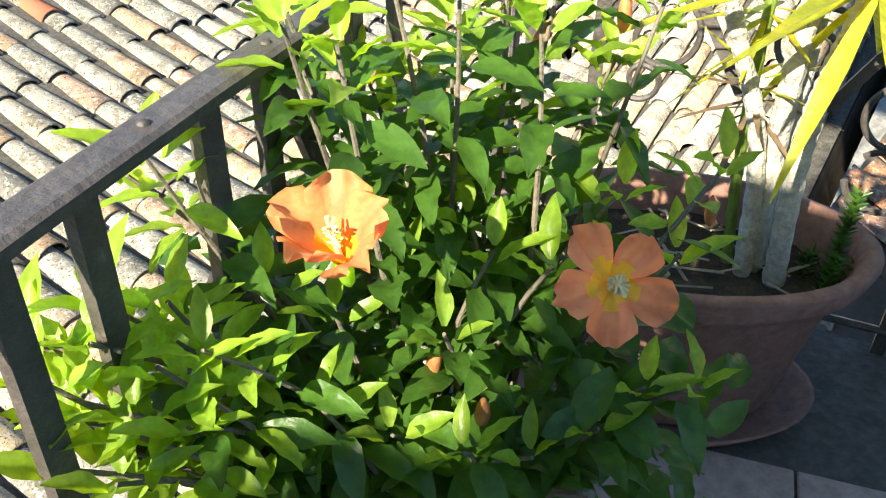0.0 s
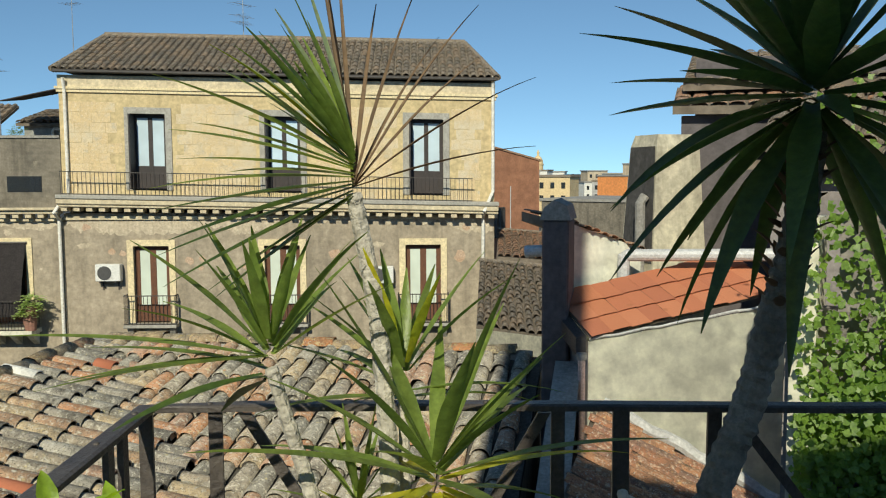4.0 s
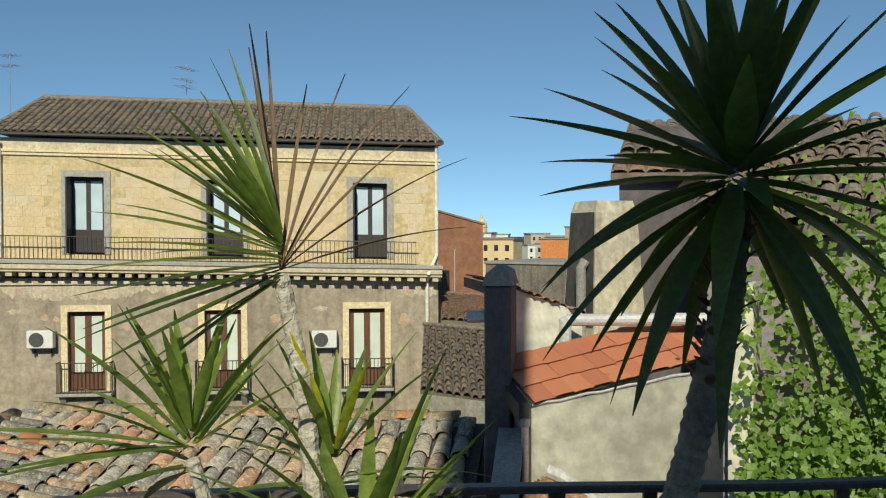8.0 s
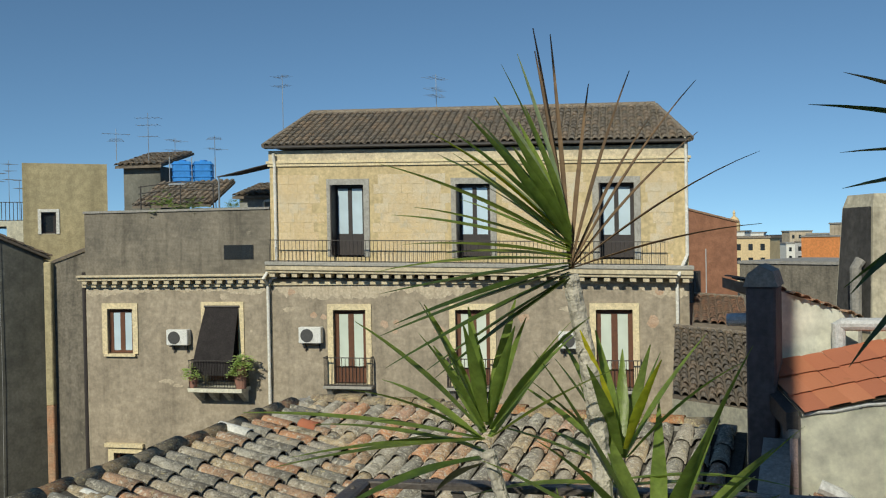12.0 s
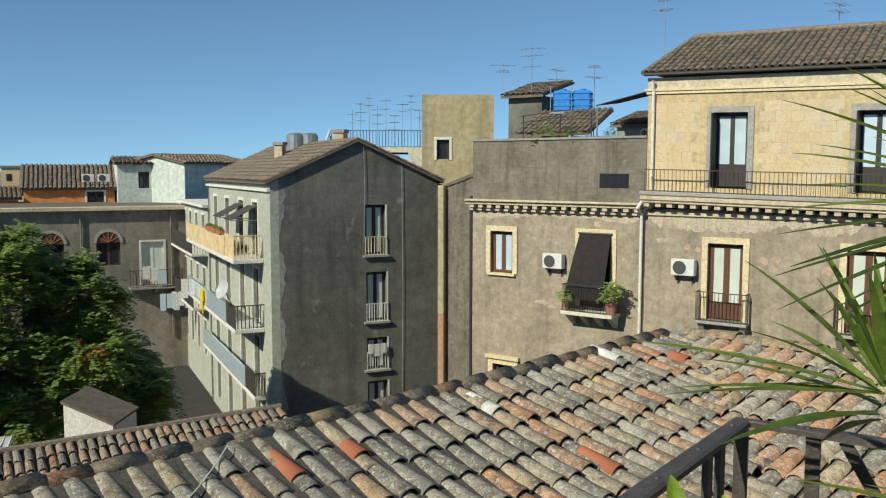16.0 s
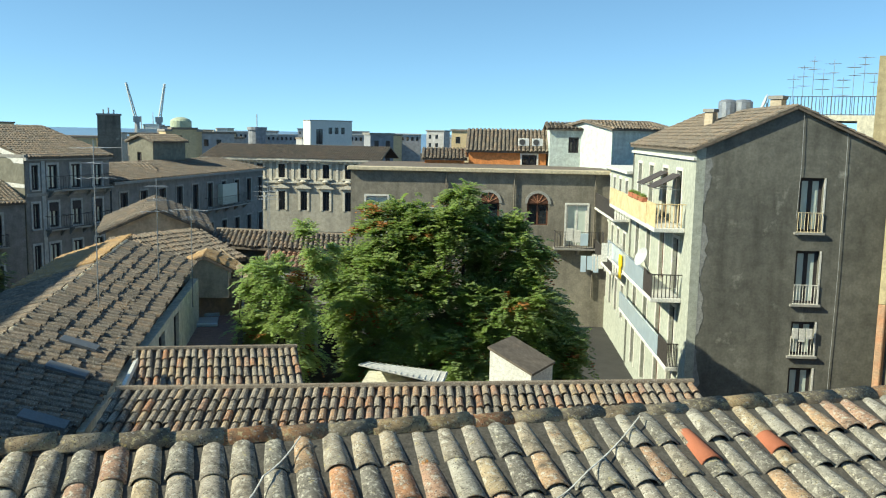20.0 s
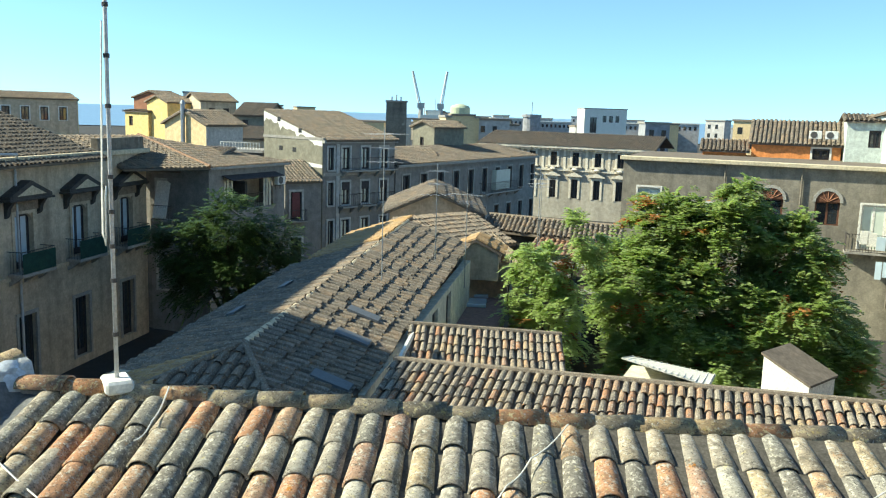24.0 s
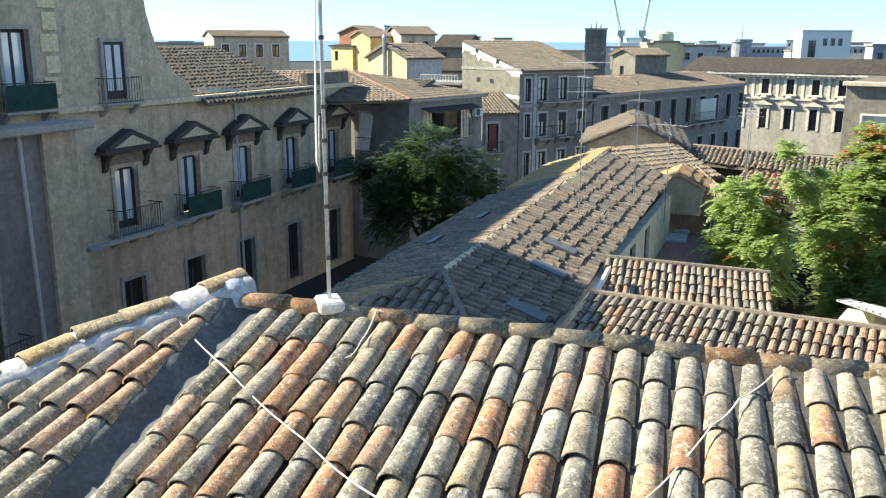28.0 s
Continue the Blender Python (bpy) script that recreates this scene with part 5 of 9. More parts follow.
for i, x in enumerate(PB):
    window(ped, x, 1.24, -5.58, -3.17, 0.2, M["darkwood"], M["panesky"], 2, 0.3, M["tan"], 0.16, 0.06, False, rail=0.09)
    part("pediment", prism([(-1.4, 0), (1.4, 0), (1.4, 0.13), (0, 0.74), (-1.4, 0.13)], -0.5, -0.003), M["pedstone"], ped, "dark weathered stone window pediment").location = (x, 0, -2.45)
    part("tympanum", prism([(-0.95, 0.1), (0.95, 0.1), (0, 0.5)], -0.53, -0.5), M["cornice"], ped).location = (x, 0, -2.43)
    part("pediment_cornice", bx(-1.5, 1.5, -0.58, -0.003, -0.1, -0.002, bev=0.02), M["pedstone"], ped).location = (x, 0, -2.45)
    part("frieze_panel", bx(-0.95, 0.95, -0.1, -0.003, -0.58, -0.102), M["palbrown"], ped).location = (x, 0, -2.45)
    for s in (-1, 1):
        part("console", prism([(-0.42, 0), (-0.003, 0), (-0.003, -0.72), (-0.14, -0.6), (-0.2, -0.3)], -0.11, 0.11), M["pedstone"], ped).matrix_basis = Matrix.Translation((x + s * 1.08, 0, -2.56)) @ pose(0, 0, 0, 0, 0, 90) @ Matrix.Diagonal((1, -1, 1, 1))
        # the window's rounded head: a quarter spandrel in each upper corner
        part("arch_spandrel", prism([(0, 0), (0, -0.4)] + [(0.62 - 0.62 * math.cos(k * math.pi / 16), -0.4 + 0.4 * math.sin(k * math.pi / 16)) for k in range(1, 9)], 0.02, 0.16), M["tan"], ped).matrix_basis = Matrix.Translation((x - s * 0.62, 0, -3.13)) @ Matrix.Diagonal((s, 1, 1, 1))
    window(ped, x, 1.2, -10.6, -7.62, 0.2, M["darkwood"], M["panedark"], 2, 0.3, M["greystone"], 0.16, 0.06, False)
    sl = balcony(ped, x - 1.15, x + 1.15, -5.62, 0.75, 0.95, M["greystone"], 0.14, 3, 0.14)
    if i > 0:
        part("netting", bx(x - 1.12, x + 1.12, -0.745, -0.735, -5.6, -4.75), M["net"], sl, "green netting on the bars")
part("balcony_ledge", bx(-7.0, -1.2, -1.0, -0.76, -5.75, -5.62), M["greystone"], ped)
# attic storey with its swept side
part("attic_wall", prism([(-7.0, -0.72), (0.4, -0.72), (0.2, -0.2), (-0.9, 0.4), (-1.7, 1.4), (-2.1, 2.6), (-2.3, 4.2), (-2.35, 10), (-7.0, 10)], 0.02, 0.5), M["tan"], ped, "attic wall with a swept side")
for x in (-4.1,):
    window(ped, x, 1.0, -0.6, 1.5, -0.06, M["darkwood"], M["panesky"], 2, 0.3, M["greystone"], 0.14, 0.12, False)
    balcony(ped, x - 0.95, x + 0.95, -0.7, 0.55, 0.9, M["greystone"], 0.14, 2, 0.1)
part("tall_wing", wall(-19.0, -7.02, GROUND, 10.0, 0.5, [(-8.9, -7.8, -0.6, 1.9), (-8.9, -7.8, -5.6, -3.15)]), M["tan"], ped, "tall tan stucco wing")
part("tall_wing_body", bx(-19.0, -2.6, 0.55, 11.0, -0.7, 9.9), M["tan"], ped)
for a, b in ((-0.6, 1.9), (-5.6, -3.15)):
    window(ped, -8.35, 1.1, a, b, 0.2, M["darkwood"], M["panesky"], 2, 0.3, M["greystone"], 0.14, 0.06, False)
sl = balcony(ped, -9.4, -7.3, -0.7, 0.55, 0.9, M["greystone"], 0.14, 2, 0.1)
part("netting", bx(-9.35, -7.35, -0.56, -0.55, -0.65, 0.15), M["net"], sl, "green netting on the bars")
_ph = math.hypot(6.5, 1.9)
roof("roof_tiles", ped, M["tiledark"], (0.5, 5.8, 1.2), (1, 0, 0), (0, -6.0, -2.1), 9.0, _ph, 0.3, 0.42, seed=71, arc=3)
roof("roof_tiles", ped, M["tiledark"], (0.5, 5.8, 1.0), (1, 0, 0), (0, 6.2, -1.9), 9.0, _ph, 0.3, 0.42, seed=72, arc=3)
part("gable", prism([(0, -0.72), (12, -0.72), (5.8, 0.95)], 0, 0.3), M["cement"], ped).matrix_basis = pose(9.6, 0, 0, 0, 0, 90)
part("parapet", bx(9.6, 14.0, 0.1, 0.45, -0.72, -0.1), M["parapet"], ped)
part("flat_roof", bx(9.6, 14.0, 0.5, 10, -0.95, -0.74), M["concrete"], ped)
part("rear_wall", bx(-7.0, 14.0, 11.6, 12, GROUND, -0.95), M["tan"], ped)
part("end_wall", bx(13.5, 14.0, 0.5, 11.6, GROUND, -0.95), M["tan"], ped)
part("downpipe", tube(bmesh.new(), [(0.6, -0.1, -0.5), (3.0, -0.3, -0.6), (3.1, -0.1, -1.0), (3.2, -0.1, -10)], 0.06, 6), M["pipegrey"], ped)
for i in range(12):
    part("quoin", bx(-7.35 + (0.15 if i % 2 else 0), -6.6, -0.05, 0.3, -4.6 + i * 0.72, -4.0 + i * 0.72, bev=0.02), M["trim"], ped)
# its neighbour, nearer along the street
nb = thing("street_house", "old plaster house with a stone ledge and a downpipe", "house", at((-29.9, -3.35), 140))
part("wall", wall(-7, 0, GROUND, -1.15, 0.5, [(-4.6, -3.4, -8, -5)]), M["darkwall"], nb)
part("ledge", bx(-7.2, 0.3, -0.7, 0.5, -1.15, -0.9, bev=0.04), M["greystone"], nb)
part("pier", bx(-1.3, 0.0, -0.15, -0.003, GROUND, -1.15), M["tan"], nb)
part("downpipe", tube(bmesh.new(), [(-2.2, -0.2, -1.15), (-2.0, -0.2, -10)], 0.07, 6), M["pipegrey"], nb)
window(nb, -4.0, 1.2, -8, -5, 0.2, M["darkwood"], M["panedark"], 2, 0.3, M["greystone"], 0.14, 0.05, False)
balcony(nb, -5.2, -2.8, -8.1, 0.7, 0.95)
part("return_wall", bx(-0.5, 0, 0.5, 9, GROUND, -1.15), M["tan"], nb)

# ---- long roof in the courtyard ----
RA, RB = Vector((-15.0, 4.49, -2.6)), Vector((-26.6, 13.9, -2.12))
lr = thing("courtyard_range", "long low range under a sagging brown tile roof with skylights", "house")
_d = (RB - RA).normalized()
_right = Vector((_d.y, -_d.x, 0)).normalized()
_rl = (RB - RA).length
_vr = Vector((_right.x * 2.15, _right.y * 2.15, -0.72))
_vl = Vector((-_right.x * 2.7, -_right.y * 2.7, -0.9))
roof("roof_tiles", lr, M["tilefar"], RA, _d, _vr, _rl, _vr.length, 0.24, 0.36, seed=81, arc=4, jitter=0.03)
roof("roof_tiles", lr, M["tilefar"], RA, _d, _vl, _rl * 0.72, _vl.length, 0.24, 0.36, seed=82, arc=4, jitter=0.03)
# strip in the sun: its light is put into the tile colour
roof("roof_tiles", lr, M["tilelit"], RA.lerp(RB, 0.72) + Vector((0, 0, 0.06)), _d, _vl * 0.8, _rl * 0.34, _vl.length * 0.8, 0.24, 0.36, seed=83, arc=4, jitter=0.03, label="rows of tiles with sunlight put into their orange")
_bm = bmesh.new()
_p = [RA, RA + _vr * 0.97, RA + _vl * 0.97]
_bm.faces.new([_bm.verts.new(v) for v in (_p[0] - Vector((0, 0, 0.06)), _p[1] - Vector((0, 0, 0.06)), Vector((_p[1].x, _p[1].y, GROUND)), Vector((_p[2].x, _p[2].y, GROUND)), _p[2] - Vector((0, 0, 0.06)))])
part("gable", _bm, M["roofdark"], lr)
_hb, _ha = RA + _vr - _d * 3.2, RA + _vl - _d * 3.2
tri_roof(lr, _ha, _hb, RA, M["tilefar"], 84, 0.24, 0.36)
tri_roof(lr, RA + _vr, _hb, RA, M["tilefar"], 85, 0.24, 0.36)
tri_roof(lr, _ha, RA + _vl, RA, M["tilelit"], 86, 0.24, 0.36)
for _q in (_ha, _hb):
    part("hip", tube(bmesh.new(), [RA + Vector((0, 0, 0.03)), RA.lerp(_q, 0.5) + Vector((0, 0, 0.02)), _q + Vector((0, 0, 0.03))], 0.07, 8), M["tilefar"], lr)
part("ridge", tube(bmesh.new(), [RA, RA.lerp(RB, 0.3) - Vector((0, 0, 0.06)), RA.lerp(RB, 0.65) - Vector((0, 0, 0.04)), RB], 0.085, 8), M["cornice"], lr, "pale mortared ridge")


def under(p, q, mat_, holes=()):
    """An upright wall from p to q under the eaves, down to the ground."""
    d = (q - p)
    o = part("wall", wall(0, d.xy.length, GROUND, p.z, 0.25, holes), mat_, lr)
    o.matrix_basis = at((p.x, p.y), math.degrees(math.atan2(d.y, d.x)))
    return o


_e0, _e1 = RA + _vr * 0.94, RB + _vr * 0.94
_wins = [(_rl - x - 0.9, _rl - x, -4.6, -3.55) for x in (5.2, 7.2, 9.6)]
_w = under(Vector((_e1.x, _e1.y, _e0.z - 0.1)), Vector((_e0.x, _e0.y, _e0.z - 0.1)), M["whitewash"], [(x, y, z0, z1) for x, y, z0, z1 in _wins])
for x0, x1, z0, z1 in _wins:
    window(_w, (x0 + x1) / 2, x1 - x0, z0, z1, 0.1, M["darkwood"], M["panedark"], 2, 0, None, sill=False)
under(RA + _vl * 0.94, RB + _vl * 0.94, M["tan"])
under(RB + _vl * 0.94, RB + _vr * 0.94, M["whitewash"])
under(RA + _vr * 0.94, RA + _vl * 0.94, M["tan"])
_nr = _d.cross(_vr).normalized()
_nr = _nr if _nr.z > 0 else -_nr
for a, o_ in ((3.6, 0.42), (2.0, 0.5), (-0.4, 0.62)):
    c = RA + _d * a + _vr * o_ + _nr * 0.13
    part("skylight", slab([c, c + _d * 0.35, c + _d * 0.35 + _vr.normalized() * 0.75, c + _vr.normalized() * 0.75], 0.06), M["slate"], lr, "small blue-grey roof light")
for a, o_ in ((5.6, 0.45), (3.4, 0.6)):
    c = RA + _d * a + _vl * o_ + Vector((0, 0, 0.15))
    part("skylight", slab([c, c + _d * 0.7, c + _d * 0.7 + _vl.normalized() * 0.2, c + _vl.normalized() * 0.2], 0.05), M["slate"], lr)
# white verge beside the two low outbuildings
for (x0, y0, z0), (x1, y1, z1) in (((-15.75, 8.3, -3.0), (-14.3, 7.25, -3.05)), ((-14.2, 7.16, -3.05), (-12.9, 5.95, -3.4))):
    part("verge", slab([(x0, y0, z0), (x1, y1, z1), (x1 - 0.2, y1 + 0.22, z1), (x0 - 0.2, y0 + 0.22, z0)], 0.12), M["white"], lr, "white mortared verge")

# higher gabled piece behind it
P_, A_, W_ = span(63.6, 37, 57.6, 37)
house("courtyard_house", "small gabled courtyard house with a lit side", P_, A_, W_, 6, -2.6, M["tan"], 0.95, M["tilefar"], None, ridge_along=False)
# low tiled roofs between the trees and the near roof
def lean_to(name, label, c, wall_mat, tile_mat, seed, ridge=True, pu=0.22):
    """A single slope: c gives its upper corners and its lower ones."""
    t0, t1, b0, b1 = [Vector(v) for v in c]
    h = thing(name, label, "house")
    u, v = (t1 - t0), (b0 - t0)
    roof("roof_tiles", h, tile_mat, t0, u, v, u.length, v.length, pu, 0.34, seed=seed, arc=5)
    for p, q, zz in ((t0, t1, -0.1), (b0, b1, -0.1)):
        bm = bmesh.new()
        bm.faces.new([bm.verts.new(k) for k in (p + Vector((0, 0, zz)), q + Vector((0, 0, zz)), Vector((q.x, q.y, GROUND)), Vector((p.x, p.y, GROUND)))])
        bmesh.ops.solidify(bm, geom=bm.faces[:], thickness=0.25)
        part("wall", bm, wall_mat, h)
    for p, q in ((t0, b0), (t1, b1)):
        bm = bmesh.new()
        bm.faces.new([bm.verts.new(k) for k in (p + Vector((0, 0, -0.1)), q + Vector((0, 0, -0.1)), Vector((q.x, q.y, GROUND)), Vector((p.x, p.y, GROUND)))])
        bmesh.ops.solidify(bm, geom=bm.faces[:], thickness=0.2)
        part("wall", bm, wall_mat, h)
    if ridge:
        part("ridge", tube(bmesh.new(), [t0 + Vector((0, 0, 0.03)), t1 + Vector((0, 0, 0.03))], 0.06, 8), M["tilefar"], h)
    return h


lean_to("low_roof_house", "long low outbuilding with rows of grey-brown tiles", [(-13.5, 6.8, -2.78), (-6.6, 13.9, -2.65), (-11.4, 4.7, -3.5), (-4.6, 11.9, -3.4)], M["whitewash"], M["tilelow"], 91, pu=0.15)
lean_to("low_roof_house", "small low outbuilding with a tiled slope", [(-16.9, 8.9, -3.1), (-15.0, 11.8, -3.2), (-15.2, 7.8, -3.75), (-13.3, 10.7, -3.85)], M["whitewash"], M["tilelow"], 92, pu=0.15)
lean_to("courtyard_shed", "dark courtyard range under an old brown tile roof", [(-32.4, 21.1, -2.75), (-26.9, 24.2, -2.75), (-31.1, 19.9, -3.2), (-26.4, 23.6, -3.25)], M["archwall"], M["tilefar"], 93)
_cf = lean_to("courtyard_shed", "small courtyard house with red tile roof and framed door", [(-28.9, 21.2, -3.3), (-26.2, 23.5, -3.3), (-28.0, 20.1, -3.8), (-25.2, 22.5, -3.8)], M["archwall"], M["tileold"], 94)
_fm = at((-28.0, 20.1), math.degrees(math.atan2(2.4, 2.8)))
for _nm, _b, _mt in (("cornice", (0, 3.7, -0.32, -0.25, -4.15, -3.98), "palewhite"), ("pilaster", (1.75, 1.9, -0.3, -0.25, GROUND, -4.15), "palewhite"), ("door_surround", (2.3, 3.35, -0.29, -0.25, -7.2, -5.0), "palewhite"), ("door", (2.45, 3.2, -0.31, -0.28, -7.2, -5.15), "darkwood")):
    part(_nm, bx(*_b), M[_mt], _cf).matrix_basis = _fm
lean_to("low_roof_house", "patched tile slope behind the long range", [(-29.3, 14.6, -2.35), (-31.5, 19.6, -2.5), (-26.3, 14.9, -3.3), (-25.3, 18.3, -3.6)], M["tan"], M["tilefar"], 95, ridge=False)
dm_ = thing("roof_dormer", "small sunlit gable dormer with a tiled roof", "dormer", at((-26.2, 15.6), 52))
part("wall", prism([(0, -4.2), (1.6, -4.2), (1.6, -3.15), (0.8, -2.75), (0, -3.15)], 0, 1.4), M["tan"], dm_)
for _s in (-1, 1):
    roof("roof_tiles", dm_, M["tilelit"], (0.8, -0.15, -2.7), (0, 1, 0), (_s * 0.95, 0, -0.48), 1.7, 1.06, 0.22, 0.36, seed=96 + _s)
# white gable wall and pale corrugated sheet by the tree
sh_ = thing("courtyard_shed", "white rendered shed with a sloping old roof", "shed", at((-13.9, 17.3), 12))
part("wall", prism([(0, -11), (1.2, -11), (1.2, -4.5), (0, -3.95)], 0, 1.4), M["white"], sh_)
part("roof", slab([(-0.05, -0.05, -3.92), (1.25, -0.05, -4.46), (1.25, 1.45, -4.46), (-0.05, 1.45, -3.92)], 0.06), M["roofdark"], sh_)
cs = thing("sheet_roof", "white corrugated sheet roof", "roof", at((-16.9, 15.4), 37))
_bm = slab([(0, -0.1, -4.62), (2.3, -0.1, -5.05), (2.3, 1.6, -5.2), (0, 1.6, -5.0)], 0.03)
for i in range(15):
    tube(_bm, [(i * 0.16 + 0.02, -0.1, -4.61 - i * 0.03), (i * 0.16 + 0.02, 1.6, -4.99 - i * 0.0139)], 0.014, 5)
part("sheet", _bm, M["white"], cs, "white ribbed sheet")
part("support", bx(0, 2.1, 0.02, 1.55, GROUND, -5.25), M["whitewash"], cs)
# red terrace between the roofs
M["rosefloor"] = surf("dull_rose_terrace_floor", (0.3, 0.19, 0.165), (0.24, 0.16, 0.145), 1.2, 0.8, 0.15, 14.0, (0.38, 0.3, 0.27), 0.4)
rt = thing("roof_terrace", "red-floored roof terrace with skylights and a dark parapet", "terrace", at((-22.6, 13.0), 144.4))
part("floor", bx(0, 7.4, -2.0, 0.3, GROUND, -4.9), M["rosefloor"], rt)
part("parapet", bx(0, 7.4, -2.15, -2.0, GROUND, -4.2), M["cement"], rt)
part("parapet", bx(7.4, 7.55, -2.15, 0.3, GROUND, -4.0), M["cement"], rt)
for x in (3.0, 4.6):
    part("skylight", bx(x, x + 1.0, -1.3, -0.6, -4.9, -4.78, bev=0.02), M["panesky"], rt)
tagged(part("railing", bars(0.1, 7.3, -4.2, -3.5, -2.07, 0.2, 0.012), M["iron"], rt), kind="stuff")
# ---- right: outbuildings beside the terrace ----
ob_ = thing("outbuilding", "white-washed outbuilding with a red tiled lean-to roof", "house")
FL, FR, BR, BL = Vector((4.34, 6.83, 0.05)), Vector((5.75, 5.75, 0.48)), Vector((7.0, 7.4, 0.75)), Vector((4.5, 7.75, 0.3))
_bm = bmesh.new()
_bm.faces.new([_bm.verts.new(v) for v in (FL - Vector((0, 0, 0.06)), FR - Vector((0, 0, 0.06)), Vector((FR.x, FR.y, GROUND)), Vector((FL.x, FL.y, GROUND)))])
bmesh.ops.solidify(_bm, geom=_bm.faces[:], thickness=-0.3)
part("front_wall", _bm, M["limewash"], ob_, "cream whitewashed wall")
_bm = bmesh.new()
_bm.faces.new([_bm.verts.new(v) for v in (BL - Vector((0, 0, 0.06)), FL - Vector((0, 0, 0.06)), Vector((FL.x, FL.y, GROUND)), Vector((BL.x, BL.y, GROUND)))])
# side wall's shade is put into its grey plaster
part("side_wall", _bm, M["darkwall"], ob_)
_u = (FR - FL).normalized()
_v = (FL - BL)
roof("roof_tiles", ob_, M["tilered"], BL + Vector((0, 0, 0.02)), (BR - BL), FL - BL, (FR - FL).length * 1.12, (FL - BL).length + 0.05, 0.21, 0.33, seed=101, arc=4, flat=0.05, spread=0.515, lift=0.02, jitter=0.008, th=0.02, taper=0.98)
# dark gutter box at the roof's end, pink downpipe below it, mortar along the wall top
_w2 = (FL - FR).normalized()
part("gutter_box", slab([BL + _w2 * 0.02, FL + _w2 * 0.02, FL + _w2 * 0.12, BL + _w2 * 0.12], 0.16), M["iron"], ob_, "black metal gutter end")
part("verge_mortar", tube(bmesh.new(), [FL.lerp(FR, k / 14) + Vector((0, -0.02, -0.035 + 0.008 * math.sin(k * 2.1))) for k in range(15)], 0.013, 6), M["mortar"], ob_)
M["pinkpipe"] = plain("faded_pink_pipe", (0.62, 0.45, 0.4), 0.5)
_dp = FL + _w2 * 0.06 + Vector((-0.05, -0.08, 0))
part("downpipe", tube(bmesh.new(), [_dp + Vector((0, 0, -0.16)), _dp + Vector((0, 0, -3.0))], 0.035, 10), M["pinkpipe"], ob_, "faded pink downpipe")
part("pipe_collar", tube(bmesh.new(), [_dp + Vector((0, 0, -0.14)), _dp + Vector((0, 0, -0.2))], 0.05, 10), M["concrete"], ob_)
# red lean-to roof in the passage, falling along the foot of the wall
lean = thing("lean_to_roof", "old red tiled lean-to roof at the foot of a whitewashed wall", "roof")
_lu, _ld = Vector((-0.61, -0.79, 0)).normalized(), Vector((0.72, -0.56, -0.46)).normalized()
roof("roof_tiles", lean, M["tilelean"], Vector((4.36, 6.74, -0.63)), _lu, _ld, 4.2, 2.6, 0.2, 0.36, seed=108, arc=6, flat=0.6)
_bm = tube(bmesh.new(), [Vector((4.42, 6.69, -0.62)) + _ld * (k * 0.16) + Vector((0, 0, 0.05 + 0.02 * math.sin(k * 1.7))) for k in range(12)], 0.06, 7)
part("flashing", _bm, M["mortar"], lean, "ragged mortar flashing along the wall")
_e = [Vector((4.36, 6.74, -0.63)) + _lu * 4.2 * a + _ld * 2.6 * b for a, b in ((0, 0), (1, 0), (1, 1), (0, 1))]
for _p, _q in ((_e[0], _e[1]), (_e[1], _e[2]), (_e[2], _e[3])):
    _bm = bmesh.new()
    _bm.faces.new([_bm.verts.new(v) for v in (_p - Vector((0, 0, 0.13)), _q - Vector((0, 0, 0.13)), Vector((_q.x, _q.y, GROUND)), Vector((_p.x, _p.y, GROUND)))])
    bmesh.ops.solidify(_bm, geom=_bm.faces[:], thickness=0.2)
    part("wall", _bm, M["darkwall"], lean)
# low parapet between the tiled roof and the lean-to
para = thing("parapet_wall", "narrow grey cement parapet beside the tiled roof", "wall", at((4.33, 7.2), 236.7))
part("wall", prism([(0, GROUND), (4.6, GROUND), (4.6, -1.25), (0, -0.3)], -0.08, 0.1), M["darkwall"], para)
part("coping", slab([(0, -0.11, -0.27), (4.6, -0.11, -1.22), (4.6, 0.13, -1.22), (0, 0.13, -0.27)], 0.05), M["concrete"], para)
# pillar stands in shade, which its dark plaster colour already holds
pil = thing("wall_pillar", "masonry wall-end pillar with shade put into its dark colour", "pillar", at((4.37, 7.48), -37))
part("shaft", bx(-0.12, 0.14, -0.2, 0.35, GROUND, 1.1, bev=0.02), M["shadewall"], pil)
part("stub_pipe", tube(bmesh.new(), [(-0.3, -0.1, 0.78), (-0.02, -0.1, 0.8)], 0.06, 12), M["pipegrey"], pil, "grey pipe stub")
part("cap", prism([(-0.14, 1.1), (0.16, 1.1), (0.12, 1.24), (0.0, 1.3), (-0.1, 1.22)], -0.22, 0.37), M["concrete"], pil)
wl = thing("garden_wall", "low whitewashed wall with tiles along its sloping top", "wall", at((4.4, 7.75), 10))
part("wall", prism([(0.2, GROUND), (1.35, GROUND), (1.35, 0.72), (0.2, 1.07)], 0, 0.25), M["limewash"], wl)
roof("coping_tiles", wl, M["tileold"], (0.0, 0.4, 1.17), (0.95, 0, -0.3), (0, -1, -0.12), 1.45, 0.4, 0.15, 0.3, seed=102, flat=0.5)
pp = thing("pipe", "thick white horizontal pipe on the roof", "pipe")
_a, _b = Vector((*polar(-34.6, 9.4), 0.68)), Vector((*polar(-44.0, 9.4), 0.72))
part("pipe_run", tube(bmesh.new(), [_a + Vector((0, 0, -0.25)), _a, _a + (_b - _a) * 0.02, _b], 0.065, 12), M["pipegrey"], pp)
ch = thing("chimney", "tapered stained masonry chimney with a broken top", "chimney", at(polar(-37.0, 10.8), -4))
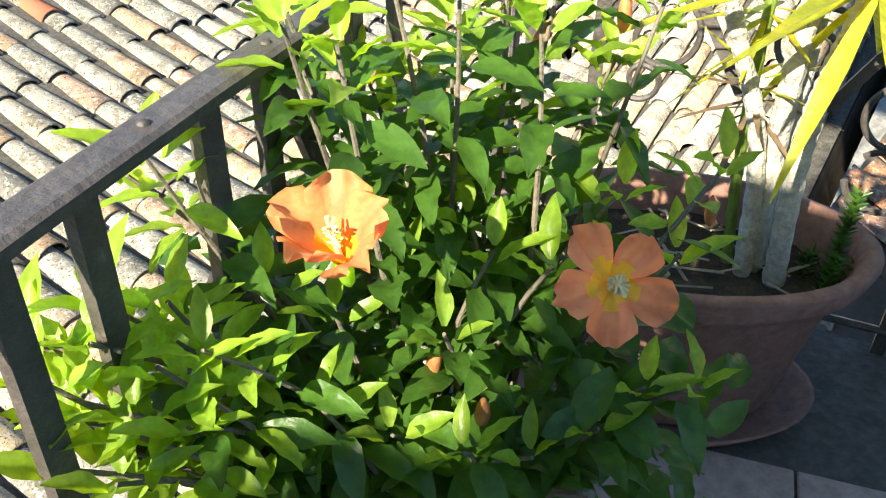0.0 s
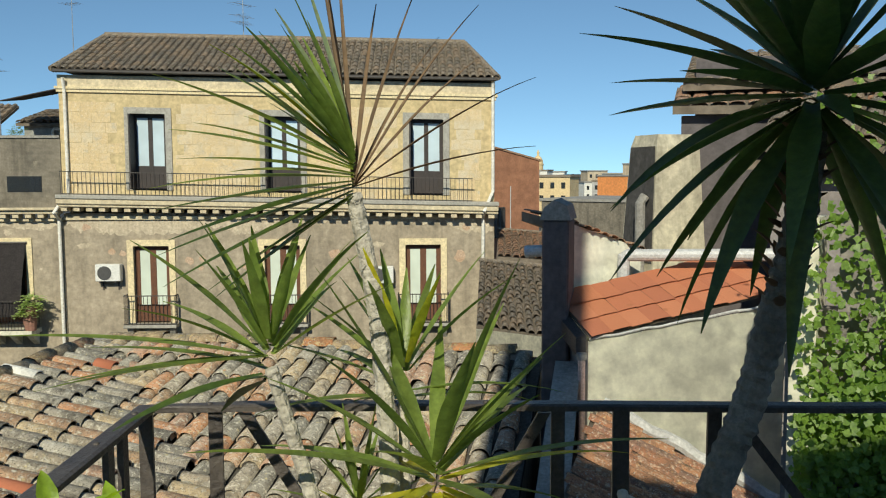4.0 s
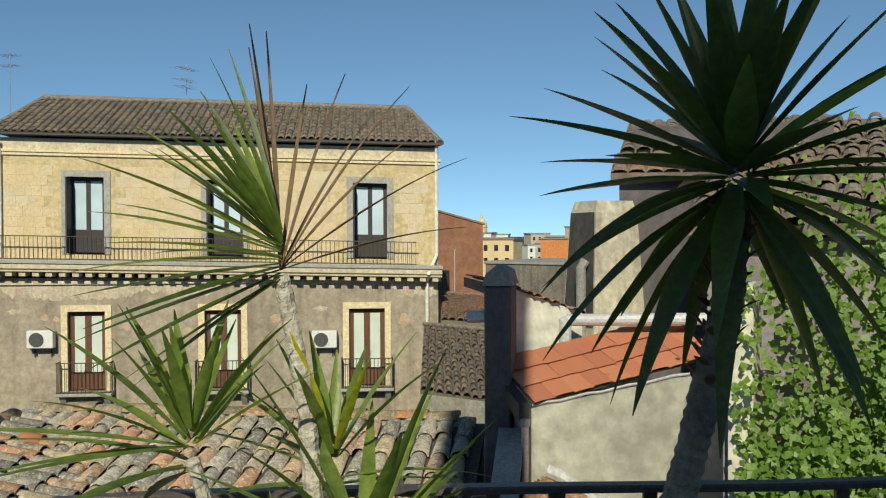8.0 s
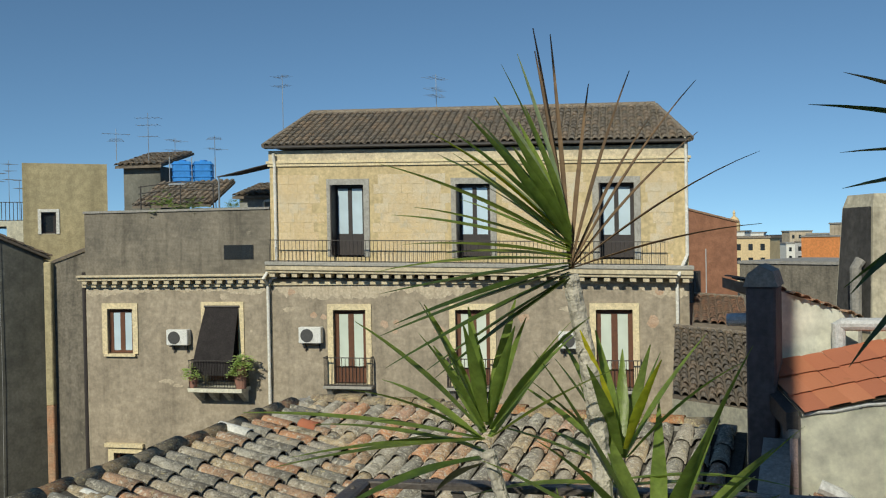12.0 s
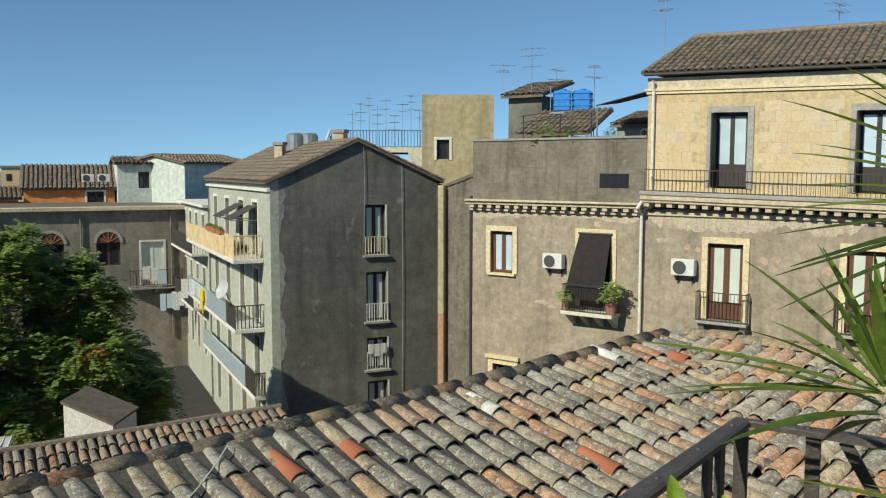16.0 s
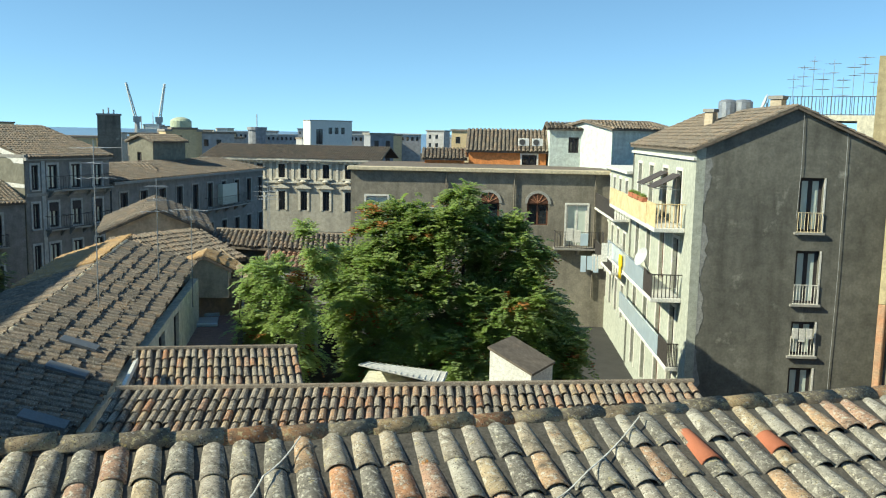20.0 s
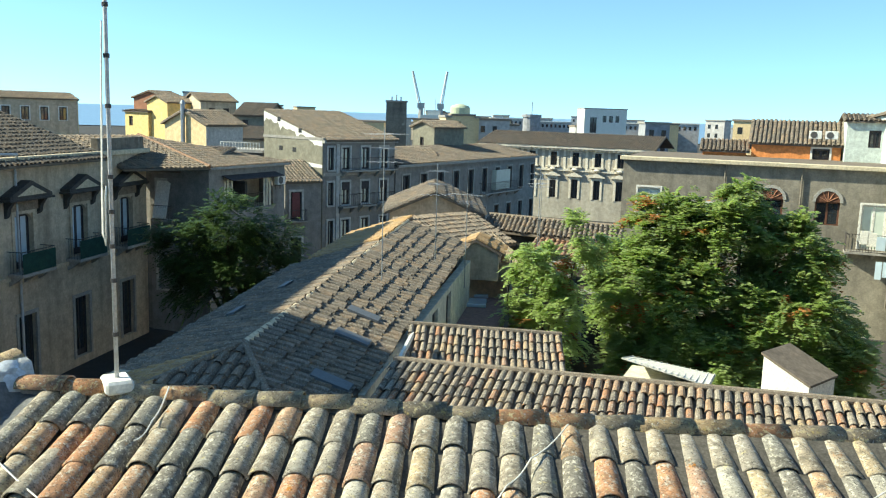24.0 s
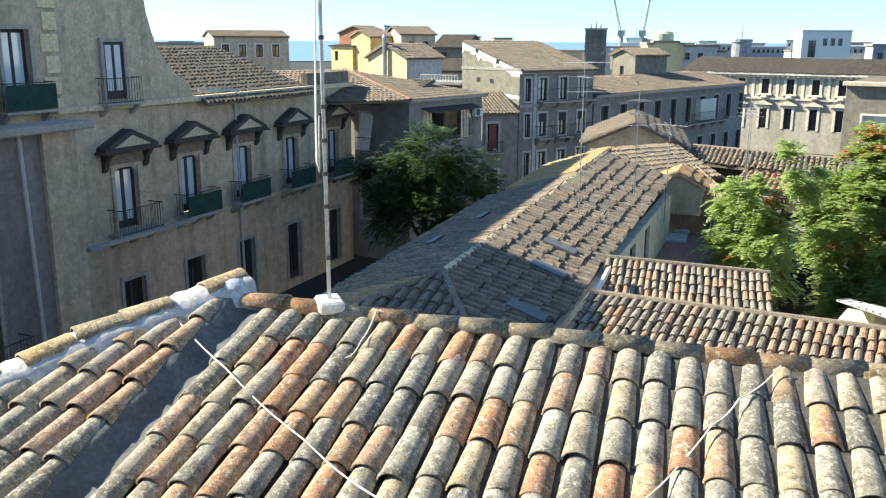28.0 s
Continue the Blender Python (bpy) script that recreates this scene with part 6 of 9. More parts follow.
_bm = bmesh.new()
for (h0, s0), (h1, s1) in zip(((GROUND, 0.46), (0.5, 0.36), (1.85, 0.29)), ((0.5, 0.36), (1.85, 0.29), (2.0, 0.25))):
    q = [_bm.verts.new((a * s, b * s, h)) for h, s in ((h0, s0), (h1, s1)) for a, b in ((-1, -1), (1, -1), (1, 1), (-1, 1))]
    for k in range(4):
        _bm.faces.new((q[k], q[(k + 1) % 4], q[4 + (k + 1) % 4], q[4 + k]))
_bm.faces.new(q[4:])
part("chimney_body", _bm, M["sooty"], ch)
# left face gets a darker sheet than the other faces
part("sooty_face", slab([(-0.366, -0.34, 0.5), (-0.296, -0.27, 1.86), (-0.296, 0.27, 1.86), (-0.366, 0.34, 0.5)], 0.006), M["blackening"], ch)
part("flue", tube(bmesh.new(), [(-0.44, -0.2, -1), (-0.44, -0.2, 1.2), (-0.38, -0.2, 1.28)], 0.06, 10), M["concrete"], ch)
# house with a tiled roof, its shade put into the dark plaster
dw = thing("neighbour_house", "grey plaster house darkened for shade, with stepped tiled roofs", "house", at(polar(-38.0, 11.2), -40))
part("lower_wall", bx(0, 2.6, 0, 0.3, GROUND, 2.25), M["shadewall"], dw)
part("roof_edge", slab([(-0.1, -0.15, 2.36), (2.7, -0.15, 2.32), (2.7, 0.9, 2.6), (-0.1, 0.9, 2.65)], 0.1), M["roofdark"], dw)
part("upper_wall", bx(0.15, 2.6, 0.5, 0.8, 2.2, 3.0), M["shadewall"], dw)
part("end_wall", bx(0, 0.3, 0.3, 4, GROUND, 2.2), M["shadewall"], dw)
roof("roof_tiles", dw, M["tileold"], (-0.1, 1.0, 2.71), (1, 0, 0), (0, -1.1, -0.32), 2.8, 1.15, 0.22, 0.36, seed=103, flat=0.25, lift=0.005, jitter=0.006)
roof("roof_tiles", dw, M["tilefar"], (0.0, 4.2, 3.55), (1, 0, 0), (0, -3.9, -0.85), 3.2, 4.0, 0.2, 0.38, seed=104, flat=0.35, lift=0.005, jitter=0.008)
rh = thing("neighbour_house", "ivy-grown house with a brown tiled roof", "house", at(polar(-43.5, 9.6), -52))
part("front_wall", bx(0, 6.5, 0, 0.3, GROUND, 1.55), M["darkwall"], rh)
roof("roof_tiles", rh, M["tilefar"], (-0.2, 3.9, 3.2), (1, 0, 0), (0, -4.2, -1.5), 7.0, 4.46, 0.24, 0.38, seed=105, arc=5)
part("side_wall", bx(0, 0.3, 0.3, 6, GROUND, 1.9), M["darkwall"], rh)
iv = thing("ivy_wall", "low wall thickly grown with green ivy", "wall", at(polar(-44.6, 6.6), -54))
part("wall", bx(0.0, 4.0, 0, 0.25, GROUND, 0.6), M["darkwall"], iv)
part("pier", bx(0.05, 0.22, -0.1, 0.3, GROUND, 1.25), M["whitewash"], iv)
part("pier", bx(0.34, 0.75, 0.0, 0.3, GROUND, 1.32), M["darkwall"], iv)
# red-brown house and tiled roofs beyond the courtyard
P_, A_, W_ = span(-25.2, 41, -28.85, 42.6)
rb = thing("town_house", "red-brown rendered house with a sloping top", "house", at(P_, A_))
part("front_wall", prism([(0, GROUND), (W_, GROUND), (W_, 2.1), (W_ * 0.35, 2.6), (0, 2.85)], 0, 0.4), M["redbrown"], rb)
part("roof", slab([(0, -0.05, 2.93), (W_ + 0.1, -0.05, 2.18), (W_ + 0.1, 9, 1.6), (0, 9, 2.4)], 0.09), M["tileold"], rb)
part("side_wall", bx(W_ - 0.4, W_ - 0.004, 0.4, 9, GROUND, 1.55), M["redbrown"], rb)
window(rb, 0.75, 0.8, -1.6, -0.1, -0.05, M["iron"], M["panedark"], 3, 0.0, None, sill=False)
part("cable", tube(bmesh.new(), [(1.45, -0.05, -3), (1.45, -0.05, 0.9)], 0.025, 5), M["pipegrey"], rb)
lean_to("low_roof_house", "tiled roof over the passage", [(*polar(-26.2, 31), -0.5), (*polar(-29.2, 31), -0.62), (*polar(-26.1, 26), -0.95), (*polar(-29.4, 25), -1.05)], M["plaster"], M["tileold"], 106)
lean_to("low_roof_house", "grey tiled roof over the passage", [(*polar(-25.0, 23.5), -0.85), (*polar(-29.4, 22), -0.85), (*polar(-24.8, 18), -1.62), (*polar(-29.6, 16.5), -1.5)], M["whitewash"], M["tilefar"], 107)
P_, A_, W_ = span(-29.0, 60, -36.0, 56)
house("town_house", "low dark house with a flat brown roof", P_, A_, W_, 8, -0.4, M["parapet"], flat=True)
P_, A_, W_ = span(-32.6, 110, -36.5, 105)
house("town_house", "orange flat-topped town house", P_, A_, W_, 8, 1.0, M["orange"], z0=-4, flat=True)
P_, A_, W_ = span(-34.2, 115, -35.7, 112)
house("town_house", "brown block on an orange house", P_, A_, W_, 8, 2.5, M["tan"], z0=-4, flat=True)
dm = thing("church", "pale distant church dome with a lantern", "church", at(polar(-28.7, 420), 0))
part("drum", lathe(bmesh.new(), [(2.6, -11), (2.6, 5.0), (2.9, 5.1), (2.9, 5.6)], 16), M["cream"], dm)
part("dome", lathe(bmesh.new(), [(2.6, 5.6), (2.45, 6.9), (1.9, 8.3), (1.0, 9.2), (0.5, 9.4)], 16), M["cream"], dm, smooth=True)
part("lantern", lathe(bmesh.new(), [(0.6, 9.3), (0.6, 10.8), (0.8, 10.9), (0.4, 11.6), (0, 12.6)], 10), M["cream"], dm)

# ---- near tiled roof below the terrace ----
R0, R1 = Vector((-7.15, -0.05, -0.43)), Vector((0.19, 11.13, -0.43))
RU = (R1 - R0).normalized()
RN = Vector((RU.y, -RU.x, 0))
SL = math.tan(radians(13.5))
V1 = (RN + Vector((0, 0, -SL))).normalized()
V2 = (-RU + Vector((0, 0, -SL))).normalized()
near = thing("near_roof", "old tiled roof of grey and orange half-round tiles below the terrace", "roof")
LEN = (R1 - R0).length
PU, PV = 0.2, 0.4
DN = 7.5

def plane1(a, b):
    # the two slopes meet in a valley that starts at the far corner of the ridges
    return a < LEN - b + 0.12


def plane2(a, b):
    return b < a + 0.3 and a < 5.25


_n1 = RU.cross(V1)
_n1 = _n1 if _n1.z > 0 else -_n1
_d1 = DN / math.cos(radians(13.5))
part("deck", slab([R0 - _n1 * 0.03 + RU * 0.3, R1 - _n1 * 0.03, R1 - _n1 * 0.03 - RU * _d1 + V1 * _d1, R0 - _n1 * 0.03 - RU * 4.4 + V1 * _d1], 0.1), M["tilebed"], near)
_deck2 = [R1 - Vector((0, 0, 0.03)), R1 + RN * 5.3 - Vector((0, 0, 0.03)), R1 + RN * 5.3 + V2 * 5.45 - Vector((0, 0, 0.03))]
part("deck", slab(_deck2, 0.1), M["tilebed"], near)
# the stretch nearest the terrace: each tile a piece of its own
NS0, NS1, ND1 = 3, 40, 8


def near_field(i, j):
    return NS0 <= i < NS1 and j < ND1


_v, _f = tiles(R0 - RU * (14 * PU), RU, V1, int(LEN / PU) + 14, int(_d1 / PV), PU, PV,
               lambda a, b: plane1(a - 14 * PU, b) and not near_field(int(a / PU) - 14, int(b / PV)) and not (0.4 < a - 14 * PU < 0.62 and b < 3.3) and a - 14 * PU > 0.3 - 0.63 * (b + 0.1), 7, 0.018, 11, 0.07, 0.022, spread=0.475)
# the strip beyond the valley stands a little higher
_v = [(x, y, z + (0.06 if (Vector((x, y, 0)) - R0).dot(RU) < 0.42 else 0.0)) for x, y, z in _v]
tagged(raw("tile_field", _v, _f, M["tile"], near, True), "field of half-round clay tiles", kind="stuff")
_v, _f = tiles(R1, RN, V2, int(9.5 / PU), int(_d1 / PV), PU, PV, plane2, 6, 0.018, 12, 0.07, 0.022, spread=0.475)
tagged(raw("tile_field", _v, _f, M["tile"], near, True), "field of half-round clay tiles", kind="stuff")
# walls under the roof's outer edges
for _p, _q in ((R0 + RU * 0.3, R1), (R1, R1 + RN * 5.3), (R1 + RN * 5.3, R1 + RN * 5.3 + V2 * 5.45), (R0 + RU * 0.33 - RN * 0.19, R0 - RU * 4.3 + RN * 7.2 - Vector((0, 0, 1.75)))):
    _bm = bmesh.new()
    _bm.faces.new([_bm.verts.new(v) for v in (_p - Vector((0, 0, 0.12)), _q - Vector((0, 0, 0.12)), Vector((_q.x, _q.y, GROUND)), Vector((_p.x, _p.y, GROUND)))])
    part("wall", _bm, M["plaster"], near)

# ---- terrace with its railing ----
FLOOR = 0.15
RAIL = [(-0.52, 0.1), (-0.42, 0.36), (-0.33, 0.61), (-0.25, 0.82), (-0.14, 1.09), (-0.02, 1.4), (0.17, 1.86), (0.37, 1.8), (0.7, 1.665), (1.05, 1.51), (1.48, 1.31), (1.8, 1.19), (2.6, 0.86)]
RZ = 1.085
M["floortile"] = surf("dark_terracotta_floor_tile", (0.4, 0.29, 0.25), (0.32, 0.235, 0.21), 4.0, 0.7, 0.2, 50.0, (0.34, 0.27, 0.24), 0.3, obj=0.12)
M["grout"] = surf("dirty_cement_joint", (0.12, 0.11, 0.1), (0.08, 0.075, 0.07), 8.0, 0.95, 0.4, 60.0)
_edge = [(x - 0.04, y + 0.05) for x, y in RAIL]
_poly = _edge + [(4.2, 0.2), (4.2, -3.6), (-0.9, -3.6), (-0.62, 0.0)]
_bm = bmesh.new()
_t = [_bm.verts.new((x, y, FLOOR - 0.012)) for x, y in _poly]
_b = [_bm.verts.new((x, y, GROUND)) for x, y in _poly]
_bm.faces.new(_t[::-1])
for i in range(len(_t)):
    j = (i + 1) % len(_t)
    _bm.faces.new((_t[i], _t[j], _b[j], _b[i]))
bmesh.ops.recalc_face_normals(_bm, faces=_bm.faces[:])
floor_ = tagged(link("floor", _bm, M["grout"]), "dark terracotta tiled terrace floor", kind="structure")
_me = None
_rot = pose(0, 0, 0, 0, 0, -18)
for i in range(-4, 12):
    for j in range(-9, 7):
        c = _rot @ Vector((i * 0.3 + 0.1, j * 0.3, 0))
        if not (-0.3 + 0.0 < c.x < 3.6 and -2.9 < c.y < 1.25):
            continue
        k = min(range(len(RAIL) - 1), key=lambda q: (Vector(RAIL[q]) - c.xy).length)
        if (c.x < RAIL[6][0] and c.y > 0.3 and c.x < np.interp(c.y, [p[1] for p in RAIL[:7]], [p[0] for p in RAIL[:7]]) + 0.2) or (c.x >= RAIL[6][0] and c.y > np.interp(c.x, [p[0] for p in RAIL[6:]], [p[1] for p in RAIL[6:]]) - 0.2):
            continue
        if _me is None:
            o = part("floor_tile", bx(-0.147, 0.147, -0.147, 0.147, -0.008, 0.0, bev=0.003), M["floortile"], floor_)
            _me = o.data
        else:
            o = new("floor_tile", _me)
            o.parent = floor_
        o.matrix_basis = Matrix.Translation((c.x, c.y, FLOOR)) @ _rot

# house wall behind the camera, whose shade falls over part of the terrace
_E0 = Vector((-0.5, -1.45))
_hd = Vector((0.848, -0.53))
_hw = bmesh.new()
_pl = [_E0 - _hd * 0.42, _E0 + _hd * 5.0, _E0 + _hd * 5.0 - Vector((0.53, 0.848)) * 4, _E0 - _hd * 0.42 - Vector((0.53, 0.848)) * 4]
_t = [_hw.verts.new((p.x, p.y, 5.0)) for p in _pl]
_b = [_hw.verts.new((p.x, p.y, GROUND)) for p in _pl]
_hw.faces.new(_t)
for i in range(4):
    _hw.faces.new((_t[i], _b[i], _b[(i + 1) % 4], _t[(i + 1) % 4]))
bmesh.ops.recalc_face_normals(_hw, faces=_hw.faces[:])
tagged(link("wall_rear", _hw, M["whitewash"]), kind="structure")
# unseen low walls added to shade the pots and lower leaves
for _a, _b, _top in ((-0.72, -0.42, 2.75), (-0.85, -0.72, 2.2)):
    _p = [_E0 + _hd * _a, _E0 + _hd * _b, _E0 + _hd * _b - Vector((0.53, 0.848)) * 0.3, _E0 + _hd * _a - Vector((0.53, 0.848)) * 0.3]
    tagged(link("wall_low", slab([(p.x, p.y, _top) for p in _p], _top - GROUND), M["whitewash"]), kind="structure")
# unseen block added behind the camera to shade the pillar and the roof's end
_sd, _sq = Vector((0.53, 0.848, 0)), Vector((0.848, -0.53, 0))
_sblock = bmesh.new()
_ring = [[_sblock.verts.new(_sd * s + _sq * q + Vector((0, 0, z))) for q, z in ((-0.86, 4.3), (0.04, 4.3), (0.04, 9.0), (-0.86, 9.0))] for s in (-1.55, -1.85)]
_sblock.faces.new(_ring[0]), _sblock.faces.new(_ring[1][::-1])
for i in range(4):
    _sblock.faces.new((_ring[0][i], _ring[1][i], _ring[1][(i + 1) % 4], _ring[0][(i + 1) % 4]))
bmesh.ops.recalc_face_normals(_sblock, faces=_sblock.faces[:])
tagged(link("wall_rear_bay", _sblock, M["whitewash"]), kind="structure")
# unseen block added left of the view; it shades the courtyard roof
tall = thing("street_house", "plain tall block added out of view to shade the courtyard roof", "house", at((-19.5, -8.7), 140))
part("wall", bx(0, 5, 0, 8, GROUND, 8.5), M["tan"], tall)

rail = thing("railing", "dark wrought-iron terrace railing with flat bars and scrolls", "railing")
_bm = bmesh.new()
_w, _h = 0.021, 0.007
_prev = None
for i, (x, y) in enumerate(RAIL):
    a, b = Vector(RAIL[max(i - 1, 0)]), Vector(RAIL[min(i + 1, len(RAIL) - 1)])
    d = (b - a).normalized()
    n = Vector((-d.y, d.x))
    ring = [_bm.verts.new((x + n.x * s * _w, y + n.y * s * _w, RZ + h)) for s, h in ((1, -_h), (1, _h * 0.5), (0.7, _h), (-0.7, _h), (-1, _h * 0.5), (-1, -_h))]
    if _prev:
        for k in range(6):
            _bm.faces.new((_prev[k], _prev[(k + 1) % 6], ring[(k + 1) % 6], ring[k]))
    _prev = ring
bmesh.ops.recalc_face_normals(_bm, faces=_bm.faces[:])
part("handrail", _bm, M["railiron"], rail, "flat worn iron handrail")
_len = [0.0]
for a, b in zip(RAIL, RAIL[1:]):
    _len.append(_len[-1] + (Vector(b) - Vector(a)).length)


def rivets():
    for i in range(14):
        p, _ = on_rail(0.12 + i * 0.19)
        part("rivet", lathe(bmesh.new(), [(0.0065, -0.002), (0.006, 0.002), (0.003, 0.0038), (0, 0.004)], 8, (p.x, p.y, RZ + 0.007)), M["railiron"], rail, smooth=True)


def on_rail(s):
    s = max(0.0, min(s, _len[-1] - 1e-4))
    i = max(k for k in range(len(_len) - 1) if _len[k] <= s)
    a, b = Vector(RAIL[i]), Vector(RAIL[i + 1])
    return a.lerp(b, (s - _len[i]) / (_len[i + 1] - _len[i])), (b - a).normalized()


def rail_bar(s, top=RZ, low=0.1, wide=0.014, thick=0.006, name="bar", s2=None):
    p, d = on_rail(s)
    q, _ = on_rail(s if s2 is None else s2)
    n = Vector((-d.y, d.x))
    bm = bmesh.new()
    ring = []
    for c, z in ((q, low), (p, top - 0.005)):
        ring.append([bm.verts.new((c.x + d.x * a * wide + n.x * b * thick, c.y + d.y * a * wide + n.y * b * thick, z)) for a, b in ((-1, -1), (1, -1), (1, 1), (-1, 1))])
    for k in range(4):
        bm.faces.new((ring[0][k], ring[0][(k + 1) % 4], ring[1][(k + 1) % 4], ring[1][k]))
    bm.faces.new(ring[0][::-1]), bm.faces.new(ring[1])
    return part(name, bm, M["railiron"], rail)


rivets()
_sj = _len[3]
for s in (_len[1], _len[2] - 0.03, _len[2] + 0.06, _sj + 0.1, _sj + 0.3, _sj + 0.42, _len[6] - 0.2, _len[6] - 0.13, _len[6] + 0.0, _len[6] + 0.14):
    rail_bar(s)
p0, _ = on_rail(_sj)
_bm = tube(bmesh.new(), [(p0.x, p0.y, 0.1), (p0.x, p0.y, RZ)], 0.016, 4)
for z in (0.8, 0.83, 0.86):
    box(_bm, p0.x - 0.024, p0.x + 0.024, p0.y - 0.024, p0.y + 0.024, z, z + 0.012)
part("post", _bm, M["railiron"], rail, "thicker post with collars")
_sr = _len[9]
for s, w in ((_sr - 0.1, 0.014), (_sr + 0.03, 0.017), (_sr + 0.22, 0.014), (_sr + 0.62, 0.014), (_sr + 0.86, 0.015), (_sr + 1.1, 0.014), (_sr + 1.5, 0.014)):
    rail_bar(s, wide=w)
for s, s2 in ((_len[6] + 0.2, _len[6] + 0.44), (_sr + 0.26, _sr + 0.56), (_len[6] + 0.82, _len[6] + 0.6), (_sj + 0.12, _sj + 0.3)):
    rail_bar(s, RZ - 0.01, 0.68, 0.013, 0.005, "brace", s2)


def scroll(s, z, r, turns=1.4, start=0.0, flip=1):
    p, d = on_rail(s)
    pts = []
    for k in range(34):
        w = k / 33
        a = start + flip * turns * 2 * math.pi * w
        rr = r * (1 - 0.78 * w)
        pts.append((p.x + d.x * rr * math.cos(a), p.y + d.y * rr * math.cos(a), z + rr * math.sin(a)))
    return part("scroll", tube(bmesh.new(), pts, 0.007, 6), M["railiron"], rail)


for s, z, r, a, f in ((_len[6] + 0.26, 0.78, 0.11, 3.3, -1), (_len[6] + 0.235, 0.68, 0.05, 3.6, 1), (_len[6] + 0.26, 0.4, 0.1, 3.6, 1), (_len[6] + 0.55, 0.8, 0.09, 0.4, 1),
                     (_sr + 0.45, 0.6, 0.12, 2.0, 1), (_sr + 0.42, 0.36, 0.1, 4.2, -1), (_sr + 0.75, 0.8, 0.11, 1.0, -1), (_sj + 0.2, 0.45, 0.11, 2.5, 1), (_len[1] + 0.1, 0.5, 0.12, 3.0, -1)):
    scroll(s, z, r, 1.4, a, f)
# two open rings back to back, joined by a collar
for z, a0 in ((0.69, -1.4), (0.55, 1.75)):
    p, d = on_rail(_len[6] + 0.74)
    part("scroll", tube(bmesh.new(), [(p.x + d.x * 0.068 * math.cos(a0 + k * 0.19), p.y + d.y * 0.068 * math.cos(a0 + k * 0.19), z + 0.068 * math.sin(a0 + k * 0.19)) for k in range(-25, 4)], 0.0075, 6), M["railiron"], rail)
part("collar", bx(p.x - 0.012, p.x + 0.012, p.y - 0.012, p.y + 0.012, 0.605, 0.635), M["railiron"], rail)
_bm = bmesh.new()
tube(_bm, [(*on_rail(_len[0] + i * 0.1)[0], 0.2) for i in range(42)], 0.01, 5)
part("lower_rail", _bm, M["railiron"], rail)
_c0, _c1 = (1.24, 1.31, 0.86), on_rail(_sr + 0.03)[0]
cord = thing("cord", "white cord tying a trunk to the railing", "cord")
part("cord_run", tube(bmesh.new(), [(_c1.x, _c1.y, 0.9), (1.14, 1.42, 0.875), (1.2, 1.36, 0.86), (1.3, 1.36, 0.85), (1.4, 1.34, 0.87), (1.5, 1.3, 0.88)], 0.004, 5), M["white"], cord)
part("knot", lathe(bmesh.new(), [(0, -0.012), (0.01, -0.008), (0.013, 0), (0.01, 0.008), (0, 0.012)], 8, (_c1.x, _c1.y - 0.01, 0.9)), M["white"], cord)

# ---- pots ----
M["terracotta"] = surf("matt_terracotta", (0.31, 0.16, 0.12), (0.26, 0.14, 0.11), 5.0, 0.75, 0.15, 70.0, (0.36, 0.17, 0.12), 0.25)
M["soil"] = surf("dry_potting_soil", (0.06, 0.045, 0.033), (0.1, 0.075, 0.05), 25.0, 0.98, 1.0, 120.0, (0.16, 0.12, 0.08), 0.35)


def pot(x, y, r=0.19, h=0.38, saucer=True, stretch=1.0, turn=0.0, label="large brown terracotta-coloured plant pot with a thick rim"):
    p = thing("plant_pot", label, "plant pot", pose(x, y, FLOOR, 0, 0, turn), "plant pots")
    body = [(0, 0.02), (r * 0.66, 0.02), (r * 0.7, 0.03), (r * 0.88, h - 0.07), (r * 0.9, h - 0.065), (r * 0.98, h - 0.06), (r * 1.0, h - 0.05), (r * 1.04, h - 0.012), (r * 1.03, h), (r * 0.96, h + 0.002), (r * 0.92, h - 0.012), (r * 0.87, h - 0.07), (r * 0.84, h - 0.13), (0, h - 0.13)]
    part("body", lathe(bmesh.new(), body, 40), M["terracotta"], p, smooth=True)
    if saucer:
        part("saucer", lathe(bmesh.new(), [(0, 0.0), (r * 0.85, 0.0), (r * 0.95, 0.035), (r * 0.92, 0.035), (r * 0.84, 0.012), (0, 0.012)], 36), M["terracotta"], p, smooth=True)
    bm = bmesh.new()
    rng = random.Random(int(x * 100))
    n, g = 9, {}
    bmesh.ops.create_circle(bm, cap_ends=True, segments=28, radius=r * 0.86)
    bmesh.ops.inset_region(bm, faces=bm.faces[:], thickness=r * 0.3, depth=0.0)
    bmesh.ops.subdivide_edges(bm, edges=bm.edges[:], cuts=2, use_grid_fill=True)
    for v in bm.verts:
        v.co.z = h - 0.085 + rng.uniform(-0.012, 0.014)
    part("soil", bm, M["soil"], p)
    bm = bmesh.new()
    for i in range(26):
        a, q = rng.uniform(0, 6.28), rng.uniform(0, r * 0.75)
        c = Vector((q * math.cos(a), q * math.sin(a), h - 0.07))
        d = Vector((rng.uniform(-1, 1), rng.uniform(-1, 1), rng.uniform(0, 0.25))).normalized() * rng.uniform(0.02, 0.06)
        tube(bm, [c - d, c + d], 0.0025, 4)
    tagged(part("twig", bm, M["plaster"], p), kind="stuff")
    for o in p.children:
        o.data.transform(Matrix.Diagonal((stretch, 1, 1, 1)))
    return p


pot(0.42, 1.44, 0.212, 0.39, True, 1.64, -9, "large oval terracotta planter with a thick rim and dry soil")
pot(1.13, 1.2, 0.19, 0.39)
pot(-0.02, 0.86, 0.16, 0.34)

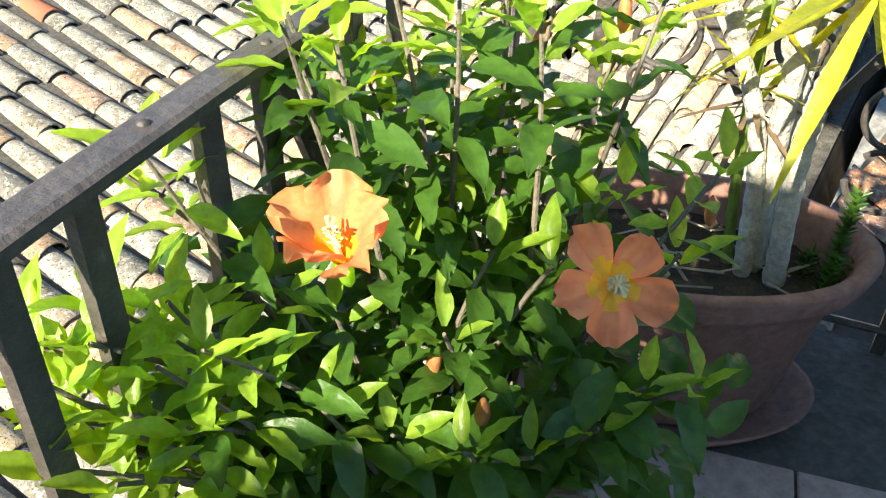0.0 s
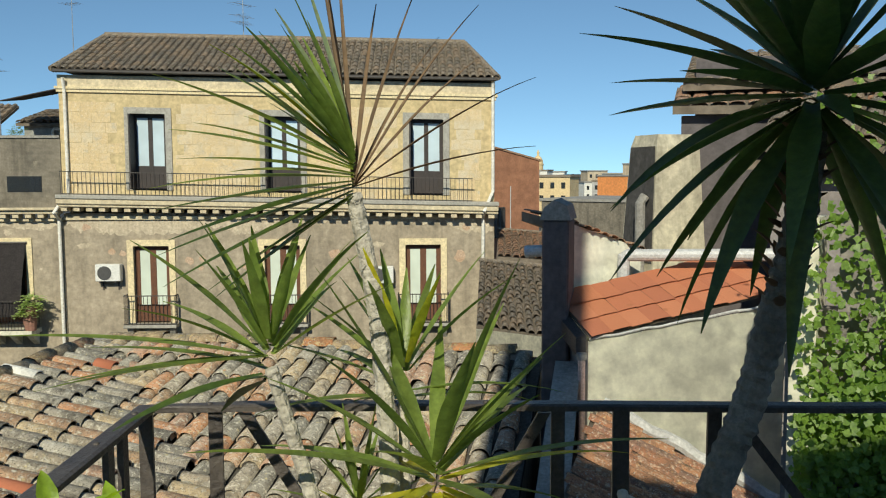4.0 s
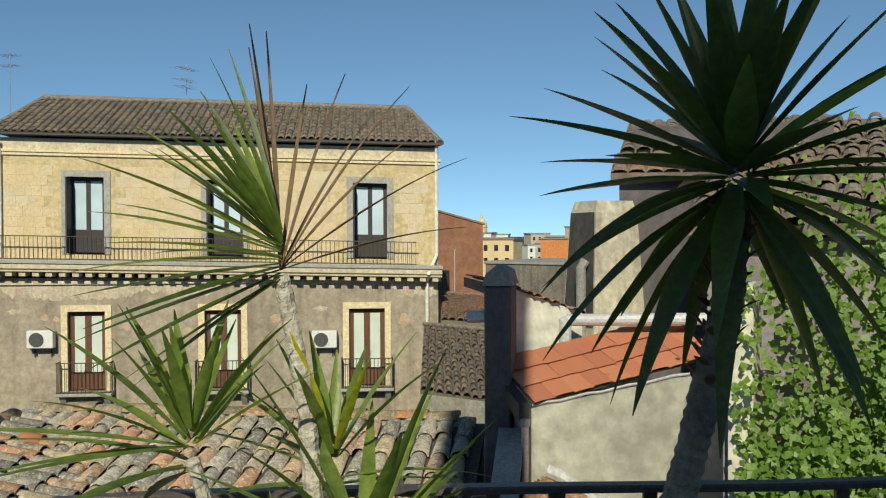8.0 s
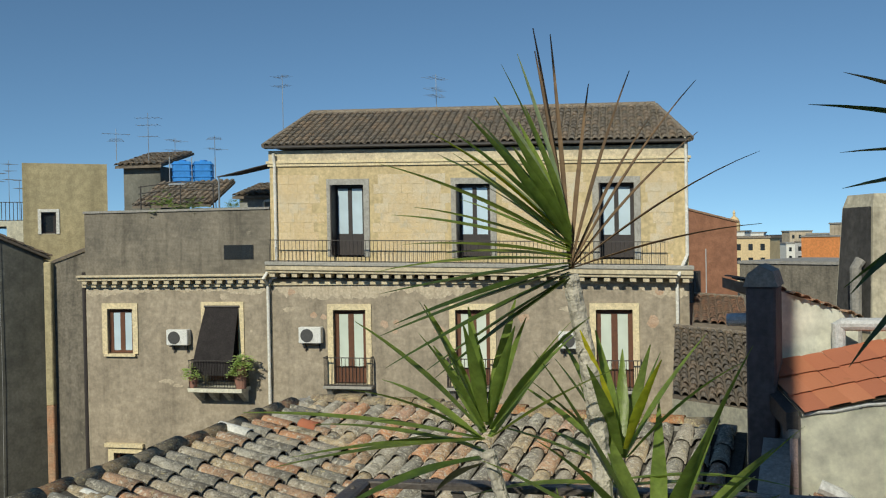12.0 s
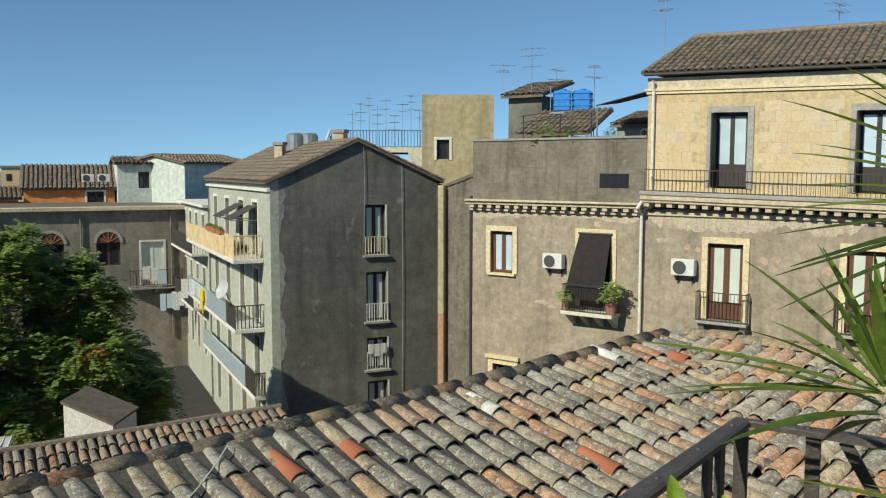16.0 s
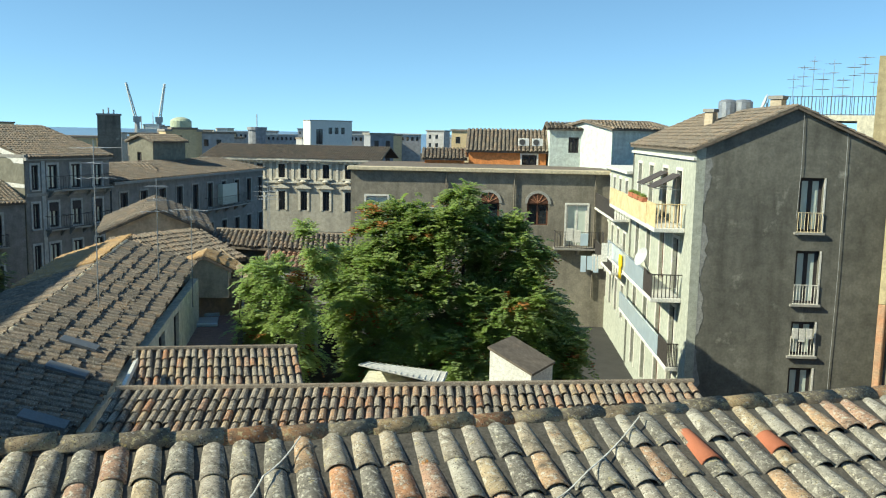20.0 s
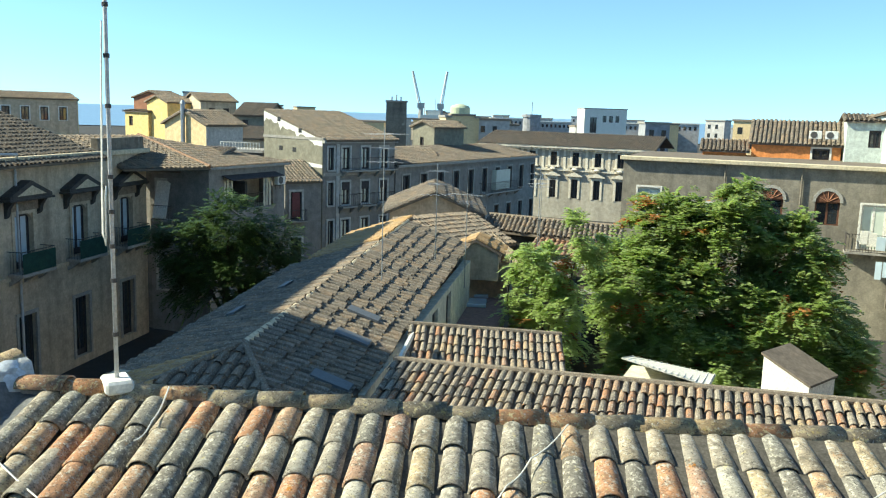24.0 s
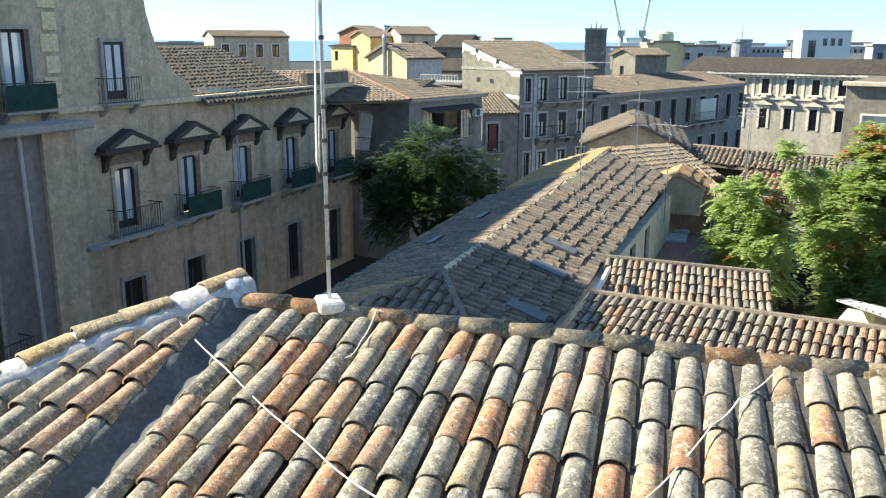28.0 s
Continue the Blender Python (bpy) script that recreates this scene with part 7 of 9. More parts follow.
# ---- plants ----
def leafmat(name, a, b, glow=0.4, rough=0.38):
    m = surf(name, a, b, 9.0, rough, 0.15, 60.0, obj=0.22, spec=0.5)
    nt = m.node_tree
    bs = nt.nodes["Principled BSDF"]
    tr = nt.nodes.new("ShaderNodeBsdfTranslucent")
    mx = nt.nodes.new("ShaderNodeMixShader")
    mx.inputs[0].default_value = glow
    col = bs.inputs["Base Color"].links[0].from_socket
    hs = nt.nodes.new("ShaderNodeHueSaturation")
    hs.inputs["Value"].default_value, hs.inputs["Hue"].default_value, hs.inputs["Saturation"].default_value = 1.9, 0.48, 1.1
    nt.links.new(col, hs.inputs["Color"])
    nt.links.new(hs.outputs[0], tr.inputs["Color"])
    nt.links.new(bs.outputs[0], mx.inputs[1])
    nt.links.new(tr.outputs[0], mx.inputs[2])
    nt.links.new(mx.outputs[0], nt.nodes["Material Output"].inputs["Surface"])
    return m


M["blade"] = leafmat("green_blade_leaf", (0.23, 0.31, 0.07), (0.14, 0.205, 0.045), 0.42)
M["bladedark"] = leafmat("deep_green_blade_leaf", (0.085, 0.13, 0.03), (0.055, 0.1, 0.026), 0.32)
M["bladeyellow"] = leafmat("yellowing_blade_leaf", (0.55, 0.5, 0.05), (0.36, 0.42, 0.05), 0.5)
M["bladepale"] = leafmat("silvery_blade_leaf", (0.4, 0.46, 0.24), (0.3, 0.37, 0.17), 0.35)
M["bladedry"] = leafmat("dry_blade_leaf", (0.2, 0.13, 0.07), (0.12, 0.08, 0.05), 0.15, 0.8)
M["palebark"] = surf("pale_ringed_bark", (0.56, 0.52, 0.45), (0.42, 0.39, 0.33), 18.0, 0.9, 0.8, 60.0, (0.16, 0.14, 0.11), 0.3)
M["darkbark"] = surf("rough_dark_bark", (0.34, 0.31, 0.27), (0.2, 0.18, 0.155), 14.0, 0.95, 1.0, 45.0, (0.28, 0.26, 0.22), 0.35)


def blade(parent, base, az, el, length, width, droop, mat_, rng, segs=9, fold=0.35):
    """One long pointed leaf that leaves the crown at az, el and sinks towards its tip."""
    d = Vector((-math.sin(az) * math.cos(el), math.cos(az) * math.cos(el), math.sin(el)))
    side = Vector((math.cos(az), math.sin(az), 0))
    p = Vector(base)
    bm = bmesh.new()
    rows = []
    ds = length / segs
    tw = rng.uniform(-0.35, 0.35)
    for i in range(segs + 1):
        w = i / segs
        wd = width * (0.42 + 0.58 * min(1, w * 2.6)) * (1 - max(0, w - 0.38) / 0.62) ** 0.85 + 0.001
        up = side.cross(d).normalized()
        sd = (side + up * tw * w).normalized()
        rows.append([bm.verts.new(p + sd * wd + up * wd * fold), bm.verts.new(p), bm.verts.new(p - sd * wd + up * wd * fold)])
        p = p + d * ds
        d = (d + Vector((0, 0, -droop * ds * (0.4 + w)))).normalized()
    for a, b in zip(rows, rows[1:]):
        bm.faces.new((a[0], a[1], b[1], b[0]))
        bm.faces.new((a[1], a[2], b[2], b[1]))
    return part("leaf", bm, mat_, parent, smooth=True)


def trunk(parent, pts, r, r2, mat_, rings=0.02, seed=0):
    rng = random.Random(seed)
    pts = [Vector(p) for p in pts]
    fine = []
    n = 14
    for i in range(len(pts) - 1):
        a, b = pts[max(i - 1, 0)], pts[i]
        c, d = pts[i + 1], pts[min(i + 2, len(pts) - 1)]
        for k in range(n):
            w = k / n
            fine.append(0.5 * ((2 * b) + (c - a) * w + (2 * a - 5 * b + 4 * c - d) * w * w + (3 * b - a - 3 * c + d) * w ** 3))
    fine.append(pts[-1])
    bm = bmesh.new()
    prev = None
    for i, p in enumerate(fine):
        d = (fine[min(i + 1, len(fine) - 1)] - fine[max(i - 1, 0)]).normalized()
        s = d.cross(Vector((0, 1, 0.01))).normalized()
        t = s.cross(d)
        rr = (r + (r2 - r) * i / len(fine)) * (1 + (0.07 if i % 2 else -0.05) + rng.uniform(-0.03, 0.03))
        ring = [bm.verts.new(p + (s * math.cos(k * math.pi / 5) + t * math.sin(k * math.pi / 5)) * rr * rng.uniform(0.95, 1.05)) for k in range(10)]
        if prev:
            for k in range(10):
                bm.faces.new((prev[k], prev[(k + 1) % 10], ring[(k + 1) % 10], ring[k]))
        prev = ring
    bm.faces.new(prev)
    return part("trunk", bm, mat_, parent)


def crown(parent, c, n, length, width, seed, mats, el=(-0.7, 1.45), droop=1.1, lean=1.0):
    rng = random.Random(seed)
    for i in range(n):
        w = (i + 0.5) / n
        e = el[0] + (el[1] - el[0]) * (w ** 0.95)
        a = i * 2.39996 + rng.uniform(-0.25, 0.25)
        if e < 0.75 and math.sin(a) < 0.1 and rng.random() > lean:
            continue
        if lean < 1 and e < 0.75 and math.sin(a) * 0.33 - math.cos(a) * 0.94 > 0.6:
            continue
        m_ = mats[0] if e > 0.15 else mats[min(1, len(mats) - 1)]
        if rng.random() < 0.06 and len(mats) > 2:
            m_ = mats[2]
        length_ = length * (1.12 if e < 0.4 else 0.8 if e > 1.0 and lean < 1 else 1.0)
        blade(parent, Vector(c) + Vector((-math.sin(a) * 0.012, math.cos(a) * 0.012, (w - 0.5) * 0.09)), a, e, length_ * rng.uniform(0.75, 1.1), width * rng.uniform(0.85, 1.1), droop * rng.uniform(0.6, 1.3), m_, rng)


dr = thing("dragon_tree", "potted dragon trees with pale ringed stems and long narrow green leaves", "plant")
trunk(dr, [(0.57, 1.44, 0.42), (0.56, 1.45, 0.74), (0.56, 1.46, 1.04), (0.54, 1.46, 1.31), (0.5, 1.46, 1.53)], 0.022, 0.014, M["palebark"], seed=1)
_rng = random.Random(77)
_top = Vector((0.497, 1.45, 1.555))
for az, el_, L in ((1.5, 0.5, 0.34), (1.3, 0.3, 0.32), (1.75, 0.16, 0.31), (1.45, 0.04, 0.33), (1.6, -0.1, 0.34), (1.9, -0.2, 0.34), (1.25, -0.3, 0.37), (1.5, -0.42, 0.36), (1.1, -0.55, 0.32), (0.7, 0.1, 0.28), (1.4, -0.6, 0.3), (1.0, 0.35, 0.3)):
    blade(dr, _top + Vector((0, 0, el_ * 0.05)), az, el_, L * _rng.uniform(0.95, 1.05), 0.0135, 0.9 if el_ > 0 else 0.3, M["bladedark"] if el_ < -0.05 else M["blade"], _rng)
for k in range(19):
    # heart of the crown, leaning to the light, some blades variegated
    blade(dr, _top + Vector((0, 0, 0.02 + 0.002 * k)), 1.55 + _rng.uniform(-1.0, 0.8), 0.55 + 0.038 * k + _rng.uniform(-0.1, 0.1), _rng.uniform(0.2, 0.33), _rng.uniform(0.008, 0.012), _rng.uniform(0.3, 1.6), M["bladeyellow"] if k == 5 else M["bladepale"] if k % 5 == 3 else M["bladedark"] if k % 4 == 2 else M["blade"], _rng)
for az, el_, L in ((-0.5, 1.05, 0.42), (-0.1, 1.3, 0.45), (-0.9, 0.85, 0.42), (0.3, 1.35, 0.4), (-1.2, 0.75, 0.4), (0.05, 1.25, 0.48), (-1.5, 0.6, 0.42), (-1.3, 0.95, 0.44), (-1.7, 0.3, 0.34), (-1.0, 1.15, 0.4)):
    blade(dr, _top - Vector((0, 0, 0.015)), az, el_, L, 0.0036, 0.9, M["bladedry"], _rng, fold=0.8)
for az, el_, L in ((1.5, 0.22, 0.4), (1.8, 0.05, 0.36), (1.25, -0.05, 0.34)):
    blade(dr, (0.345, 1.45, 1.26), az, el_, L, 0.012, 0.6, M["blade"], _rng)
trunk(dr, [(0.55, 1.42, 0.42), (0.52, 1.43, 0.72), (0.44, 1.44, 0.93), (0.39, 1.45, 1.1), (0.35, 1.45, 1.24)], 0.017, 0.011, M["palebark"], seed=2)
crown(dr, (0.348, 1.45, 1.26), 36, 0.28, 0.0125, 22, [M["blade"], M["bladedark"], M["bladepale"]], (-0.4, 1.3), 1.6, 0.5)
trunk(dr, [(0.6, 1.39, 0.42), (0.57, 1.37, 0.74), (0.58, 1.36, 0.91), (0.6, 1.35, 1.02)], 0.02, 0.014, M["palebark"], seed=3)
crown(dr, (0.6, 1.34, 1.05), 34, 0.36, 0.0165, 23, [M["blade"], M["bladeyellow"], M["blade"]], (-0.9, 1.2), 1.0)
trunk(dr, [(0.6, 1.46, 0.42), (0.6, 1.49, 0.8), (0.6, 1.49, 1.15)], 0.013, 0.01, M["palebark"], seed=4)
crown(dr, (0.6, 1.49, 1.19), 30, 0.27, 0.0125, 24, [M["blade"], M["blade"], M["bladeyellow"]], (-0.2, 1.3), 1.5, 0.6)
trunk(dr, [(0.53, 1.45, 0.42), (0.52, 1.5, 0.7), (0.52, 1.52, 0.95)], 0.011, 0.01, M["blade"], seed=5)
crown(dr, (0.52, 1.52, 0.95), 26, 0.15, 0.007, 25, [M["blade"], M["bladeyellow"], M["bladedry"]], (-0.6, 1.4), 1.0)
crown(dr, (0.52, 1.5, 0.78), 18, 0.14, 0.006, 26, [M["bladeyellow"], M["bladedry"]], (-0.7, 0.6), 1.0)

yu = thing("yucca", "tall potted yucca with a thick rough trunk", "plant")
trunk(yu, [(1.17, 1.33, 0.42), (1.165, 1.36, 0.75), (1.2, 1.36, 0.92), (1.275, 1.35, 1.1), (1.31, 1.325, 1.28), (1.325, 1.285, 1.45), (1.328, 1.265, 1.64)], 0.035, 0.03, M["darkbark"], seed=6)
_sk = random.Random(29)
for _k in range(46):
    # old leaf bases left standing on the bark below the crown
    _w = _k / 46
    _a = _k * 2.4
    _p = Vector((1.312, 1.315, 1.3)).lerp(Vector((1.328, 1.265, 1.64)), _w) + Vector((-math.sin(_a) * 0.029, math.cos(_a) * 0.029, 0))
    blade(yu, _p, _a, _sk.uniform(0.5, 1.1), _sk.uniform(0.03, 0.055), 0.013, 6.0, M["bladedry"], _sk, segs=3)
_yc = Vector((1.328, 1.26, 1.715))
for _k in range(64):
    _w = (_k + 0.5) / 64
    _e = -1.15 + 2.65 * _w ** 0.9
    _a = _k * 2.39996 + _sk.uniform(-0.2, 0.2)
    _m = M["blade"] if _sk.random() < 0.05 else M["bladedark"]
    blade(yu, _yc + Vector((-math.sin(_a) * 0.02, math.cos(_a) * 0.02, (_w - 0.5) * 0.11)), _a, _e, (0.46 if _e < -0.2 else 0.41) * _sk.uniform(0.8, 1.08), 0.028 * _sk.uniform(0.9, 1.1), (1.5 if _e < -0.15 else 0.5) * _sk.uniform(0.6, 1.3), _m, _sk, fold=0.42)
crown(yu, (1.19, 1.33, 0.56), 10, 0.16, 0.008, 28, [M["blade"], M["bladeyellow"]], (0.2, 1.3), 0.8)

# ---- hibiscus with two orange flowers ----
# inner shade is put into the first green, tip sun into the second
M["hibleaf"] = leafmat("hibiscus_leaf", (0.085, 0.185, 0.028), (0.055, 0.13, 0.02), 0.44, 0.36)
M["hibyounglit"] = leafmat("young_sunlit_hibiscus_leaf", (0.36, 0.53, 0.065), (0.26, 0.43, 0.05), 0.55, 0.36)
M["hibstem"] = surf("grey_brown_twig", (0.2, 0.17, 0.13), (0.13, 0.11, 0.085), 30.0, 0.85, 0.4, 120.0)
M["petal"] = leafmat("orange_petal", (0.86, 0.37, 0.17), (0.8, 0.3, 0.11), 0.4, 0.55)
# for the flower in the sun: light is put into the petal colour
M["petalsun"] = leafmat("sunlit_orange_petal", (0.9, 0.43, 0.18), (0.86, 0.36, 0.12), 0.42, 0.55)
M["throat"] = leafmat("yellow_orange_throat", (0.9, 0.55, 0.06), (0.86, 0.36, 0.04), 0.35, 0.5)
M["bud"] = leafmat("closed_orange_bud", (0.6, 0.24, 0.1), (0.42, 0.26, 0.08), 0.3, 0.5)
M["stamen"] = plain("cream_stamen", (0.85, 0.7, 0.35), 0.5)


def ovate(length=0.065, width=0.021, curl=0.25, fold=0.3, wave=0.0):
    """A pointed oval leaf along +y, folded along its midrib and bent down."""
    vs, fs = [], []
    n = 6
    for i in range(n + 1):
        w = i / n
        wd = width * math.sin(math.pi * min(1, w * 0.93 + 0.04)) ** 0.8 * (1.12 - 0.45 * w) if i < n else 0.0005
        z = -curl * length * w * w
        for s in (-1, -0.5, 0, 0.5, 1):
            vs.append((s * wd, length * w, z + abs(s) * wd * fold + wave * 0.004 * math.sin(w * 14 + s * 2)))
    for i in range(n):
        for k in range(4):
            a = i * 5 + k
            fs.append((a, a + 1, a + 6, a + 5))
    return vs, fs


def mesh_of(name, vf, mat_):
    me = bpy.data.meshes.new(name)
    me.from_pydata(vf[0], [], vf[1])
    me.materials.append(mat_)
    me.polygons.foreach_set("use_smooth", [True] * len(me.polygons))
    return me


hib = thing("hibiscus", "bushy green hibiscus in a pot with two open orange flowers", "plant")
LEAF = [mesh_of("leaf", ovate(0.066 + 0.006 * i, 0.0168 + 0.001 * i, 0.15 + 0.12 * i, 0.25 + 0.06 * i, i * 0.5), M["hibleaf"]) for i in range(4)]
YOUNG_LIT = [mesh_of("young_lit_leaf", ovate(0.056 + 0.006 * i, 0.0135, 0.1 + 0.1 * i, 0.45, 0.4), M["hibyounglit"]) for i in range(3)]
TIPS = [(-0.33, 0.82, 1.0), (-0.21, 1.06, 1.05), (-0.09, 1.03, 0.96), (0.02, 0.99, 0.97), (0.16, 1.01, 1.05), (0.16, 0.89, 0.95), (0.25, 0.86, 1.0), (-0.35, 0.72, 0.93),
        (-0.28, 0.75, 0.88), (-0.35, 0.63, 0.87), (-0.31, 0.65, 0.81), (-0.2, 0.78, 0.91), (-0.14, 0.79, 0.86), (-0.23, 0.73, 0.82), (0.02, 0.83, 0.91), (0.18, 0.76, 0.79),
        (0.23, 0.74, 0.81), (0.06, 0.7, 0.75), (-0.08, 0.71, 0.77), (-0.15, 0.71, 0.81), (-0.03, 0.76, 0.86), (-0.07, 0.88, 0.86), (0.0, 0.91, 0.9)]
TIPS += [(-0.06, 1.08, 1.01), (0.08, 0.82, 0.9), (-0.13, 1.07, 1.02), (-0.02, 1.12, 1.04), (-0.38, 0.66, 0.93), (0.13, 0.73, 0.76), (-0.28, 0.71, 0.82), (-0.01, 0.67, 0.79), (0.21, 0.83, 0.91)]
TIPS += [(-0.375, 0.665, 0.935), (-0.327, 0.693, 0.95), (-0.274, 0.707, 0.94), (-0.336, 0.638, 0.885), (-0.3, 0.627, 0.86), (-0.298, 0.779, 1.05), (-0.178, 0.852, 1.14)]
TIPS += [(-0.36, 0.62, 0.93), (-0.32, 0.645, 0.945), (-0.27, 0.645, 0.92), (-0.235, 0.66, 0.925), (-0.345, 0.58, 0.87), (-0.29, 0.62, 0.89), (-0.3, 0.585, 0.845), (-0.245, 0.62, 0.875)]
TIPS += [(0.03, 1.0, 1.2), (-0.09, 0.95, 1.17), (-0.13, 0.85, 1.12), (0.1, 1.05, 1.15), (-0.02, 0.9, 1.15), (0.06, 0.92, 1.12), (0.2, 1.0, 1.12), (-0.2, 0.95, 1.15)]
_rng = random.Random(5)
_base = Vector((-0.02, 0.86, 0.4))


def put_leaf(me, p, az, el, roll, size, keep):
    m = Matrix.Translation(p) @ Matrix.Rotation(az, 4, "Z") @ Matrix.Rotation(el, 4, "X") @ Matrix.Rotation(roll, 4, "Y") @ Matrix.Diagonal((size, size, size, 1))
    if keep is None:
        o = new("leaf", me)
        o.parent = hib
        o.matrix_basis = m
    else:
        vs, fs = keep
        q = len(vs)
        for v in me.vertices:
            vs.append(tuple(m @ v.co))
        for f in me.polygons:
            fs.append(tuple(q + i for i in f.vertices))


_count = 0
_rest, _fresh = ([], []), ([], [])
for t in TIPS:
    t = Vector(t)
    b = _base + Vector((_rng.uniform(-0.05, 0.05), _rng.uniform(-0.05, 0.05), 0))
    mid = b.lerp(t, 0.55) + Vector((_rng.uniform(-0.05, 0.05), _rng.uniform(-0.05, 0.05), 0.05))
    pts = [b.lerp(mid, w).lerp(mid.lerp(t, w), w) for w in [k / 8 for k in range(9)]]
    part("stem", tube(bmesh.new(), pts, 0.006, 6, 0.0022), M["hibstem"], hib)
    nl = _rng.randint(14, 18) + (9 if t.z > 1.0 else 0)
    for k in range(nl):
        w = 1 - (k / nl) ** 1.3 * 0.6
        p = b.lerp(mid, w).lerp(mid.lerp(t, w), w)
        az = k * 2.4 + _rng.uniform(-0.3, 0.3)
        # more light leaves on the left shoots put the sun into colour
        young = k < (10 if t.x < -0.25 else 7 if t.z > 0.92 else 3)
        el_ = 1.0 - k * 0.13 if young else _rng.uniform(-0.25, 0.55)
        me = _rng.choice(YOUNG_LIT if young else LEAF)
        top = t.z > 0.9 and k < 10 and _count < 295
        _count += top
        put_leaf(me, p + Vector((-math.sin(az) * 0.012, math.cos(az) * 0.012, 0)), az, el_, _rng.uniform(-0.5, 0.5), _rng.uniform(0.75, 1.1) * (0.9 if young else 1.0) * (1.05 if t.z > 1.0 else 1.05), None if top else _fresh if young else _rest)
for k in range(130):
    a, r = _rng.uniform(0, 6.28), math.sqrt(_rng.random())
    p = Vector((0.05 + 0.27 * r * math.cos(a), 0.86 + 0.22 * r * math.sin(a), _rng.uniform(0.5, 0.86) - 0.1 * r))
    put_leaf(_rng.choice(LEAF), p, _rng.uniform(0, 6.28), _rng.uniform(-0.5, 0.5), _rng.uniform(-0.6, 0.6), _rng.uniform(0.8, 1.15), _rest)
for q in ((-0.3, 0.7, 0.78), (-0.22, 0.66, 0.7), (0.12, 0.68, 0.72), (-0.05, 0.68, 0.66)):
    q = Vector(q)
    part("woody_branch", tube(bmesh.new(), [_base, _base.lerp(q, 0.4) + Vector((0, 0, 0.05)), _base.lerp(q, 0.75) + Vector((0.01, 0, 0.03)), q], 0.0095, 7, 0.005), M["hibstem"], hib, "grey woody branch")
tagged(raw("foliage", *_fresh, M["hibyounglit"], hib, True), "fresh tip leaves with sunlight in their colour", kind="stuff")
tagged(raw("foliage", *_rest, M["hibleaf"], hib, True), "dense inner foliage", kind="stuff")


def petal(length, width, cup, seed):
    rng = random.Random(seed)
    vs, fs = [], []
    n, c = 9, 8
    for i in range(n + 1):
        w = i / n
        wd = width * (0.16 + 0.84 * math.sin(min(1.0, w * 1.15) * math.pi * 0.5) ** 1.3) * (1 if w < 0.85 else 1 - ((w - 0.85) / 0.15) ** 2 * 0.35)
        for k in range(c + 1):
            s = k / c * 2 - 1
            ly = length * (w - 0.09 * w * s * s)
            z = cup * (w ** 1.2) * length * (1 - 0.75 * w) + 0.006 * w * math.sin(s * 7 + seed) * w + 0.012 * s * s * w
            vs.append((s * wd, ly, z))
    for i in range(n):
        for k in range(c):
            a = i * (c + 1) + k
            fs.append((a, a + 1, a + c + 2, a + c + 1))
    return vs, fs


def flower(c, facing, size, cup, seed, turn=0.0, pale=False, tilt=0.18, wide=0.4):
    z = Vector(facing).normalized()
    x = z.orthogonal().normalized()
    m = Matrix.Translation(c) @ Matrix((x, z.cross(x), z)).transposed().to_4x4() @ Matrix.Rotation(turn, 4, "Z")
    f = new("flower")
    f.parent, f.matrix_basis = hib, m
    f["label"] = "open orange five-petalled flower"
    for i in range(5):
        vf = petal(size * (1 + 0.06 * math.sin(i * 2.3 + seed)), size * wide, cup, seed + i)
        me = mesh_of("petal", vf, M["petalsun"] if pale else M["petal"])
        me.materials.append(M["throat"])
        for pg in me.polygons:
            if pg.center.y < size * (0.42 if abs(pg.center.x) < size * 0.12 else 0.3):
                pg.material_index = 1
        o = new("petal", me)
        o.parent = f
        o.matrix_basis = Matrix.Rotation(i * 2 * math.pi / 5, 4, "Z") @ Matrix.Rotation(tilt + 0.1 * (i % 2), 4, "X") @ Matrix.Rotation(0.16, 4, "Y")
    bm = tube(bmesh.new(), [(0, 0, 0), (0.002, 0.003, size * 0.4), (0.006, 0.006, size * 0.68)], 0.0028, 8, 0.002)
    rng = random.Random(seed)
    for k in range(22):
        a, h = rng.uniform(0, 6.28), rng.uniform(0.35, 0.7) * size
        tube(bm, [(0, 0, h), (math.cos(a) * 0.007, math.sin(a) * 0.007, h + 0.004)], 0.0011, 4)
    part("stamen", bm, M["stamen"], f)
    part("calyx", lathe(bmesh.new(), [(0.0025, -0.03), (0.006, -0.022), (0.008, -0.004), (0.0, 0.0)], 8), M["hibyounglit"], f)
    return f


flower((-0.112, 0.655, 1.02), (-0.1, -0.35, 0.93), 0.076, 0.45, 3, 0.4, True, 0.75, 0.34)
flower((0.088, 0.62, 1.03), (-0.02, -0.8, 0.6), 0.05, 0.2, 9, 0.35, False, 0.25, 0.37)
for (x, y, z), d in (((0.01, 1.01, 0.88), (0, 0, 1)), ((0.01, 0.73, 0.78), (0, -0.2, 1)), ((0.17, 1.05, 1.08), (0, 0.1, 1)), ((0.08, 1.04, 1.06), (0.5, 0, 0.8)), ((-0.04, 0.8, 0.78), (0.2, 0, 1)), ((0.33, 1.08, 0.8), (-0.1, 0, 1))):
    q = Vector(d).to_track_quat("Z", "Y").to_matrix().to_4x4()
    part("bud", lathe(bmesh.new(), [(0.002, -0.02), (0.007, -0.012), (0.0085, 0.0), (0.007, 0.014), (0.003, 0.026), (0, 0.03)], 10), M["bud"], hib, "closed orange bud", True).matrix_basis = Matrix.Translation((x, y, z)) @ q

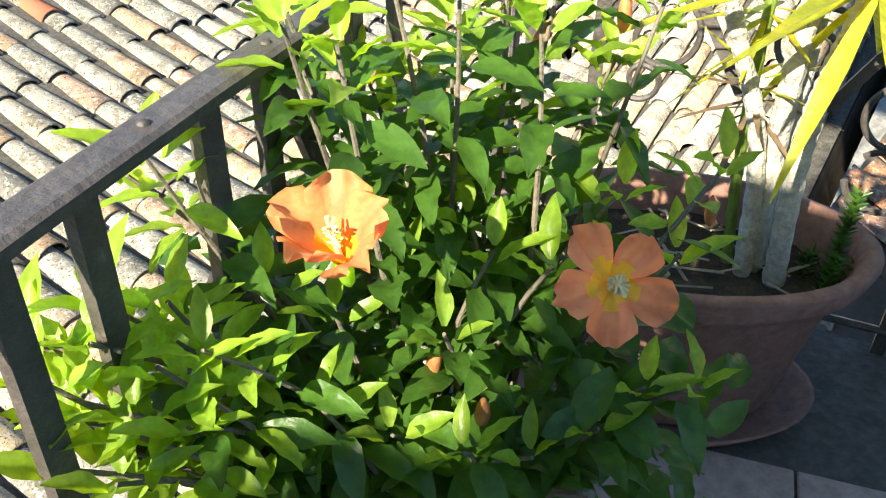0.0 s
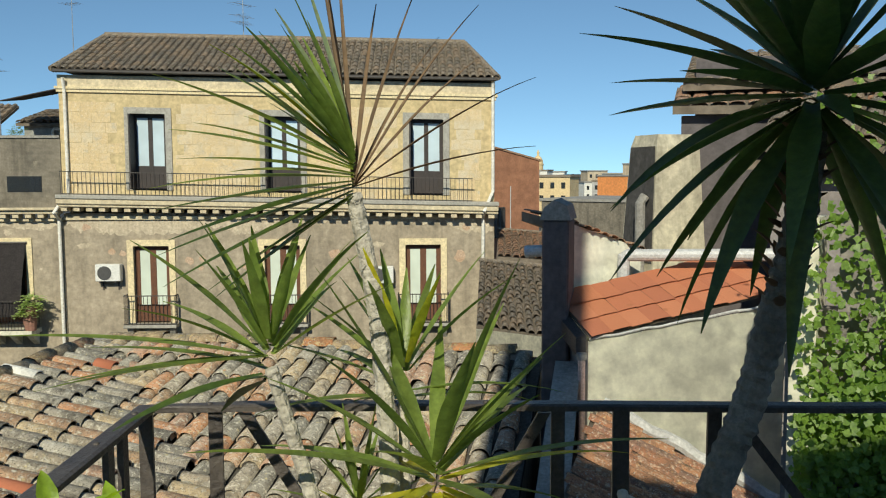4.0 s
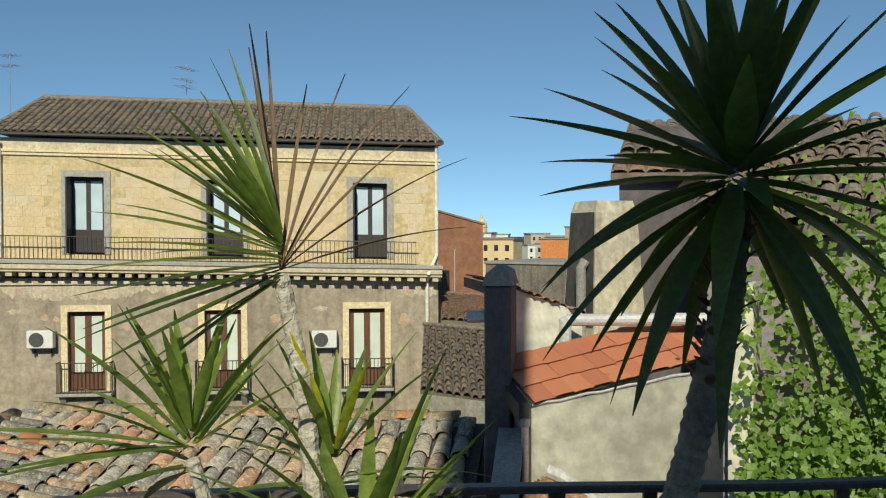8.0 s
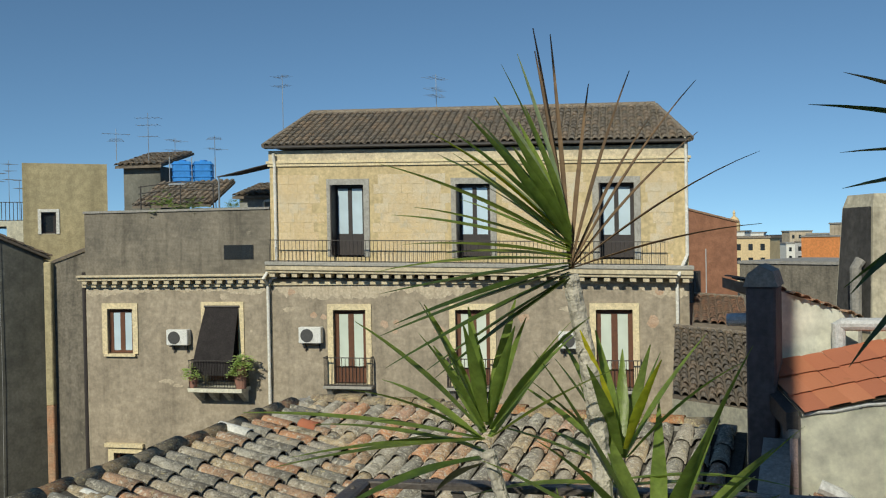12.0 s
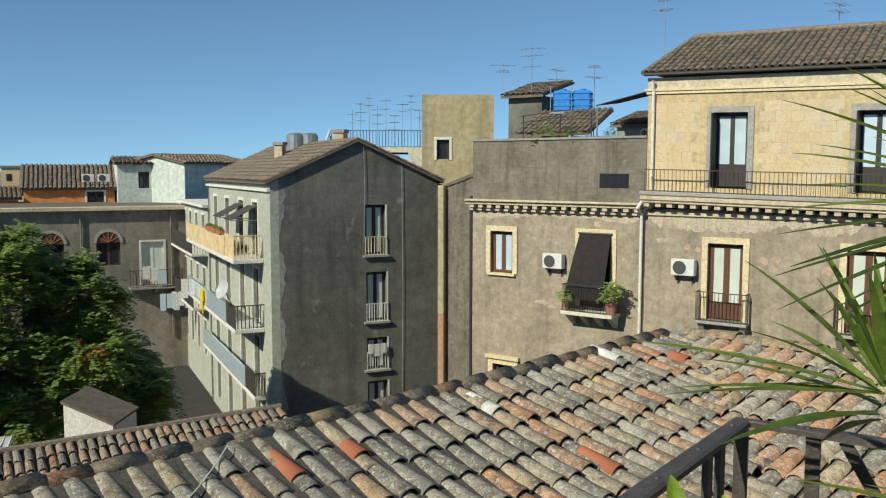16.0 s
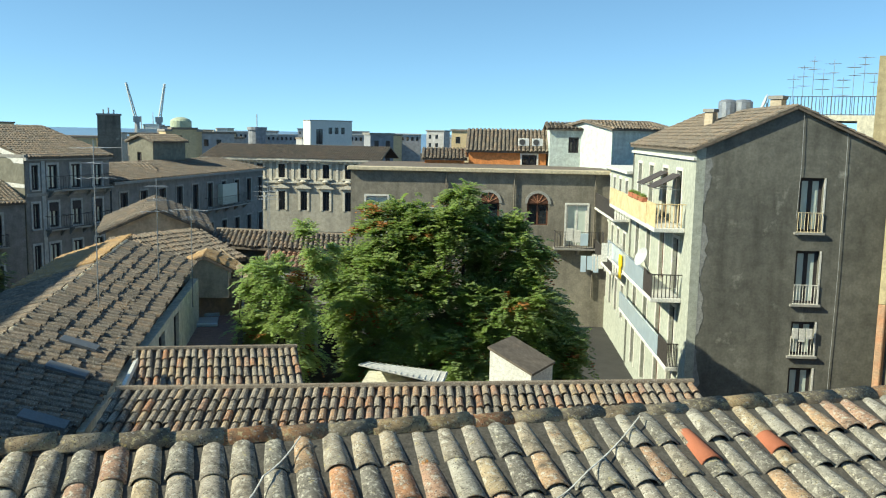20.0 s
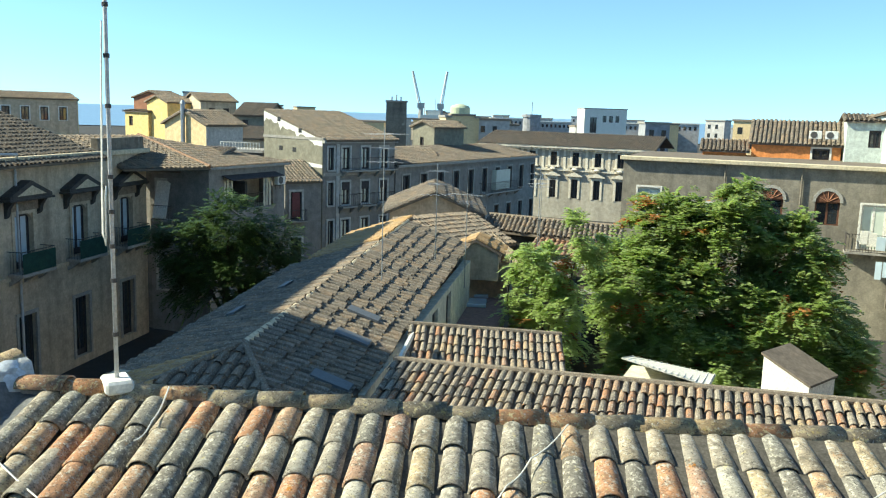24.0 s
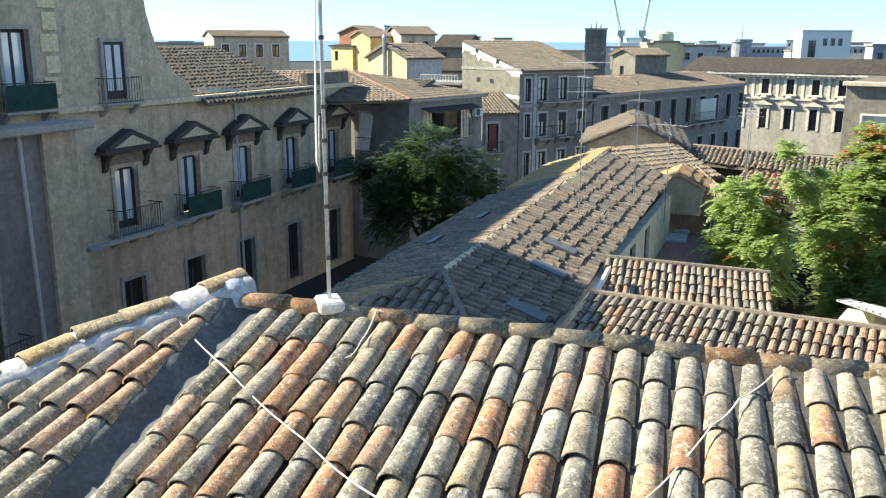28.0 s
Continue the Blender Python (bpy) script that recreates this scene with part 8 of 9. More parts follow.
# small succulent in the pot of the dragon trees
suc = thing("succulent", "small upright green succulent with dense fleshy leaves", "plant")
for cx, cy, h in ((0.7, 1.4, 0.2), (0.68, 1.36, 0.09), (0.72, 1.36, 0.07), (0.66, 1.42, 0.06)):
    part("stem", tube(bmesh.new(), [(cx, cy, 0.44), (cx + 0.012, cy + 0.004, 0.44 + h)], 0.006, 6), M["hibleaf"], suc)
    bm = bmesh.new()
    for k in range(int(h * 420)):
        w = k / (h * 420)
        a = k * 2.4
        p = Vector((cx + 0.012 * w, cy + 0.004 * w, 0.44 + h * w))
        d = Vector((math.cos(a), math.sin(a), 0.7))
        tube(bm, [p, p + d * 0.012, p + d * 0.02], 0.0045, 5, 0.001)
    tagged(part("fleshy_leaf", bm, M["hibleaf"], suc), kind="stuff")

# ---- trees ----
M["treeleaf"] = leafmat("tree_leaf", (0.27, 0.36, 0.12), (0.19, 0.28, 0.09), 0.42, 0.5)
# the same leaf with sunlight put into its colour
M["treelight"] = leafmat("sunlit_tree_leaf", (0.4, 0.5, 0.21), (0.3, 0.4, 0.15), 0.42, 0.5)
# shade over the street tree is put into this darker leaf green
M["shadeleaf"] = leafmat("shade_darkened_tree_leaf", (0.07, 0.12, 0.035), (0.045, 0.085, 0.025), 0.3, 0.45)
M["treefruit"] = leafmat("rusty_seed_cluster", (0.5, 0.22, 0.07), (0.38, 0.18, 0.05), 0.25, 0.7)
M["ivy"] = leafmat("ivy_leaf", (0.19, 0.31, 0.05), (0.11, 0.2, 0.035), 0.42, 0.45)
M["bark"] = surf("tree_bark", (0.12, 0.095, 0.07), (0.08, 0.065, 0.05), 6.0, 0.95, 0.8, 30.0)


def spray(vs, fs, p, d, length, n, lw, rng):
    """A drooping compound leaf: pairs of leaflets along a bent stalk."""
    d = d.normalized()
    side = d.cross(Vector((0, 0, 1)))
    side = side.normalized() if side.length > 1e-3 else Vector((1, 0, 0))
    for i in range(n):
        w = (i + 1) / n
        c = p + d * (length * w) - Vector((0, 0, length * 0.45 * w * w))
        for s in (-1, 1):
            e = (side * s + d * 0.55 + Vector((0, 0, rng.uniform(-0.45, 0.1)))).normalized() * (lw * (1.15 - 0.5 * w))
            f = e.cross(Vector((rng.uniform(-0.3, 0.3), rng.uniform(-0.3, 0.3), 1))).normalized() * lw * 0.3
            q = len(vs)
            vs.extend([tuple(c), tuple(c + e * 0.5 + f), tuple(c + e), tuple(c + e * 0.5 - f)])
            fs.append((q, q + 1, q + 2, q + 3))


def tree(name, label, base, lobes, sprays, leaf_len, seed, r=0.22, bias=None, mats=("treeleaf", "treelight", "treefruit")):
    """A trunk that forks into limbs; each limb ends in a lobe (centre, radii) of leafy sprays with gaps between."""
    rng = random.Random(seed)
    b = Vector(base)
    tr = thing(name, label, "tree")
    top = Vector((0, 0, 0))
    for c, _ in lobes:
        top += Vector(c) / len(lobes)
    fork = b.lerp(top, 0.45)
    part("trunk", tube(bmesh.new(), [b, b.lerp(fork, 0.5) + Vector((0.1, 0.05, 0)), fork], r, 10, r * 0.75), M["bark"], tr)
    banks = [([], []), ([], []), ([], [])]
    tot = sum(rad[0] * rad[1] for _, rad in lobes)
    for c, rad in lobes:
        c = Vector(c)
        part("limb", tube(bmesh.new(), [fork, fork.lerp(c, 0.55) + Vector((0, 0, 0.2)), c], r * 0.5, 7, r * 0.12), M["bark"], tr)
        k_n = int(sprays * rad[0] * rad[1] / tot)
        clumps = []
        for k in range(max(8, k_n // 32)):
            a, z = rng.uniform(0, 6.28), rng.uniform(-0.75, 1)
            s = math.sqrt(max(0, 1 - z * z))
            q = rng.uniform(0.55, 1.08)
            clumps.append(Vector((math.cos(a) * s * rad[0] * q, math.sin(a) * s * rad[1] * q, z * rad[2] * q)))
        for k in range(k_n):
            ci = rng.randrange(len(clumps))
            cl = clumps[ci]
            off = Vector((rng.gauss(0, 1), rng.gauss(0, 1), rng.gauss(0, 0.7))) * 0.085 * (rad[0] + rad[2])
            p = c + cl + off
            d = Vector((cl.x / rad[0], cl.y / rad[1], cl.z / rad[2] * 0.6 + 0.15)) + Vector((rng.uniform(-0.7, 0.7), rng.uniform(-0.7, 0.7), rng.uniform(-0.4, 0.4)))
            u = rng.random()
            bank = banks[2] if ci % 9 == 4 and u < 0.3 else banks[1] if u < 0.6 else banks[0]
            spray(*bank, p, d, leaf_len * rng.uniform(0.7, 1.2), 7, leaf_len * 0.34, rng)
    for (vs, fs), m_ in zip(banks, mats):
        if vs:
            tagged(raw("crown", vs, fs, M[m_], tr), "crown of feathery leaves", kind="stuff")
    return tr


tree("tree", "large leafy courtyard tree with feathery green foliage and rusty seed clusters", (-19.0, 22.5, GROUND),
     [((-19.7, 22.8, -0.75), (0.55, 0.55, 0.9)), ((-21.2, 20.8, -2.0), (1.15, 1.05, 1.0)), ((-19.7, 21.7, -2.1), (1.15, 1.1, 1.2)), ((-18.5, 24.0, -2.6), (1.2, 1.1, 1.1)), ((-21.0, 19.5, -3.7), (1.2, 1.1, 1.2)), ((-19.4, 20.6, -4.3), (1.3, 1.2, 1.3)),
      ((-17.9, 22.9, -4.6), (1.5, 1.3, 1.4)), ((-17.9, 25.2, -4.8), (0.85, 0.8, 1.0)), ((-20.1, 19.8, -6.0), (1.4, 1.3, 1.3)), ((-18.3, 21.4, -6.0), (1.5, 1.4, 1.4)), ((-17.2, 24.1, -6.3), (1.4, 1.3, 1.4))],
     15500, 0.6, 31)
tree("tree", "slender young courtyard tree with light green leaves", (-20.8, 15.6, GROUND),
     [((-20.3, 16.5, -2.0), (0.55, 0.55, 0.7)), ((-21.1, 15.7, -2.9), (0.75, 0.7, 0.9)), ((-20.8, 15.9, -4.4), (0.95, 0.9, 1.3))], 1900, 0.42, 32, 0.12, None, ("treelight", "treelight", "treefruit"))
tree("street_tree", "dense street tree with its shade put into the leaf colour", (-40.4, 11.3, GROUND),
     [((-40.4, 11.5, -4.0), (1.9, 1.7, 1.4)), ((-41.0, 9.6, -5.3), (1.8, 1.6, 1.5)), ((-39.8, 13.2, -5.2), (1.7, 1.6, 1.6)), ((-40.5, 11.2, -6.6), (2.6, 2.2, 1.6))], 6500, 0.42, 33, 0.22, None, ("shadeleaf", "shadeleaf", "treeleaf"))

# ivy over the low wall
_rng = random.Random(8)
_vs, _fs = [], []
_im = at(polar(-44.6, 6.6), -54)
_cl = [(_rng.uniform(0.2, 3.8), _rng.uniform(-3.0, 1.5), _rng.uniform(0.25, 0.45)) for k in range(90)]
for k in range(90000):
    cx, cz, cr = _rng.choice(_cl)
    p = Vector((cx + _rng.gauss(0, cr), -0.12 - abs(_rng.gauss(0, 0.12)), cz + _rng.gauss(0, cr)))
    if p.x < 1.0 and p.z > 0.45 - 0.6 * (1.0 - p.x) and _rng.random() < 0.8:
        continue
    if p.x < 0.12:
        continue
    s = _rng.uniform(0.02, 0.036)
    n = Vector((_rng.uniform(-0.5, 0.5), -1, _rng.uniform(-0.1, 0.8))).normalized()
    u = n.orthogonal().normalized()
    u = Matrix.Rotation(_rng.uniform(0, 6.28), 3, n) @ u
    w = n.cross(u)
    q = len(_vs)
    for a, b in ((-0.2, -1), (-1, -0.3), (-0.45, 0.2), (0, 1), (0.45, 0.2), (1, -0.3), (0.2, -1)):
        _vs.append(tuple(_im @ (p + u * a * s + w * b * s)))
    _fs.append(tuple(range(q, q + 7)))
_iv = thing("ivy", "thick bright green ivy over a wall", "plant")
part("stem", tube(bmesh.new(), [_im @ Vector((1.5, -0.06, -4)), _im @ Vector((1.6, -0.06, -1)), _im @ Vector((1.4, -0.06, 1.0))], 0.02, 6), M["bark"], _iv)
tagged(raw("ivy_leaf", _vs, _fs, M["ivy"], _iv), "mass of ivy leaves", kind="stuff")

# ---- ridge tiles, mortar, mast and ropes of the near roof ----
_rng = random.Random(6)


def cap_mesh(length, r, seed):
    vs, fs = [], []
    tile_mesh(vs, fs, Vector((0, 0, 0)), Vector((0, 1, 0)), Vector((1, 0, 0)), Vector((0, 0, 1)), r, length, 10, 0.01, 0.93, 0.018, 0.0, 0.7)
    return vs, fs


M["tilecap"] = tile_surf("lichened_ridge_tile", [tuple(c * k for c, k in zip(g, (0.95, 0.84, 0.7))) for g in GREYS], (0.1, 0.085, 0.065), (0.5, 0.42, 0.24), True, 0.6)
_caps = [mesh_of("ridge_tile", cap_mesh(0.375, 0.112, k), M["tilecap"]) for k in range(2)]


def cap_row(a, b, step=0.35, lift=0.03):
    d = (b - a).normalized()
    n = int((b - a).length / step)
    for i in range(n):
        p = a + d * (i * step) + Vector((0, 0, lift + _rng.uniform(-0.012, 0.012)))
        o = new("ridge_tile", _rng.choice(_caps))
        o.parent = near
        o.matrix_basis = Matrix.Translation(p) @ d.to_track_quat("X", "Z").to_matrix().to_4x4() @ pose(0, 0, 0, _rng.uniform(-5, 5), _rng.uniform(-1.5, 1.5), _rng.uniform(-3, 3))


def sag(s):
    """The old roof has sunk between its ends."""
    return -0.1 * math.sin(math.pi * min(1, max(0, s / LEN)))


def on1(s, d, h=0.14, sunk=False):
    """A point over the slope that faces the terrace: s along the ridge, d down from it."""
    return R0 + RU * s + RN * d + Vector((0, 0, h - SL * d + (sag(s) if sunk else 0)))


_q0 = R0 + RU * 0.45
cap_row(_q0, R1, 0.35, 0.022)
cap_row(R1 + RN * 0.1, R1 + RN * 5.1, 0.35, 0.022)
for _a, _b in ((_q0, R1), (R1, R1 + RN * 5.2)):
    _n = int((_b - _a).length / 0.12)
    part("mortar_bed", tube(bmesh.new(), [_a.lerp(_b, k / _n) + Vector((_rng.uniform(-0.02, 0.02), _rng.uniform(-0.02, 0.02), _rng.uniform(-0.02, 0.015) - 0.05)) for k in range(_n + 1)], 0.088, 8), M["concrete"], near, "rough mortar under the ridge tiles")


def mortar(name, pts, prof, mat_, label=""):
    """A hand-trowelled strip of mortar along the points with an uneven cross profile (across, height)."""
    bm = bmesh.new()
    rows = []
    fine = [Vector(a).lerp(Vector(b), k / 8) for a, b in zip(pts, pts[1:]) for k in range(8)] + [Vector(pts[-1])]
    for i, p in enumerate(fine):
        d = (fine[min(i + 1, len(fine) - 1)] - fine[max(i - 1, 0)]).normalized()
        sd = d.cross(Vector((0, 0, 1))).normalized()
        rows.append([bm.verts.new(p + sd * (a + _rng.uniform(-0.02, 0.02)) + Vector((0, 0, h + _rng.uniform(-0.012, 0.012)))) for a, h in prof])
    for r, q in zip(rows, rows[1:]):
        for k in range(len(prof) - 1):
            bm.faces.new((r[k], r[k + 1], q[k + 1], q[k]))
    bmesh.ops.recalc_face_normals(bm, faces=bm.faces[:])
    return part(name, bm, mat_, near, label, True)


EDGE = [(0.33, -0.19), (0.0, 0.36), (-0.44, 0.96), (-0.68, 1.42), (-1.4, 2.6), (-2.3, 4.0)]
mortar("edge_mortar", [on1(s, d, 0.11) for s, d in EDGE], [(-0.26, -0.16), (-0.17, 0.02), (-0.06, 0.07), (0.06, 0.08), (0.13, 0.03), (0.2, -0.25)], M["mortar"], "whitish mortar along the roof edge")
for (s0, d0), (s1, d1) in zip(EDGE, EDGE[1:]):
    cap_row(on1(s0, d0, 0.14), on1(s1, d1, 0.14), 0.36, 0.0)
mortar("valley_mortar", [on1(0.5, 0.0, 0.0), on1(0.49, 0.8, 0.0), on1(0.51, 1.6, 0.0), on1(0.5, 2.5, -0.01), on1(0.5, 3.3, -0.02)], [(-0.15, 0.03), (-0.09, 0.0), (0.0, 0.0), (0.06, 0.05), (0.1, 0.1), (0.15, 0.11)], M["valley"], "bluish mortared valley, its shade put into the colour")
part("mortar_lump", lathe(bmesh.new(), [(0.0, 0.2), (0.09, 0.18), (0.17, 0.1), (0.22, 0.0), (0.24, -0.15)], 9, on1(0.3, -0.05, 0.0)), M["bluemortar"], near, smooth=True)
for s, d in ((0.2, 0.12), (-0.1, 0.5), (-0.3, 0.7), (-0.62, 1.2)):
    part("mortar_dab", lathe(bmesh.new(), [(0, 0.03), (0.05, 0.02), (0.08, -0.02), (0.07, -0.07)], 7, on1(s, d, 0.12)), M["white"], near, smooth=True)
roof("outer_tiles", near, M["tile"], R0 + RU * 0.4 + Vector((0, 0, -0.12)), RU, (-RN.x, -RN.y, -0.5), LEN - 0.4, 1.3, 0.22, 0.36, seed=45)
# odd tiles: red, white
for s, d, col in ((11.69, 0.13, "white"), (9.34, 0.41, "white"), (12.5, 0.49, "tilered"), (7.72, 0.48, "tilered"), (7.25, 0.53, "tilered"), (9.6, 1.6, "tilered"), (8.4, 2.3, "tilered")):
    vs, fs = [], []
    tile_mesh(vs, fs, on1(round(s / PU) * PU + PU / 2, d - 0.2, 0.03), RU, V1, _n1, PU * 0.44, 0.4, 7, 0.02, 0.8, 0.014)
    o = raw("odd_tile", vs, fs, M[col], near, True)
    o["label"] = "pale mortar-smeared tile" if col == "white" else "newer red tile"
# the nearest tiles one by one
_near = []
for k in range(6):
    vs, fs = [], []
    tile_mesh(vs, fs, Vector((0, 0, 0)), Vector((1, 0, 0)), Vector((0, 1, 0)), Vector((0, 0, 1)), PU * (0.46 + 0.007 * k), PV + 0.06 + 0.006 * k, 8, 0.014 + 0.002 * k, 0.84, 0.015, (k - 2.5) * 0.01)
    _near.append(mesh_of("roof_tile", (vs, fs), M["tilepart"]))
_fr = Matrix((RU, V1, _n1)).transposed().to_4x4()
for i in range(NS0, NS1):
    for j in range(ND1):
        o = new("roof_tile", _rng.choice(_near))
        o.parent = near
        o.matrix_basis = Matrix.Translation(R0 + RU * ((i + 0.5) * PU + _rng.uniform(-0.009, 0.009)) + V1 * (j * PV + _rng.uniform(-0.03, 0.03)) + _n1 * _rng.uniform(-0.004, 0.01)) @ _fr @ pose(0, 0, 0, _rng.uniform(-1.2, 0.8), _rng.uniform(-3, 3), _rng.uniform(-1.4, 1.4))

# let the whole roof sink by the same curve
for o in near.children:
    if o.data.users > 1:
        o.location.z += sag((o.location - R0).dot(RU))
    else:
        for v in o.data.vertices:
            q = o.matrix_basis @ v.co
            if q.z > GROUND + 1:
                v.co.z += sag((q - R0).dot(RU))

mast = thing("mast", "tall thin metal aerial mast with looped cable on the roof ridge", "mast", Matrix.Translation(on1(1.18, 0.0, 0.1, True)) @ pose(0, 0, 0, 0, -1.6, 0))
part("base", bx(-0.14, 0.14, -0.1, 0.1, -0.06, 0.04, bev=0.02), M["white"], mast)
part("pole", tube(bmesh.new(), [(0, 0, 0), (0, 0, 4.6)], 0.016, 10, 0.013), M["pipegrey"], mast, smooth=True)
for z in (0.35, 0.75, 1.0, 1.25, 1.5, 2.0, 2.35, 2.7, 3.1):
    part("clamp", tube(bmesh.new(), [(0, 0, z), (0, 0, z + 0.03)], 0.022, 10), M["iron"], mast)
_bm = bmesh.new()
for k in range(3):
    tube(_bm, [(0.02, -0.03, 2.6), (-0.02 - 0.01 * k, -0.04, 2.0), (-0.05 - 0.015 * k, -0.05, 1.35), (-0.06 - 0.02 * k, -0.05, 1.1), (-0.03, -0.04, 1.02), (0.0, -0.04, 1.12), (0.01, -0.04, 1.35), (-0.01, -0.03, 1.45)], 0.006, 5)
part("cable", _bm, M["white"], mast, "white looped cable")


def rope(pts, label="thin pale rope across the tiles"):
    r = thing("rope", label, "rope")
    pts = [Vector(p) for p in pts]
    fine = []
    for a, b in zip(pts, pts[1:]):
        for k in range(8):
            w = k / 8
            fine.append(a.lerp(b, w) + Vector((0, 0, -0.03 * math.sin(math.pi * w))))
    part("strand", tube(bmesh.new(), fine + [pts[-1]], 0.006, 5), M["white"], r)


for _line in (((-0.08, 0.33), (0.84, 1.0), (1.69, 1.56), (2.29, 1.91), (3.2, 2.5)), ((4.48, 0.18), (4.21, 0.59), (4.05, 0.88), (3.7, 1.6)), ((7.0, 0.2), (6.32, 0.79), (5.89, 1.09), (5.2, 1.7)), ((1.59, 0.05), (1.63, 0.47), (1.6, 0.7))):
    rope([on1(s, d, 0.125, True) for s, d in _line])

# ---- things on the roofs across the courtyard ----
tank = thing("water_tank", "blue plastic water tanks in a steel frame", "water tank", at((-3.75, 35.9), 0))
for dx in (-0.45, 0.35):
    tb = part("tank_body", bx(dx - 0.37, dx + 0.37, -0.4, 0.4, 4.0, 4.85, bev=0.07), M["blue"], tank)
    for z in (4.2, 4.45, 4.7):
        part("rib", bx(dx - 0.395, dx + 0.395, -0.425, 0.425, z, z + 0.06, bev=0.02), M["blue"], tb)
    part("lid", lathe(bmesh.new(), [(0, 4.85), (0.14, 4.85), (0.14, 4.92), (0, 4.94)], 14, (dx, 0, 0)), M["blue"], tb)
_bm = bmesh.new()
for x in (-0.9, -0.05, 0.85):
    tube(_bm, [(x, -0.5, 0.6), (x, -0.5, 5.0)], 0.02, 5)
box(_bm, -0.95, 0.9, -0.55, 0.5, 3.9, 3.98)
part("frame", _bm, M["zinc"], tank)
shed = thing("roof_shed", "grey rooftop shed with a tiled roof", "shed", at((-6.6, 36.6), -20))
part("wall", bx(0, 1.6, 0, 2.5, 0.6, 4.7), M["cement"], shed)
roof("roof_tiles", shed, M["tilefar"], (-0.2, 2.6, 5.5), (1, 0, 0), (0, -2.9, -0.75), 2.0, 3.0, 0.25, 0.4, seed=51)
low = thing("roof_shed", "low tiled rooftop lean-to among plants", "shed", at((-6.1, 33.6), -21))
part("wall", bx(0, 4.4, 1.0, 3.0, 0.6, 2.9), M["parapet"], low)
roof("roof_tiles", low, M["tilefar"], (0, 2.8, 4.05), (1, 0, 0), (0, -2.2, -1.0), 3.2, 2.4, 0.25, 0.4, seed=52)
back = thing("roof_shed", "low grey rooftop room with a tiled roof and a white pipe", "shed", at(FP, FA))
part("wall", bx(-11.2, -8.7, 3.2, 5.6, 0.63, 3.3), M["midcement"], back)
roof("roof_tiles", back, M["tilefar"], (-11.4, 5.7, 4.0), (1, 0, 0), (0, -2.7, -0.62), 2.75, 2.77, 0.22, 0.36, seed=53)
part("pipe", tube(bmesh.new(), [(-8.75, 3.08, 3.12), (-10.1, 3.08, 3.16), (-10.15, 3.08, 3.1), (-10.15, 3.08, 0.63)], 0.05, 8), M["white"], back, "white pipe along the wall")
pg = thing("pergola", "thin metal pergola frame over a roof terrace", "pergola", at(FP, FA))
for _x in (-14.2, -12.6, -11.3):
    part("post", tube(bmesh.new(), [(_x, 1.2, 0.63), (_x, 1.2, 3.75)], 0.025, 6), M["iron"], pg)
for _z in (3.7, 3.45):
    part("rail", tube(bmesh.new(), [(-14.3, 1.2, _z), (-12.6, 1.18, _z + 0.16), (-11.2, 1.2, _z + 0.05)], 0.02, 6), M["iron"], pg)
awn2 = thing("canopy", "dark tarpaulin canopy on thin poles", "canopy", at((-2.6, 32.4), -21))
part("sheet", slab([(0, 0, 4.0), (2.2, 0, 4.45), (2.3, 1.8, 4.6), (0.1, 1.8, 4.2)], 0.03), M["fabric"], awn2)
for x, z in ((0.05, 4.0), (2.15, 4.42)):
    part("pole", tube(bmesh.new(), [(x, 0.05, 0.6), (x, 0.05, z)], 0.03, 6), M["zinc"], awn2)
_rg = random.Random(12)
for x, y, s in ((-4.4, 32.2, 0.5), (-3.4, 31.9, 0.4), (-2.0, 31.4, 0.3)):
    bush = thing("roof_plant", "small leafy potted plant on the roof terrace", "plant", pose(x, y, 2.45), "roof plants")
    part("tub", lathe(bmesh.new(), [(0, -1.83), (0.2, -1.83), (0.25, 0.15), (0, 0.15)], 10), M["terracotta"], bush)
    vs, fs = [], []
    for k in range(70):
        d = Vector((_rg.gauss(0, 1), _rg.gauss(0, 1), abs(_rg.gauss(0, 1))))
        spray(vs, fs, d * s * 0.4 + Vector((0, 0, 0.3)), d, s * 0.6, 3, s * 0.3, _rg)
    tagged(raw("foliage", vs, fs, M["treeleaf"], bush), kind="stuff")
for i, (x, y, z, h, n) in enumerate(((-5.6, 36.5, 4.8, 2.1, 3), (-4.7, 37.6, 4.6, 1.4, 2), (-6.9, 36.8, 5.0, 1.3, 2), (-3.0, 36.6, 4.4, 1.6, 2), (-0.2, 34.6, 5.9, 2.3, 2), (5.6, 32.6, 6.2, 1.7, 3))):
    antenna(x, y, z, h, n, i * 37, 0.45, i)
for i in range(9):
    p = polar(20.5 - i * 0.55, 44 + (i % 3))
    antenna(p[0], p[1], 2.6, 2.0 + 0.25 * ((i * 7) % 5), 2 + i % 2, i * 53, 0.24, i + 20)
